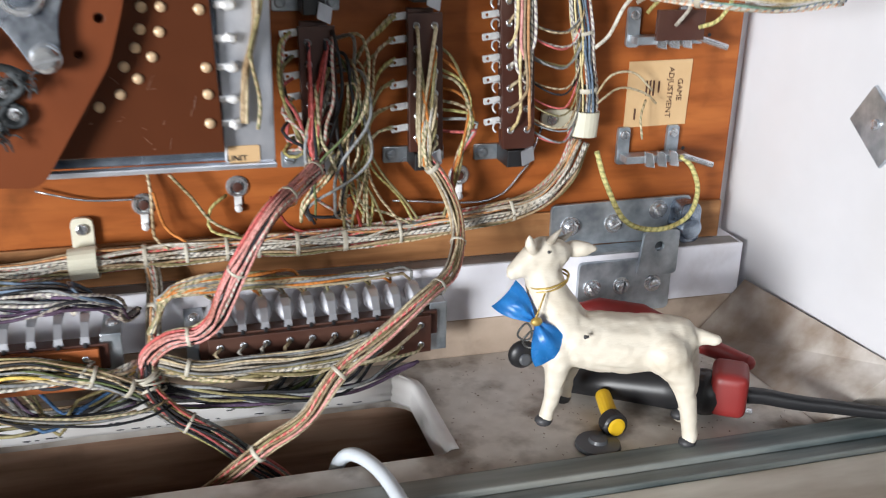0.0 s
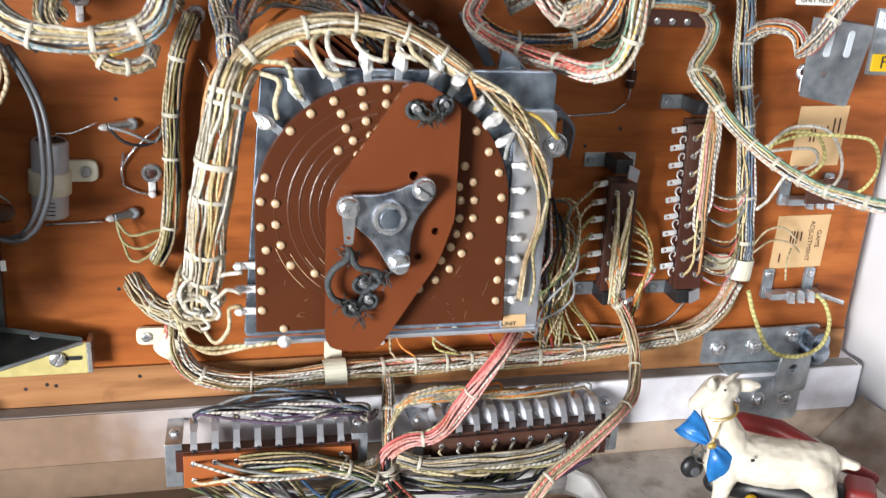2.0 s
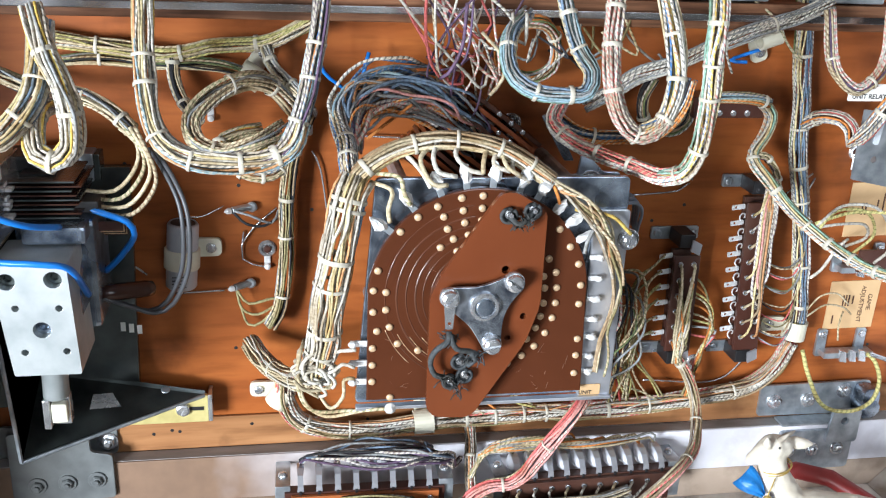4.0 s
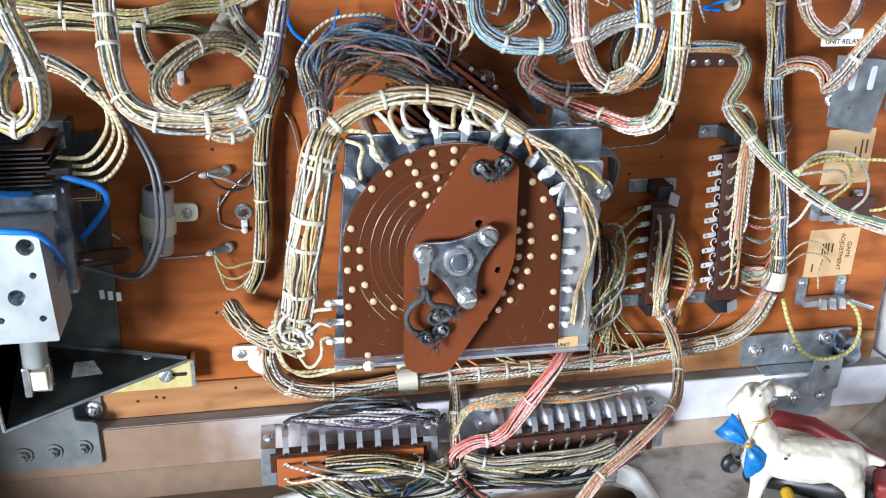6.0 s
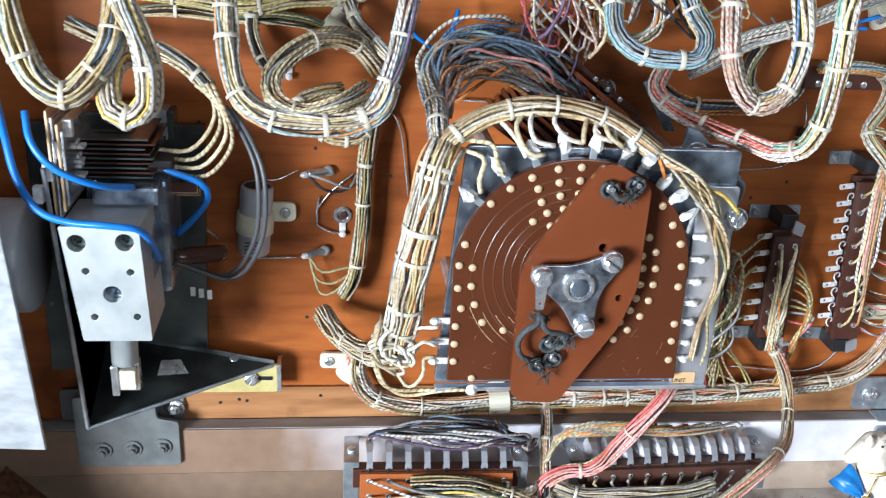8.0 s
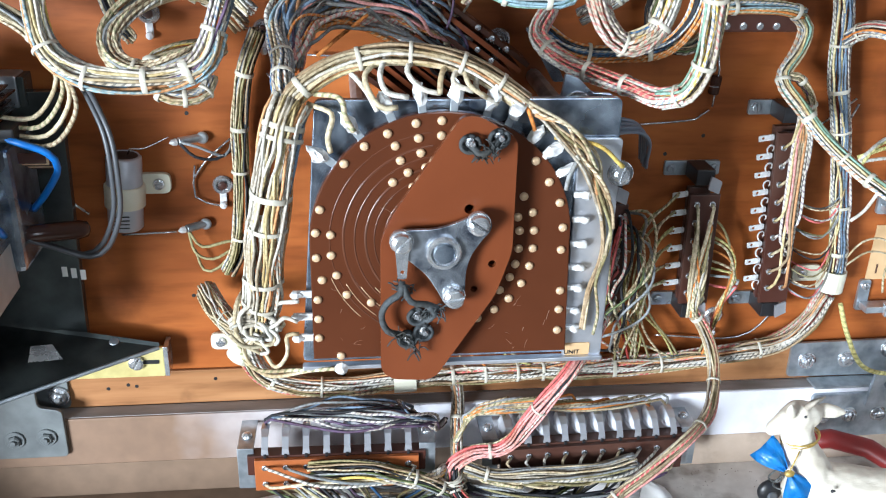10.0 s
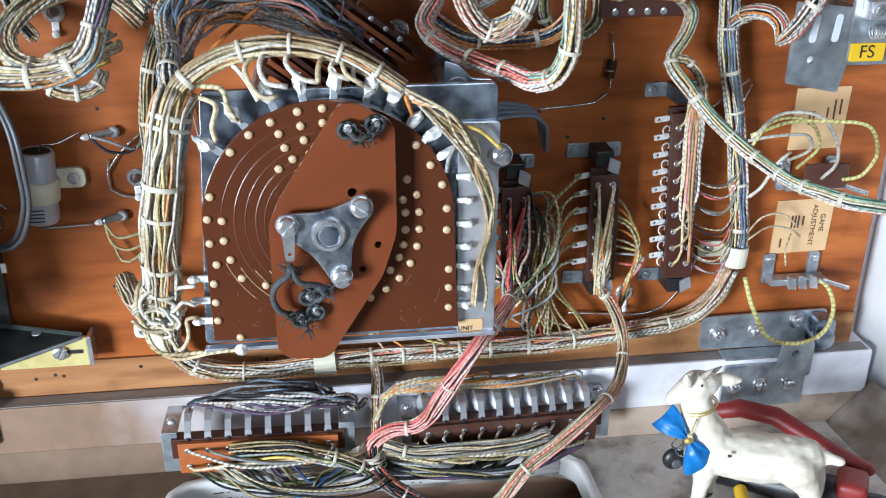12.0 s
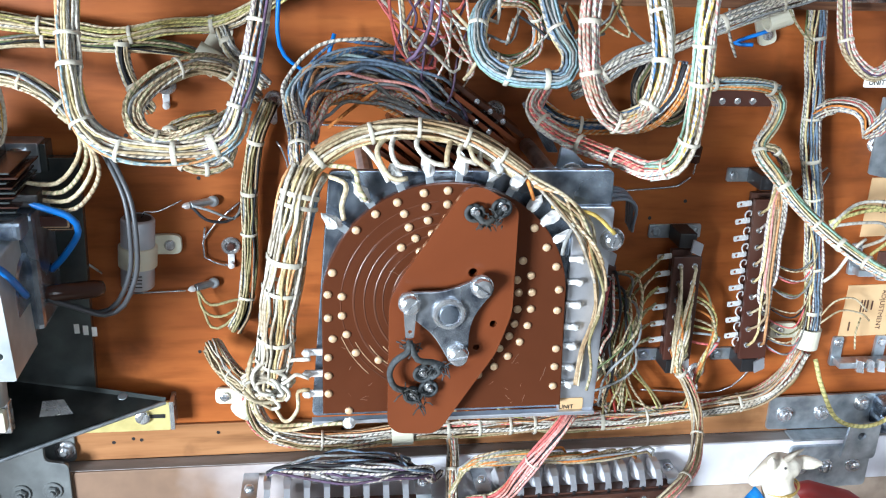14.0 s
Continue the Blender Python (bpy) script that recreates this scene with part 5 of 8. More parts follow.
# ---- capacitor with its clamp ----
def capacitor():
    top = thing("capacitor", "grey can capacitor held by a cream nylon clamp", "capacitor", (-0.149, 0.0, 0.165))
    a, b = Vector((-0.1485, -0.011, 0.1655)), Vector((-0.1455, -0.011, 0.2045))
    d = (b - a).normalized()
    part("can", lathe([(0.0078, 0), (0.0087, 0.001), (0.0087, 0.0375), (0.0076, 0.039), (0.0072, 0.0375), (0.0002, 0.0372)], a, d, 24), CAPGREY, top, "grey printed metal can", True)
    part("seal", lathe([(0.0070, 0), (0.0068, 0.0012), (0.0002, 0.0014)], a + d * 0.0374, d, 20), BLACKPLASTIC, top)
    part("clamp_band", lathe([(0.0090, 0), (0.0100, 0.0004), (0.0100, 0.0112), (0.0090, 0.0116)], a + d * 0.012, d, 24), NYLON, top, "cream nylon band", True)
    part("clamp_tab", slab(rounded([(-0.142, 0.1805), (-0.1255, 0.1805), (-0.1255, 0.1915), (-0.142, 0.1915)], 0.004), -0.0035, -0.0008, 0.0005), NYLON, top)
    part("screw", washer_screw((-0.1315, -0.0036, 0.186), 0.003, 0.002, 0.7), STEEL, top)
    for k in range(4):
        bar = box(-0.0005 - 0.004, 0.0035, -0.0090, -0.0086, -0.00025, 0.00025)
        part("print_bar", moved(bar, Matrix.Translation(a + d * (0.003 + 0.002 * k))), BLACKINK, top)
    wire("lead", [b + Vector((0.002, -0.001, 0.0)), (-0.142, -0.012, 0.2075), (-0.135, -0.011, 0.2075), (-0.1235, -0.007, 0.212)], 0.0004, STEEL, top, "bare lead", step=0.002)
    return top


capacitor()


# ---- sockets, posts and bare wires on the board ----
def socket(x, z, r=0.0048, label="small steel lamp socket riveted to plywood"):
    top = thing("lamp_socket", label, "socket", (x, 0.0, z), "small board fittings")
    part("flange", lathe([(r, 0), (r, 0.0008), (r * 0.85, 0.0016), (r * 0.62, 0.0016), (r * 0.58, 0.0004), (r * 0.3, 0.0004)], (x, 0, z), (0, -1, 0), 20), STEEL, top)
    part("core", lathe([(r * 0.42, 0), (r * 0.42, 0.0022), (r * 0.2, 0.0024)], (x, 0, z), (0, -1, 0), 12), DARKBAKE, top)
    part("tag", box(x - 0.0018, x + 0.0018, -0.0014, -0.0006, z - 0.0115, z - 0.003, 0.0004), SOLDER, top)
    part("solder", lathe([(0.0006, 0), (0.002, 0.0008), (0.0018, 0.0022), (0.0005, 0.003)], (x, -0.0014, z - 0.0105), (0, -1, 0), 9), SOLDER, top)
    return top


for sx, sz, sr in [(-0.1, 0.1837, 0.0052), (0.041, 0.2585, 0.006), (-0.075, 0.264, 0.0048), (-0.1285, 0.2715, 0.0055), (0.176, 0.0975, 0.0055), (0.0655, 0.0985, 0.0055), (0.022, 0.0925, 0.0055), (0.2645, 0.2405, 0.0050)]:
    socket(sx, sz, sr)


def post(points, label="bent steel post screwed to the board"):
    top = thing("terminal_post", label, "post", points[0], "small board fittings")
    a, b = Vector(points[0]), Vector(points[1])
    part("stem", rod(a, b, 0.0021, 10), ZINC, top)
    part("head", lathe([(0.003, 0), (0.0031, 0.0012), (0.0022, 0.002)], a, (0, -1, 0), 14), ZINC, top)
    part("solder", lathe([(0.0005, 0), (0.0019, 0.001), (0.0016, 0.003), (0.0004, 0.0045)], b, b - a, 9), SOLDER, top)
    return top


post([(-0.110, -0.002, 0.163), (-0.119, -0.009, 0.163)])
post([(-0.108, -0.002, 0.210), (-0.119, -0.009, 0.210)])
STAPLES = [
    [(-0.113, -0.002, 0.195), (-0.114, -0.002, 0.178), (-0.101, -0.003, 0.173)], [(-0.114, -0.003, 0.188), (-0.107, -0.003, 0.198), (-0.094, -0.005, 0.210)], [(-0.074, -0.004, 0.243), (-0.069, -0.003, 0.232), (-0.064, -0.002, 0.196)],
    [(-0.054, -0.004, 0.252), (-0.010, -0.004, 0.250)], [(0.116, -0.005, 0.215), (0.148, -0.003, 0.217), (0.155, -0.003, 0.222)], [(0.155, -0.004, 0.255), (0.157, -0.004, 0.244), (0.156, -0.004, 0.224)], [(0.141, -0.003, 0.087), (0.192, -0.003, 0.084), (0.212, -0.004, 0.102)],
    [(-0.180, -0.003, 0.180), (-0.168, -0.003, 0.170)], [(-0.153, -0.003, 0.158), (-0.125, -0.003, 0.159)], [(-0.024, -0.004, 0.103), (-0.003, -0.003, 0.097), (0.021, -0.003, 0.096)],
    [(0.235, -0.005, 0.228), (0.211, -0.008, 0.211)], [(0.237, -0.005, 0.225), (0.227, -0.004, 0.199)], [(0.220, -0.003, 0.125), (0.212, -0.003, 0.101)],
]
for pts in STAPLES:
    wire("bare_wire", pts, 0.0006, STEEL, label="stiff bare tinned wire bridging board fittings", category="wire", step=0.006, group="bare bridging wires")
for pts, kind in (([(-0.119, -0.009, 0.210), (-0.109, -0.012, 0.208), (-0.097, -0.008, 0.202), (-0.093, -0.006, 0.209)], "grey"), ([(-0.119, -0.009, 0.210), (-0.111, -0.012, 0.203), (-0.101, -0.010, 0.201), (-0.094, -0.006, 0.204)], "black"), ([(-0.118, -0.009, 0.162), (-0.115, -0.012, 0.151), (-0.106, -0.012, 0.147), (-0.094, -0.010, 0.153)], "olive"), ([(-0.118, -0.009, 0.162), (-0.111, -0.014, 0.155), (-0.097, -0.012, 0.157), (-0.090, -0.010, 0.154)], "olive"), ([(-0.094, -0.010, 0.153), (-0.104, -0.010, 0.141), (-0.112, -0.008, 0.139), (-0.116, -0.006, 0.150)], "olive"),
                  ([(0.027, -0.010, 0.101), (0.031, -0.010, 0.084), (0.040, -0.014, 0.077)], "orange"), ([(0.035, -0.014, 0.110), (0.044, -0.012, 0.098), (0.052, -0.012, 0.086), (0.064, -0.014, 0.079)], "cream_green"), ([(0.060, -0.005, 0.096), (0.052, -0.010, 0.091), (0.052, -0.012, 0.081), (0.066, -0.014, 0.077)], "yellow_green"), ([(0.025, -0.004, 0.110), (0.026, -0.008, 0.098), (0.026, -0.012, 0.080), (0.032, -0.016, 0.075)], "cream_brown"), ([(0.080, -0.012, 0.096), (0.088, -0.012, 0.081), (0.101, -0.014, 0.076)], "red"), ([(0.109, -0.020, 0.118), (0.123, -0.014, 0.099), (0.113, -0.012, 0.091), (0.118, -0.014, 0.076)], "white_black"), ([(0.115, -0.016, 0.111), (0.124, -0.012, 0.090), (0.138, -0.012, 0.083), (0.150, -0.014, 0.077)], "cream_green"), ([(0.120, -0.016, 0.108), (0.129, -0.012, 0.092), (0.127, -0.014, 0.078)], "yellow_green"), ([(0.113, -0.014, 0.108), (0.120, -0.012, 0.090), (0.123, -0.014, 0.077)], "red")):
    wire("hook_up_wire", pts, 0.0008, WIRES[kind], label="short loose cotton-covered wire between board fittings", category="wire", step=0.003, group="short loose wires")


# ---- game-adjustment plugs and their cards ----
def card(label, corners, lines, bars):
    """A printed card on the board, its lines running downwards."""
    (xa, za), (xb, zb) = corners
    top = thing("printed_card", label, "card", (xa, 0.0, za), "printed cards")
    part("sheet", slab([(xa, za), (xb, za + 0.0006), (xb + 0.0008, zb), (xa + 0.0004, zb - 0.0006)], -0.0008, -0.0001, 0), CARD, top)
    for body, size, x, z in lines:
        text_mesh(body, size, Matrix.Translation((x, -0.001, z)) @ Matrix.Rotation(radians(90), 4, "X") @ Matrix.Rotation(radians(-90), 4, "Z"), INK, top)
    for x, z, ln in bars:
        part("print_bar", box(x - 0.0005, x + 0.0005, -0.00105, -0.00082, z - ln / 2, z + ln / 2), INK, top)
    return top


card("buff card printed game adjustment beside the plug", ((0.2655, 0.1180), (0.3010, 0.1530)), [("GAME", 0.0044, 0.2955, 0.1372), ("ADJUSTMENT", 0.0044, 0.2900, 0.1358)], [(0.2835, 0.139, 0.006), (0.2805, 0.1385, 0.008), (0.2785, 0.1385, 0.008), (0.2765, 0.1385, 0.008), (0.271, 0.125, 0.006)])
card("buff card with faded print behind looping wires", ((0.2665, 0.184), (0.2985, 0.221)), [], [(0.2945, 0.209, 0.009), (0.2910, 0.2075, 0.012), (0.287, 0.206, 0.006), (0.279, 0.203, 0.008), (0.2765, 0.203, 0.008)])


def adjust_plug(x, z, label, board):
    top = thing("adjustment_plug", label, "plug", (x, 0.0, z), "adjustment plugs")
    for dx in (0.0, 0.0285):
        part("foot", slab(rounded([(x + dx - 0.0035, z - 0.009), (x + dx + 0.0035, z - 0.009), (x + dx + 0.0035, z + 0.011), (x + dx - 0.0035, z + 0.011)], 0.002), -0.0024, -0.0004, 0.0003), ZINC, top)
        part("screw", washer_screw((x + dx, -0.0025, z + 0.007), 0.0025, 0.0017, x * 70 + dx * 90), STEEL, top)
    part("bridge", box(x - 0.002, x + 0.034, -0.0115, -0.0025, z - 0.0065, z - 0.0025, 0.0006), ZINC, top)
    if board:
        part("fibre_board", box(x + 0.006, x + 0.032, -0.016, -0.0135, z - 0.004, z + 0.011, 0.0004), DARKBAKE, top)
    for k in range(3):
        part("clip", slab(rounded([(x + 0.008 + 0.007 * k, z - 0.0075), (x + 0.0135 + 0.007 * k, z - 0.0085), (x + 0.0115 + 0.007 * k, z - 0.0005), (x + 0.0075 + 0.007 * k, z + 0.0005)], 0.0008), -0.0142, -0.012, 0.0003), STEEL, top)
    part("pin", rod((x + 0.03, -0.013, z - 0.003), (x + 0.046, -0.016, z - 0.008), 0.0016, 10), STEEL, top)
    return top


adjust_plug(0.2655, 0.1075, "zinc plug holder with small steel clips on plywood", False)
adjust_plug(0.2655, 0.1690, "zinc plug holder with brown fibre board on plywood", True)
for pts, kind, r in (([(0.245, -0.014, 0.110), (0.249, -0.020, 0.094), (0.259, -0.026, 0.075), (0.277, -0.028, 0.070), (0.294, -0.026, 0.075), (0.302, -0.020, 0.087), (0.300, -0.014, 0.099), (0.294, -0.012, 0.104)], "yellow_green", 0.0014),
                     ([(0.233, -0.022, 0.199), (0.244, -0.028, 0.214), (0.264, -0.032, 0.214), (0.278, -0.030, 0.199), (0.283, -0.026, 0.184), (0.279, -0.020, 0.173)], "white", 0.001),
                     ([(0.232, -0.022, 0.201), (0.252, -0.026, 0.209), (0.273, -0.034, 0.211), (0.292, -0.036, 0.208), (0.301, -0.034, 0.192), (0.298, -0.028, 0.177), (0.292, -0.020, 0.172)], "yellow_green", 0.0011),
                     ([(0.231, -0.022, 0.198), (0.248, -0.024, 0.201), (0.263, -0.026, 0.201), (0.267, -0.024, 0.192), (0.258, -0.018, 0.184)], "white", 0.001),
                     ([(0.233, -0.022, 0.194), (0.242, -0.026, 0.210), (0.261, -0.028, 0.210), (0.272, -0.024, 0.194), (0.264, -0.018, 0.179)], "yellow_green", 0.001),
                     ([(0.238, -0.018, 0.163), (0.245, -0.018, 0.169), (0.251, -0.020, 0.183), (0.259, -0.018, 0.189)], "white", 0.001),
                     ([(0.241, -0.016, 0.139), (0.249, -0.016, 0.149), (0.263, -0.012, 0.149), (0.276, -0.008, 0.139)], "cream", 0.0006), ([(0.242, -0.016, 0.135), (0.255, -0.014, 0.142), (0.271, -0.010, 0.138), (0.279, -0.008, 0.132)], "cream", 0.0006), ([(0.272, -0.010, 0.114), (0.269, -0.012, 0.126), (0.273, -0.008, 0.134)], "cream_green", 0.0006)):
    wire("plug_lead", pts, r, WIRES[kind], label="looping cotton-covered lead to the adjustment plug", category="wire", step=0.003, group="adjustment plug leads")

comp = thing("diode", "small dark diode on stiff leads above the strips", "diode", (0.156, -0.004, 0.233))
part("body", rod((0.156, -0.005, 0.241), (0.155, -0.005, 0.231), 0.0028, 12, 0.0006), BROWNTUBE, comp)
part("band", rod((0.155, -0.005, 0.236), (0.155, -0.005, 0.235), 0.0030, 12, 0.0002), STEEL, comp)


# ---- wire harnesses ----
PALE = ["chalk", "white", "butter", "chalk", "peach", "chalk", "sky_white", "white", "cream", "chalk", "white", "chalk", "white_orange", "steel_blue", "cream", "white", "butter", "chalk", "peach"]
EARTH = ["white_black", "cream_brown", "orange_cream", "white_red", "tan", "dusty", "cream", "peach", "tan", "dusty", "pink_cream", "steel_blue", "butter", "white", "orange_cream", "grey", "olive", "sky_white", "white_black", "dusty", "peach", "black", "grey", "cream"]
REDS = ["pink", "rosy", "white_red", "orange_cream", "cream_green", "white_purple", "pink", "butter", "steel_blue", "white_red", "green", "chalk", "pink_cream", "white_black"]
COOL = ["sky_white", "sky", "chalk", "white_blue", "sky", "mint", "white_orange", "steel_blue", "grey", "butter", "white"]
DARK = ["black", "cream", "cream_green", "olive", "tan", "white_black", "cream", "black", "cream_brown", "black", "green", "grey"]
ROSE = ["white_red", "white_red", "white_purple", "rosy", "white_purple", "chalk", "white_red", "pink_cream", "white_purple"]
YELLOWS = ["chalk", "white", "butter", "butter", "grey", "steel_blue", "cream", "sky_white", "yellow", "chalk", "white_black", "white", "peach"]
PLUM = ["white_purple", "purple", "steel_blue", "white_blue", "grey", "orange_cream", "chalk", "purple", "white", "sky_white", "white_black", "sky"]

harness("thick laced harness of white, orange and blue wires by the stepper", [(-0.057, -0.109, 0.258), (-0.060, -0.111, 0.252), (-0.064, -0.114, 0.235), (-0.067, -0.115, 0.221), (-0.071, -0.113, 0.196), (-0.073, -0.109, 0.175), (-0.076, -0.103, 0.159)], 0.0082, PALE, ties=(0.1, 0.13, 0.34, 0.52, 0.75, 0.9), wire_r=0.0009, twist=2.0)
knot = thing("lacing_knot", "fat knot of white wires at the thick harness's foot", "lacing", (-0.077, -0.103, 0.158))
random.seed(5)
for k in range(16):
    c = Vector((-0.0765 + random.uniform(-0.003, 0.003), -0.106, 0.1575 + random.uniform(-0.006, 0.007)))
    rx, rz, ph = random.uniform(0.005, 0.0095), random.uniform(0.003, 0.007), random.uniform(0, 6)
    loop = [c + Vector((rx * math.cos(a + ph) + 0.001 * math.sin(3 * a), -0.0065 * math.sin(a * 0.5 + k) - 0.001, rz * math.sin(a + ph) - 0.3 * rx * math.cos(a + ph))) for a in np.linspace(0, random.uniform(3.5, 6.0), 22)]
    kind = random.choice(("chalk", "white", "cream", "chalk", "butter"))
    part("wire", tube_mesh("wire", loop, random.uniform(0.0007, 0.0010), WIRES[kind], 6), WIRES[kind], knot)
harness("short harness of mixed wires looping down to the board", [(-0.077, -0.100, 0.159), (-0.082, -0.085, 0.142), (-0.092, -0.055, 0.129), (-0.104, -0.028, 0.126), (-0.111, -0.014, 0.131)], 0.0055, ["white_red", "cream", "white", "cream_brown", "orange_cream", "cream", "white_black"], ties=(0.35, 0.7), wire_r=0.0009)
harness("dark laced harness running down the plywood", [(-0.076, -0.014, 0.266), (-0.084, -0.013, 0.245), (-0.088, -0.012, 0.221), (-0.089, -0.012, 0.199), (-0.090, -0.012, 0.174), (-0.093, -0.012, 0.152), (-0.099, -0.012, 0.139)], 0.0042, DARK, ties=(0.2, 0.4, 0.6, 0.85), wire_r=0.0008)
harness("cream laced harness arching over the contact disc", [(-0.061, -0.112, 0.252), (-0.056, -0.112, 0.261), (-0.047, -0.111, 0.268), (-0.035, -0.110, 0.273), (-0.019, -0.110, 0.276), (0.000, -0.112, 0.275), (0.016, -0.114, 0.269), (0.033, -0.117, 0.258)], 0.0044, ["cream", "butter", "chalk", "cream", "olive", "cream", "tan", "peach", "chalk", "mint"], loose=0.5, ties=(0.12, 0.35, 0.55, 0.75, 0.92), wire_r=0.0009)
harness("thinning bundle of orange and cream wires down the disc's side", [(0.030, -0.117, 0.260), (0.043, -0.118, 0.250), (0.055, -0.119, 0.237), (0.063, -0.119, 0.223), (0.068, -0.118, 0.207), (0.069, -0.117, 0.192), (0.065, -0.117, 0.175), (0.064, -0.117, 0.157)], 0.0019, ["tan", "tan", "peach", "cream", "cream_brown", "olive", "dusty"], ties=(0.1, 0.28), wire_r=0.0008, loose=1.7, flare=lambda u: 1.15 - 0.45 * u)
for s, (pts, kind) in enumerate((
        ([(-0.021, -0.110, 0.275), (-0.024, -0.118, 0.270), (-0.021, -0.121, 0.264), (-0.013, -0.121, 0.262)], "white"), ([(-0.024, -0.110, 0.274), (-0.029, -0.118, 0.269), (-0.024, -0.122, 0.259), (-0.017, -0.121, 0.259)], "cream"), ([(-0.011, -0.110, 0.274), (-0.013, -0.118, 0.270), (-0.008, -0.121, 0.265), (-0.001, -0.121, 0.263)], "white"),
        ([(0.002, -0.112, 0.273), (-0.001, -0.119, 0.269), (-0.001, -0.121, 0.263)], "cream"), ([(0.007, -0.113, 0.272), (0.005, -0.120, 0.267), (0.012, -0.121, 0.264)], "white"), ([(0.014, -0.114, 0.269), (0.014, -0.121, 0.264), (0.021, -0.121, 0.259)], "white"), ([(0.009, -0.113, 0.271), (0.011, -0.122, 0.266), (0.017, -0.122, 0.262)], "cream"),
        ([(-0.049, -0.111, 0.261), (-0.039, -0.118, 0.261), (-0.037, -0.121, 0.255), (-0.034, -0.121, 0.249)], "cream_green"), ([(-0.052, -0.111, 0.257), (-0.043, -0.118, 0.255), (-0.045, -0.122, 0.247), (-0.044, -0.121, 0.241)], "cream"), ([(-0.035, -0.111, 0.268), (-0.029, -0.118, 0.263), (-0.025, -0.121, 0.257)], "white"),
        ([(0.032, -0.117, 0.258), (0.034, -0.121, 0.253), (0.036, -0.121, 0.248)], "orange"), ([(0.045, -0.118, 0.244), (0.064, -0.120, 0.241), (0.075, -0.117, 0.232)], "yellow"), ([(0.054, -0.119, 0.236), (0.051, -0.121, 0.230), (0.051, -0.121, 0.224)], "grey"))):
    wire("lug_lead", pts, 0.0011 if s < 10 else 0.0009, WIRES[kind], label="short cotton-covered lead soldered to a rim lug", category="wire", step=0.002, wobble=0.0018, group="leads to the rim lugs")
for pts, kind in (([(-0.076, -0.103, 0.159), (-0.070, -0.112, 0.171), (-0.062, -0.118, 0.176), (-0.059, -0.119, 0.177)], "white"), ([(-0.078, -0.103, 0.155), (-0.070, -0.112, 0.162), (-0.065, -0.118, 0.169), (-0.059, -0.119, 0.168)], "white"), ([(-0.081, -0.095, 0.148), (-0.071, -0.108, 0.141), (-0.064, -0.116, 0.149), (-0.063, -0.119, 0.159), (-0.058, -0.119, 0.160)], "cream"),
                  ([(-0.085, -0.100, 0.159), (-0.086, -0.105, 0.151), (-0.079, -0.108, 0.139), (-0.061, -0.112, 0.138), (-0.043, -0.119, 0.143)], "cream_green"), ([(-0.086, -0.100, 0.165), (-0.084, -0.106, 0.145), (-0.074, -0.108, 0.135), (-0.056, -0.114, 0.138), (-0.042, -0.119, 0.142)], "cream"), ([(-0.077, -0.112, 0.174), (-0.083, -0.114, 0.168), (-0.081, -0.112, 0.157), (-0.073, -0.110, 0.156), (-0.069, -0.112, 0.165)], "white"), ([(-0.082, -0.100, 0.171), (-0.085, -0.110, 0.168), (-0.083, -0.108, 0.152), (-0.076, -0.105, 0.144)], "cream")):
    wire("lug_lead", pts, 0.00095, WIRES[kind], label="short cotton-covered lead soldered to a side lug", category="wire", step=0.002, wobble=0.003, group="leads to the side lugs")

harness("long laced harness running along the board's foot", [(-0.091, -0.016, 0.106), (-0.091, -0.015, 0.092), (-0.085, -0.014, 0.078), (-0.071, -0.014, 0.070), (-0.044, -0.014, 0.067), (-0.012, -0.013, 0.069), (0.025, -0.013, 0.071), (0.062, -0.013, 0.072), (0.099, -0.013, 0.072), (0.138, -0.013, 0.074), (0.177, -0.013, 0.078), (0.210, -0.013, 0.084), (0.228, -0.013, 0.098), (0.236, -0.013, 0.116)], 0.0056, EARTH, ties=(0.1, 0.17, 0.3, 0.37, 0.42, 0.47, 0.52, 0.57, 0.63, 0.7, 0.78, 0.86), wire_r=0.0009, twist=7)
harness("upright laced harness with red and white wires", [(0.239, -0.013, 0.124), (0.237, -0.013, 0.146), (0.232, -0.013, 0.178), (0.226, -0.013, 0.209), (0.218, -0.013, 0.242), (0.214, -0.013, 0.274), (0.210, -0.013, 0.298), (0.207, -0.013, 0.321), (0.203, -0.013, 0.347)], 0.0052, REDS, ties=(0.1, 0.22, 0.4, 0.5, 0.62, 0.8), wire_r=0.0009, twist=4)
harness("short laced branch from the foot harness to the plugs", [(0.023, -0.014, 0.071), (0.024, -0.018, 0.057), (0.023, -0.026, 0.046), (0.022, -0.038, 0.033), (0.024, -0.046, 0.021)], 0.0036, EARTH, ties=(0.4, 0.9), wire_r=0.0009)
harness("bundle of faded red and black wires bending to the plugs", [(0.1, -0.029, 0.114), (0.088, -0.05, 0.111), (0.074, -0.069, 0.106), (0.062, -0.066, 0.085), (0.055, -0.06, 0.068), (0.050, -0.055, 0.055), (0.042, -0.052, 0.047), (0.030, -0.05, 0.045), (0.020, -0.047, 0.036), (0.017, -0.045, 0.025)], 0.0042, ["pink"] * 5 + ["rosy"] * 4 + ["pink_cream"] + ["white_red", "black", "black", "black", "grey", "cream_green", "cream", "white_red"], ties=(0.02, 0.22, 0.5, 0.8), wire_r=0.0009)
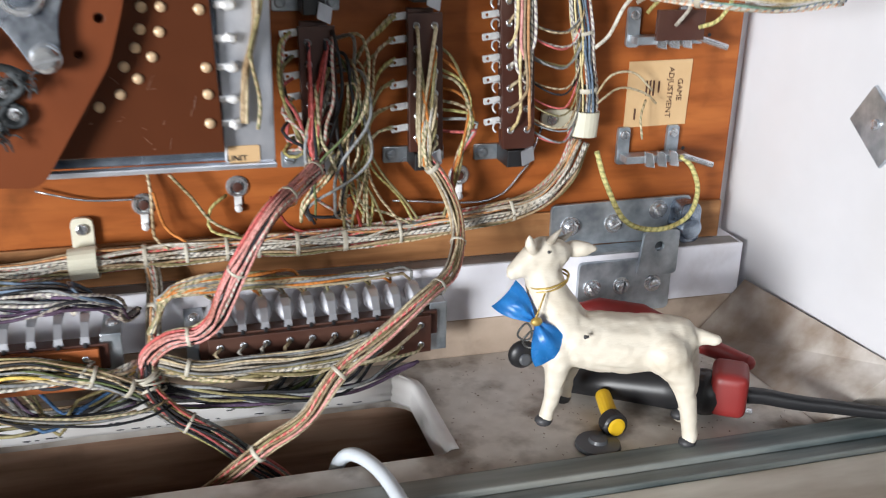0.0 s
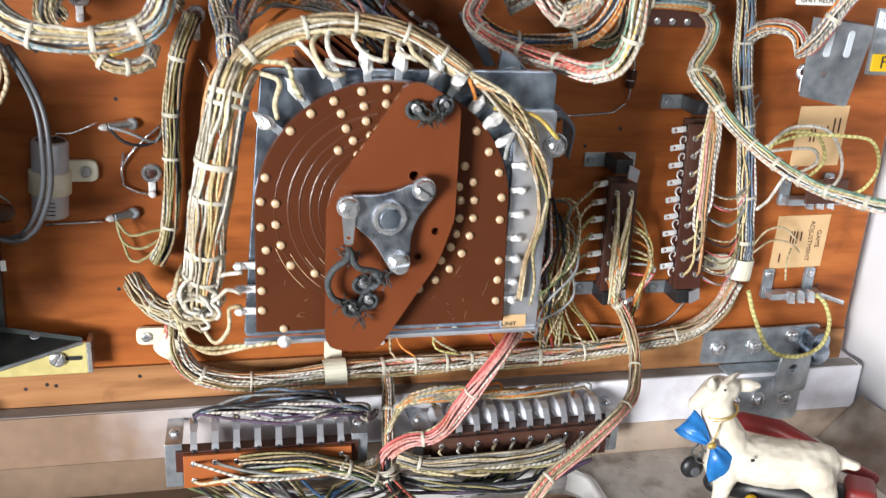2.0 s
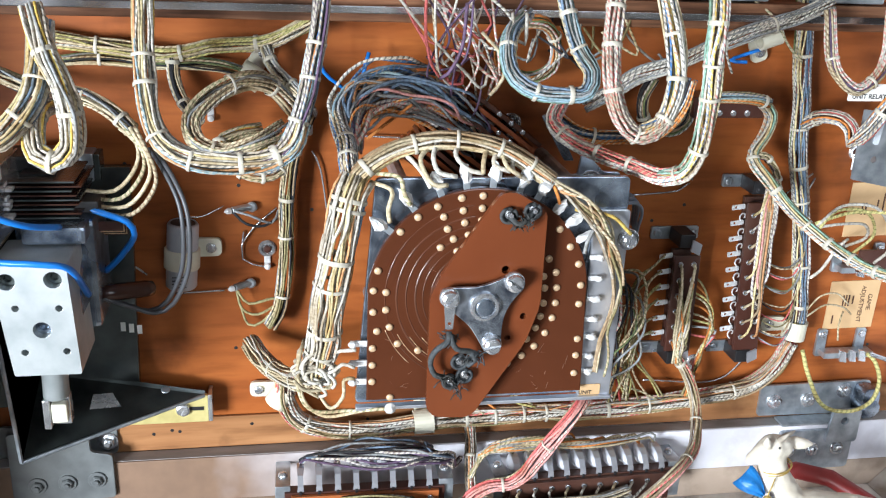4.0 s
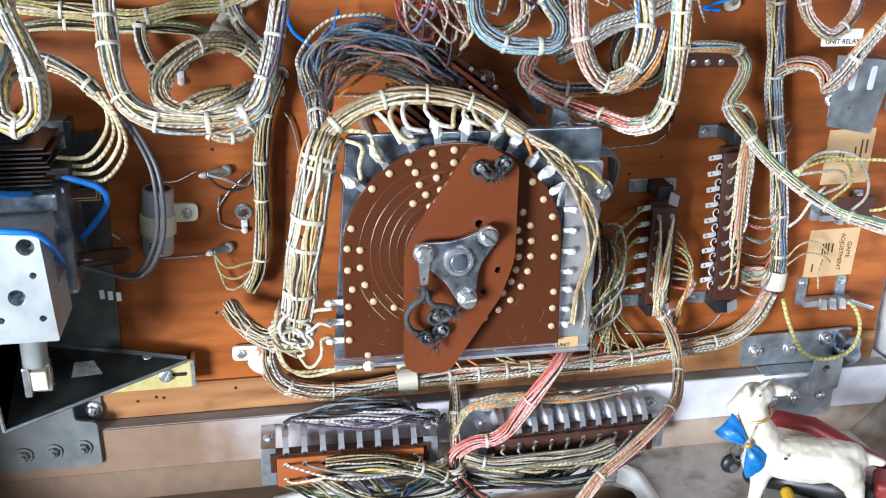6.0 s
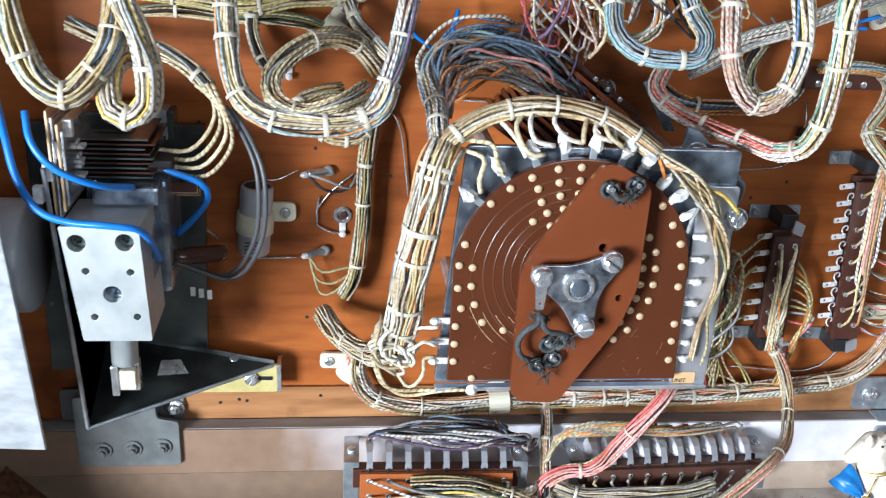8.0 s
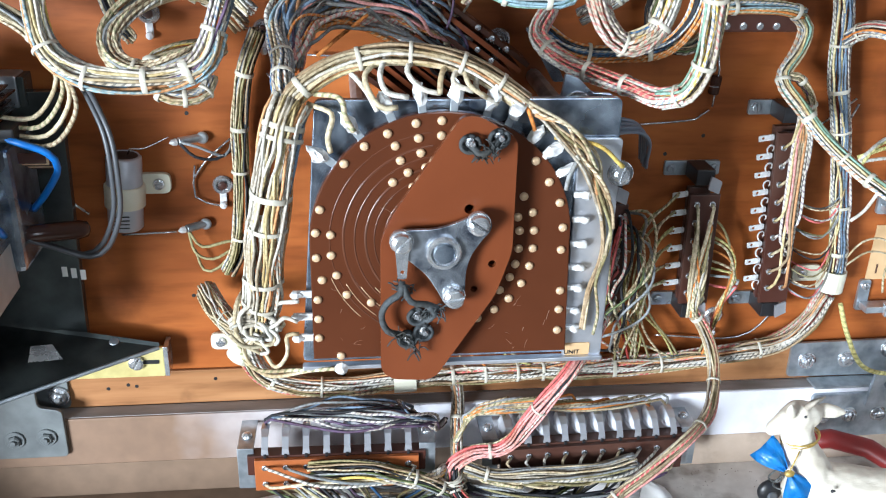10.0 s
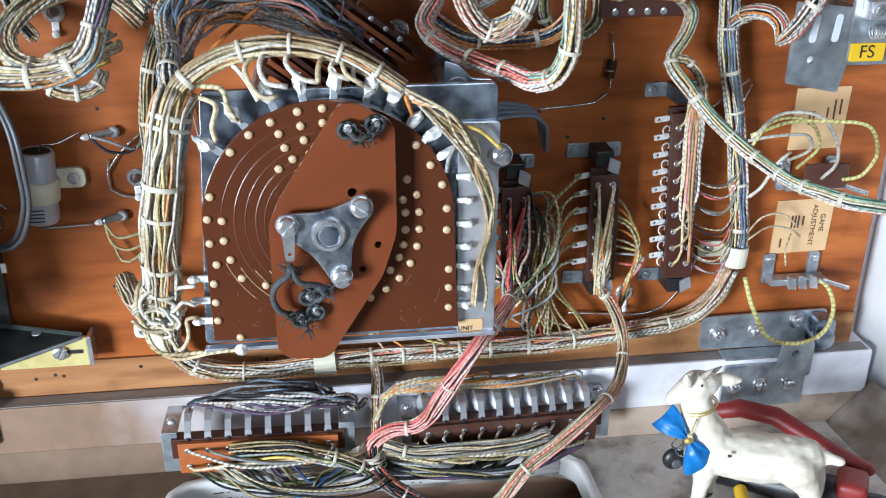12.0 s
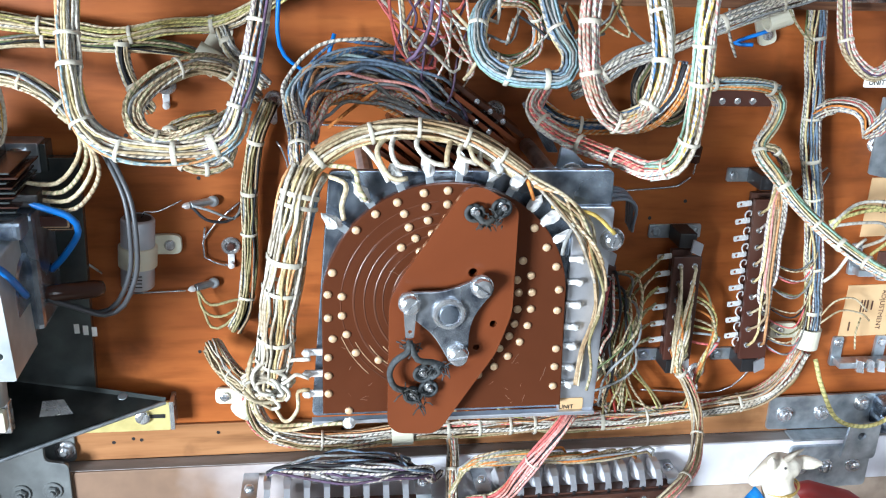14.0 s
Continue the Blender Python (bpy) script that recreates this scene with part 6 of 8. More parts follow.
harness("cream and brown laced bundle hanging into the cable opening", [(0.153, -0.024, 0.113), (0.161, -0.024, 0.102), (0.167, -0.027, 0.087), (0.166, -0.036, 0.075), (0.156, -0.056, 0.067), (0.139, -0.074, 0.064), (0.119, -0.082, 0.052)] + [(0.099, -0.088, 0.040), (0.084, -0.090, 0.021), (0.066, -0.090, 0.009), (0.051, -0.088, -0.004), (0.038, -0.084, -0.016), (0.020, -0.076, -0.039)], 0.0034, ["cream", "tan", "tan", "peach", "dusty", "pink_cream", "cream", "tan", "olive", "rosy"], ties=(0.02, 0.17, 0.32, 0.55, 0.75, 0.9), wire_r=0.0009, flare=lambda u: 1.0 + 0.25 * u)
harness("dark laced bundle dropping through the cable opening", [(0.019, -0.046, 0.033), (0.019, -0.052, 0.022), (0.029, -0.057, 0.011), (0.049, -0.062, -0.002), (0.062, -0.064, -0.015), (0.077, -0.066, -0.029), (0.090, -0.064, -0.055)], 0.0048, ["pink", "black", "white_black", "grey", "pink", "cream_green", "black", "yellow_green"], ties=(0.12, 0.3, 0.52, 0.75), wire_r=0.0009)
harness("dark laced bundle under the orange plug strip", [(-0.060, -0.050, 0.038), (-0.042, -0.053, 0.040), (-0.026, -0.054, 0.040), (-0.011, -0.055, 0.036), (0.004, -0.055, 0.030), (0.017, -0.052, 0.021)], 0.0046, DARK + ["white_black", "purple"], ties=(0.75, 0.95), wire_r=0.0009)
harness("pale laced bundle along the brown plug strip", [(0.025, -0.048, 0.034), (0.041, -0.052, 0.030), (0.061, -0.053, 0.030), (0.084, -0.053, 0.030), (0.105, -0.052, 0.031), (0.121, -0.050, 0.034)], 0.0036, ["dusty", "white", "cream", "grey", "dusty", "olive"], ties=(0.15,), wire_r=0.0009, flare=lambda u: 1.0 + 0.3 * u)
for k in range(7):
    wire("hook_up_wire", [Vector(p) + Vector((0.002 * k, -0.0012 * k, 0.0012 * (k % 3))) for p in [(-0.068, -0.052, 0.030), (-0.051, -0.060, 0.023), (-0.020, -0.064, 0.019), (0.005, -0.060, 0.017), (0.017, -0.052, 0.017)]], 0.0006, WIRES[("grey", "cream", "black", "olive", "grey", "cream_green", "black")[k]], label="thin loose wire sagging under the plugs", category="wire", step=0.004, wobble=0.0012, group="thin sagging wires")
for k in range(26):
    xa, xb = ((random.uniform(0.075, 0.15), 0.024) if k % 2 else (random.uniform(-0.095, -0.03), 0.012))
    ya = random.uniform(-0.034, -0.022)
    pts = [(xa, ya, random.uniform(0.010, 0.020)), (xa * 0.75 + xb * 0.25, ya - 0.008, random.uniform(0.002, 0.009)), (xa * 0.4 + xb * 0.6, ya - 0.014, random.uniform(0.003, 0.010)), (xb, -0.048, random.uniform(0.010, 0.020))]
    wire("hook_up_wire", pts, random.choice((0.0007, 0.0009)), WIRES[random.choice(("black", "black", "grey", "purple", "black", "olive", "tan", "green"))], label="dark wire sagging in the shade under the plugs", category="wire", step=0.004, wobble=0.0022, group="thin sagging wires")
tube_knot = thing("lacing_knot", "waxed cord knot where the plug bundles meet", "lacing", (0.016, -0.05, 0.03))
for k in range(5):
    a = [Vector((0.016 + 0.0062 * math.cos(t) + 0.001 * k, -0.049 + 0.0062 * math.sin(t), 0.031 - 0.0022 * k + 0.002 * math.sin(t + k))) for t in np.linspace(0, math.tau, 16)]
    part("cord", tube_mesh("cord", a, 0.0006, LACING, 5), LACING, tube_knot)

# upper loops, which hang well in front of the board
harness("yellow and blue laced harness hanging in a deep loop", [(-0.148, -0.092, 0.346), (-0.148, -0.100, 0.328), (-0.148, -0.108, 0.308), (-0.146, -0.116, 0.291), (-0.141, -0.122, 0.278), (-0.129, -0.125, 0.271), (-0.112, -0.127, 0.270), (-0.097, -0.127, 0.272), (-0.087, -0.125, 0.277), (-0.083, -0.122, 0.287)], 0.0047, YELLOWS, ties=(0.1, 0.26, 0.36, 0.5, 0.62, 0.75, 0.88), wire_r=0.0009, twist=3)
harness("purple and blue laced harness rising from the loop", [(-0.101, -0.127, 0.271), (-0.091, -0.126, 0.275), (-0.085, -0.123, 0.284), (-0.080, -0.119, 0.298), (-0.077, -0.115, 0.312), (-0.074, -0.110, 0.327), (-0.071, -0.098, 0.349)], 0.0043, PLUM, ties=(0.1, 0.3, 0.48, 0.64), wire_r=0.0009, twist=3)
harness("coiled olive laced harness before the plywood", [(-0.083, -0.024, 0.270), (-0.095, -0.034, 0.285), (-0.109, -0.046, 0.290), (-0.124, -0.056, 0.285), (-0.134, -0.062, 0.274), (-0.131, -0.068, 0.264), (-0.118, -0.072, 0.260), (-0.101, -0.072, 0.265), (-0.089, -0.060, 0.269)], 0.0048, ["olive", "cream_green", "cream", "white_black", "white_purple", "grey", "cream_brown", "cream"], ties=(0.2, 0.4, 0.75), wire_r=0.0009)
harness("cream bundle knotted behind the coil", [(-0.101, -0.030, 0.262), (-0.112, -0.034, 0.261), (-0.122, -0.040, 0.257), (-0.114, -0.044, 0.253), (-0.097, -0.040, 0.258)], 0.0036, ["cream", "cream_green", "yellow", "white"], ties=(0.5,), wire_r=0.0008)
harness("thin white and blue bundle tucked under the loop", [(-0.113, -0.090, 0.263), (-0.109, -0.095, 0.257), (-0.100, -0.095, 0.255), (-0.092, -0.092, 0.257), (-0.090, -0.088, 0.262)], 0.0032, ["white", "white_blue", "cream", "cream_green"], ties=(0.3, 0.6, 0.9), wire_r=0.0008)
harness("laced harness along the board's upper part", [(-0.216, -0.010, 0.305), (-0.191, -0.010, 0.302), (-0.173, -0.010, 0.300), (-0.146, -0.010, 0.297), (-0.123, -0.010, 0.302), (-0.099, -0.012, 0.304), (-0.082, -0.018, 0.312), (-0.063, -0.026, 0.325)], 0.0042, ["cream", "cream_brown", "white_black", "cream", "yellow_green", "white_black", "cream_green"], ties=(0.2, 0.48, 0.72), wire_r=0.0009)
harness("branch of cream and black wires from the upper harness", [(-0.146, -0.010, 0.297), (-0.146, -0.012, 0.285), (-0.141, -0.018, 0.273), (-0.132, -0.028, 0.265)], 0.0034, ["cream", "white_black", "black", "cream"], ties=(0.1, 0.6), wire_r=0.0008)
harness("lower branch of the upper harness on the plywood", [(-0.219, -0.008, 0.290), (-0.187, -0.008, 0.294), (-0.161, -0.008, 0.292), (-0.135, -0.008, 0.292), (-0.113, -0.010, 0.289), (-0.097, -0.014, 0.281)], 0.0036, DARK, ties=(0.3, 0.6), wire_r=0.0008)
harness("white and black branch curving down to the coil", [(-0.098, -0.014, 0.302), (-0.094, -0.020, 0.293), (-0.085, -0.028, 0.285), (-0.077, -0.036, 0.279)], 0.0034, ["white", "white_black", "cream", "grey"], ties=(0.2, 0.7), wire_r=0.0008)
harness("yellow laced harness looping by the motor", [(-0.240, -0.095, 0.335), (-0.234, -0.102, 0.317), (-0.230, -0.108, 0.299), (-0.223, -0.111, 0.283), (-0.212, -0.112, 0.276), (-0.203, -0.110, 0.282), (-0.195, -0.106, 0.293), (-0.192, -0.100, 0.305), (-0.191, -0.092, 0.324)], 0.0056, YELLOWS + ["white_black"], ties=(0.2, 0.4, 0.55, 0.7, 0.82), wire_r=0.001, twist=3)
harness("white laced harness in a tight loop by the motor", [(-0.193, -0.100, 0.331), (-0.188, -0.106, 0.313), (-0.182, -0.110, 0.301), (-0.179, -0.112, 0.288), (-0.180, -0.112, 0.273), (-0.188, -0.112, 0.267), (-0.194, -0.110, 0.270), (-0.196, -0.104, 0.279), (-0.195, -0.094, 0.286), (-0.190, -0.076, 0.286)], 0.0050, ["white", "cream", "white_black", "white", "yellow", "grey"], ties=(0.2, 0.4, 0.6, 0.8), wire_r=0.001, twist=3)
harness("fan of cream wires leaving a laced bundle", [(-0.232, -0.020, 0.288), (-0.210, -0.028, 0.281), (-0.191, -0.034, 0.280), (-0.175, -0.040, 0.274), (-0.164, -0.046, 0.265)], 0.0042, DARK + ["cream"], ties=(0.3, 0.6, 0.9), wire_r=0.0009)
for k in range(4):
    wire("hook_up_wire", [Vector(p) + Vector((0.0028 * k - 0.004, -0.002 * k, 0.006 - 0.0036 * k if p[2] < 0.26 else 0.0008 * k)) for p in [(-0.166, -0.046, 0.266), (-0.158, -0.048, 0.253), (-0.159, -0.048, 0.241), (-0.171, -0.044, 0.227), (-0.190, -0.038, 0.226)]], 0.0011, WIRES[("cream", "cream_green", "cream", "cream_brown", "cream")[k]], label="cream cotton-covered wire curving to the motor unit", category="wire", step=0.004, group="wires to the motor unit")

harness("pale blue laced harness looping over the board", [(0.040, -0.078, 0.351), (0.043, -0.088, 0.331), (0.047, -0.096, 0.316), (0.053, -0.101, 0.306), (0.050, -0.104, 0.297), (0.038, -0.104, 0.296), (0.026, -0.103, 0.297), (0.017, -0.100, 0.302), (0.014, -0.094, 0.310), (0.017, -0.084, 0.321), (0.028, -0.070, 0.329)], 0.0040, COOL, ties=(0.2, 0.32, 0.5, 0.62, 0.8), wire_r=0.0009, twist=3)
harness("rose and white laced harness hanging in a loop", [(0.058, -0.110, 0.353), (0.055, -0.118, 0.334), (0.053, -0.124, 0.318), (0.054, -0.128, 0.303), (0.058, -0.131, 0.291), (0.065, -0.132, 0.284), (0.073, -0.132, 0.285), (0.079, -0.132, 0.292)], 0.0042, ROSE, ties=(0.2, 0.4, 0.6, 0.85), wire_r=0.0009, twist=3)
harness("white and blue laced harness rising from the loop", [(0.066, -0.132, 0.284), (0.076, -0.132, 0.288), (0.081, -0.131, 0.298), (0.083, -0.128, 0.312), (0.081, -0.124, 0.327), (0.079, -0.116, 0.341), (0.077, -0.108, 0.356)], 0.0042, ["white", "cream", "sky_white", "white_orange", "blue_white", "yellow_white", "white", "white_black"], ties=(0.15, 0.4, 0.65), wire_r=0.0009, twist=3)
harness("rose laced harness crossing to the far loop", [(0.055, -0.052, 0.283), (0.048, -0.062, 0.273), (0.057, -0.074, 0.265), (0.069, -0.084, 0.261), (0.081, -0.098, 0.259), (0.089, -0.112, 0.258), (0.095, -0.120, 0.262)], 0.0042, ROSE + ["white"], ties=(0.3, 0.5, 0.72), wire_r=0.0009, twist=3)
harness("pastel laced harness rising steeply to the top", [(0.089, -0.112, 0.258), (0.096, -0.121, 0.263), (0.100, -0.124, 0.274), (0.100, -0.127, 0.288), (0.099, -0.130, 0.304), (0.098, -0.131, 0.319), (0.098, -0.130, 0.337), (0.098, -0.124, 0.355)], 0.0044, ["white", "sky_white", "mint", "white_red", "cream", "white_purple", "white", "yellow_white", "cream_green", "white_blue"], ties=(0.1, 0.25, 0.45, 0.62, 0.8), wire_r=0.0009, twist=3)
harness("grey and white harness slanting across the board", [(0.074, -0.030, 0.275), (0.087, -0.034, 0.283), (0.099, -0.038, 0.293), (0.117, -0.042, 0.300), (0.135, -0.042, 0.308), (0.159, -0.040, 0.317), (0.186, -0.036, 0.325), (0.210, -0.032, 0.334)], 0.0044, ["white", "white_black", "grey", "white_black", "white_purple", "cream", "white"], ties=(0.15, 0.35, 0.55, 0.75), wire_r=0.0009, twist=3)
harness("blue and orange wires curving behind the loops", [(0.053, -0.040, 0.273), (0.069, -0.042, 0.263), (0.089, -0.044, 0.261), (0.111, -0.046, 0.264), (0.122, -0.048, 0.277), (0.125, -0.050, 0.294)], 0.0040, ["blue_white", "sky_white", "orange_cream", "white_blue", "cream", "black"], ties=(0.3, 0.6), wire_r=0.0009)
harness("dark ring of wires tucked behind the loops", [(0.117, -0.020, 0.289), (0.113, -0.018, 0.277), (0.117, -0.016, 0.263), (0.133, -0.014, 0.257), (0.143, -0.014, 0.264), (0.143, -0.016, 0.277)], 0.0036, DARK + ["yellow_green"], ties=(0.4,), wire_r=0.0008)
harness("ring of brown and green wires at the top", [(0.022, -0.040, 0.310), (0.027, -0.034, 0.296), (0.041, -0.030, 0.290), (0.054, -0.030, 0.296), (0.054, -0.034, 0.310), (0.045, -0.040, 0.320), (0.031, -0.044, 0.321)], 0.0036, ["orange", "cream_green", "grey", "white_red", "green", "cream_brown"], ties=(0.3, 0.7), wire_r=0.0009)
harness("flat bundle of green and cream wires on a terminal block", [(0.145, -0.030, 0.280), (0.158, -0.028, 0.280), (0.175, -0.026, 0.279), (0.187, -0.024, 0.276)], 0.0036, ["sky", "cream_green", "orange", "cream", "white_blue"], ties=(0.1, 0.9), wire_r=0.0009)
harness("laced harness crossing the strips to the side wall", [(0.184, -0.022, 0.276), (0.190, -0.024, 0.269), (0.187, -0.026, 0.258), (0.180, -0.029, 0.248), (0.180, -0.033, 0.242), (0.186, -0.040, 0.234), (0.196, -0.048, 0.221), (0.207, -0.058, 0.210), (0.216, -0.070, 0.203), (0.225, -0.086, 0.198), (0.234, -0.102, 0.197), (0.246, -0.114, 0.196), (0.269, -0.120, 0.195), (0.293, -0.122, 0.198)], 0.0036, ["cream", "chalk", "white_blue", "peach", "cream_green", "white_orange", "butter", "mint", "chalk", "cream"], ties=(0.18, 0.3, 0.42, 0.5, 0.58, 0.66, 0.75), wire_r=0.0009, twist=4)
harness("pink and white laced harness bending to the side", [(0.217, -0.016, 0.262), (0.220, -0.028, 0.269), (0.227, -0.038, 0.269), (0.230, -0.044, 0.264), (0.229, -0.048, 0.259), (0.234, -0.052, 0.266), (0.240, -0.057, 0.281), (0.247, -0.061, 0.294), (0.259, -0.066, 0.316)], 0.0042, ["pink", "white_black", "orange", "white_red", "white_blue", "white"], ties=(0.1, 0.55, 0.75), wire_r=0.0009, twist=4)
harness("cream loop of wires beside a paper label", [(0.199, -0.050, 0.332), (0.202, -0.056, 0.307), (0.207, -0.060, 0.297), (0.218, -0.060, 0.291), (0.229, -0.058, 0.298), (0.235, -0.054, 0.309), (0.237, -0.048, 0.332)], 0.0034, ["cream", "white_red", "white", "cream_brown", "purple"], ties=(0.3, 0.6), wire_r=0.0009)
harness("thin cream and green bundle down to the terminal strip", [(0.178, -0.030, 0.246), (0.187, -0.030, 0.246), (0.197, -0.028, 0.235), (0.202, -0.026, 0.219)], 0.0024, ["cream_green", "cream", "purple", "white"], ties=(0.3, 0.7), wire_r=0.0008)

# tangle of loose blue and brown wires above the disc
tangle = thing("loose_wires", "tangle of loose blue, orange and purple wires above the disc", "wires", (-0.04, -0.04, 0.27))
outer = [(-0.060, -0.088, 0.269), (-0.064, -0.072, 0.280), (-0.056, -0.054, 0.293), (-0.032, -0.044, 0.299), (-0.006, -0.034, 0.289), (0.017, -0.020, 0.265)]
inner = [(-0.057, -0.090, 0.268), (-0.052, -0.078, 0.276), (-0.042, -0.060, 0.278), (-0.027, -0.048, 0.274), (-0.011, -0.036, 0.267), (0.008, -0.024, 0.258)]
for k in range(84):
    u = random.random() ** 0.8
    jit = Vector((random.uniform(-0.006, 0.006), random.uniform(-0.012, 0.012), random.uniform(-0.007, 0.007)))
    pts = [Vector(p).lerp(Vector(q), u) + jit * (0.35 + 0.2 * i) + Vector((random.uniform(-0.002, 0.002), random.uniform(-0.003, 0.003), random.uniform(-0.002, 0.002))) for i, (p, q) in enumerate(zip(outer, inner))]
    low = ["orange", "purple", "white_red", "tan", "grey", "rosy", "orange_cream", "grey", "steel_blue", "white_purple"] if u > 0.5 else ["steel_blue", "purple", "sky", "grey", "peach", "blue_white", "white_purple", "white_black", "steel_blue", "tan", "grey"]
    kind = random.choice(low)
    wire("loose_wire", pts, random.choice((0.0006, 0.0008, 0.0009)), WIRES[kind], tangle, step=0.004, wobble=0.0045)
    tip = pts[-1] + Vector((random.uniform(-0.01, 0.006), random.uniform(-0.012, 0.0), random.uniform(-0.004, 0.012)))
    if k % 2:
        wire("loose_wire", [pts[-2].lerp(pts[-1], 0.6), tip, tip + Vector((random.uniform(0.002, 0.008), 0.006, random.uniform(-0.01, -0.002)))], 0.0007, WIRES[random.choice(("black", "purple", "black", "cream_brown"))], tangle, step=0.003, wobble=0.002)
wire("loose_wire", [(-0.048, -0.060, 0.264), (-0.038, -0.062, 0.273), (-0.026, -0.062, 0.282)], 0.0009, WIRES["orange"], tangle)
harness("knotted foot of the loose wires beside the arch", [(-0.063, -0.060, 0.284), (-0.064, -0.078, 0.278), (-0.061, -0.095, 0.270), (-0.061, -0.106, 0.264), (-0.060, -0.110, 0.256)], 0.0044, ["blue_white", "white_black", "grey", "white_purple", "cream", "cream_brown", "white_blue"], ties=(0.6, 0.8), wire_r=0.0008)
twisted = thing("twisted_leads", "twisted cream and pink leads dangling from the top rail", "wires", (0.02, -0.05, 0.33))
heads = [(-0.033, -0.060, 0.336), (-0.019, -0.064, 0.337), (-0.004, -0.066, 0.337), (0.019, -0.062, 0.340), (0.033, -0.058, 0.338)]
for k in range(26):
    a = Vector(random.choice(heads)) + Vector((random.uniform(-0.02, 0.02), random.uniform(-0.01, 0.02), 0))
    c = Vector(random.choice([(-0.010, -0.040, 0.296), (0.001, -0.036, 0.285), (0.010, -0.032, 0.276), (0.018, -0.050, 0.293), (-0.016, -0.042, 0.291), (0.009, -0.054, 0.307)])) + Vector((random.uniform(-0.01, 0.01), random.uniform(-0.008, 0.008), random.uniform(-0.008, 0.008)))
    b = a.lerp(c, 0.55) + Vector((random.uniform(-0.014, 0.014), random.uniform(-0.012, 0.004), random.uniform(-0.012, 0.004)))
    wire("loose_wire", [a, b, c, c + Vector((random.uniform(-0.01, 0.01), 0.006, random.uniform(-0.004, 0.012)))], random.choice((0.0006, 0.0008)), WIRES[random.choice(["cream", "cream_brown", "white_red", "white_black", "pink", "white", "cream_green", "purple"])], twisted, step=0.004, wobble=0.002)
for pts, kind in (([(-0.002, -0.070, 0.333), (-0.004, -0.072, 0.312), (-0.010, -0.070, 0.299), (-0.013, -0.066, 0.296)], "purple"), ([(0.018, -0.080, 0.330), (0.019, -0.084, 0.318), (0.024, -0.084, 0.316), (0.025, -0.080, 0.330)], "white"), ([(0.008, -0.060, 0.318), (0.019, -0.062, 0.306), (0.020, -0.060, 0.295), (0.015, -0.056, 0.286)], "cream")):
    wire("loose_wire", pts, 0.0009, WIRES[kind], twisted)
for pts in ([(-0.070, -0.030, 0.320), (-0.071, -0.028, 0.302), (-0.068, -0.026, 0.291), (-0.057, -0.024, 0.282)], [(-0.044, -0.020, 0.301), (-0.047, -0.022, 0.290), (-0.046, -0.024, 0.282)], [(0.174, -0.016, 0.298), (0.166, -0.010, 0.298), (0.182, -0.014, 0.305)]):
    wire("blue_wire", pts, 0.0011, BLUEPVC, label="blue plastic wire behind the laced harnesses", category="wire", group="blue plastic wires")

for k in range(7):
    side = [Vector(p) + Vector((random.uniform(-0.003, 0.003), random.uniform(-0.003, 0.0), random.uniform(-0.003, 0.003))) for p in [(0.033, -0.117, 0.257), (0.047, -0.119, 0.249), (0.059, -0.120, 0.236), (0.065, -0.120, 0.222), (0.069, -0.120, 0.208), (0.070, -0.120, 0.193), (0.067, -0.120, 0.178), (0.066, -0.119, 0.155)]]
    wire("loose_wire", side[:4 + k % 5], 0.0007, WIRES[("cream_brown", "tan", "cream", "olive", "cream_green", "peach", "dusty")[k]], label="loose cotton-covered wire along the disc's lugs", category="wire", step=0.003, wobble=0.004, group="loose wires by the lugs")
for k in range(4):
    wire("slate_lead", [Vector(p) + Vector((0.0012 * k, -0.001 * k, -0.0016 * k)) for p in [(0.052, -0.100, 0.243), (0.060, -0.092, 0.242), (0.072, -0.080, 0.239), (0.088, -0.060, 0.234), (0.101, -0.044, 0.228), (0.110, -0.030, 0.219), (0.117, -0.012, 0.199)]], 0.0011, SLATEPVC, label="slate grey lead bending down behind the stepper", category="wire", step=0.003, wobble=0.0012, group="slate grey leads")
for k in range(14):
    a = Vector(random.choice([(0.042, -0.020, 0.329), (0.064, -0.024, 0.330), (0.088, -0.022, 0.331), (0.164, -0.024, 0.333)])) + Vector((random.uniform(-0.01, 0.01), 0, 0))
    b = a + Vector((random.uniform(-0.03, 0.03), random.uniform(-0.02, 0.005), random.uniform(-0.04, -0.02)))
    wire("loose_wire", [a, a.lerp(b, 0.5) + Vector((random.uniform(-0.012, 0.012), -0.004, 0)), b, b + Vector((random.uniform(-0.02, 0.02), 0.004, random.uniform(0.0, 0.015)))], 0.0007, WIRES[random.choice(("cream_green", "cream_brown", "olive", "grey", "white_black", "black"))], label="loose cotton-covered wire hanging among the loops", category="wire", step=0.004, wobble=0.003, group="loose wires among the loops")

# terminal block and switch stack behind the tangle
stack = thing("switch_stack", "stack of brown switch blades behind the loose wires", "switch", (0.03, -0.01, 0.235))
for k in range(13):
    m = Matrix.Translation((0.0320 - 0.0034 * k, -0.022, 0.2665 - 0.0026 * k)) @ Matrix.Rotation(radians(128 + random.uniform(-2, 2)), 4, "Y")
    deep = 0.016 if k % 2 else 0.012
    part("blade", moved(box(-0.0012, 0.0012, -deep, deep, -0.024, 0.022 + random.uniform(-0.002, 0.003), 0.0003), m), ARMPLATE if k % 3 else BROWNTUBE, stack)
    if k in (0, 2):
        for q in range(3):
            part("rivet", moved(lathe([(0.0015, 0), (0.0014, 0.0006), (0.0005, 0.0009)], (0, -deep - 0.0002, 0.009 - 0.0085 * q), (0, -1, 0), 10), m), STEEL, stack)
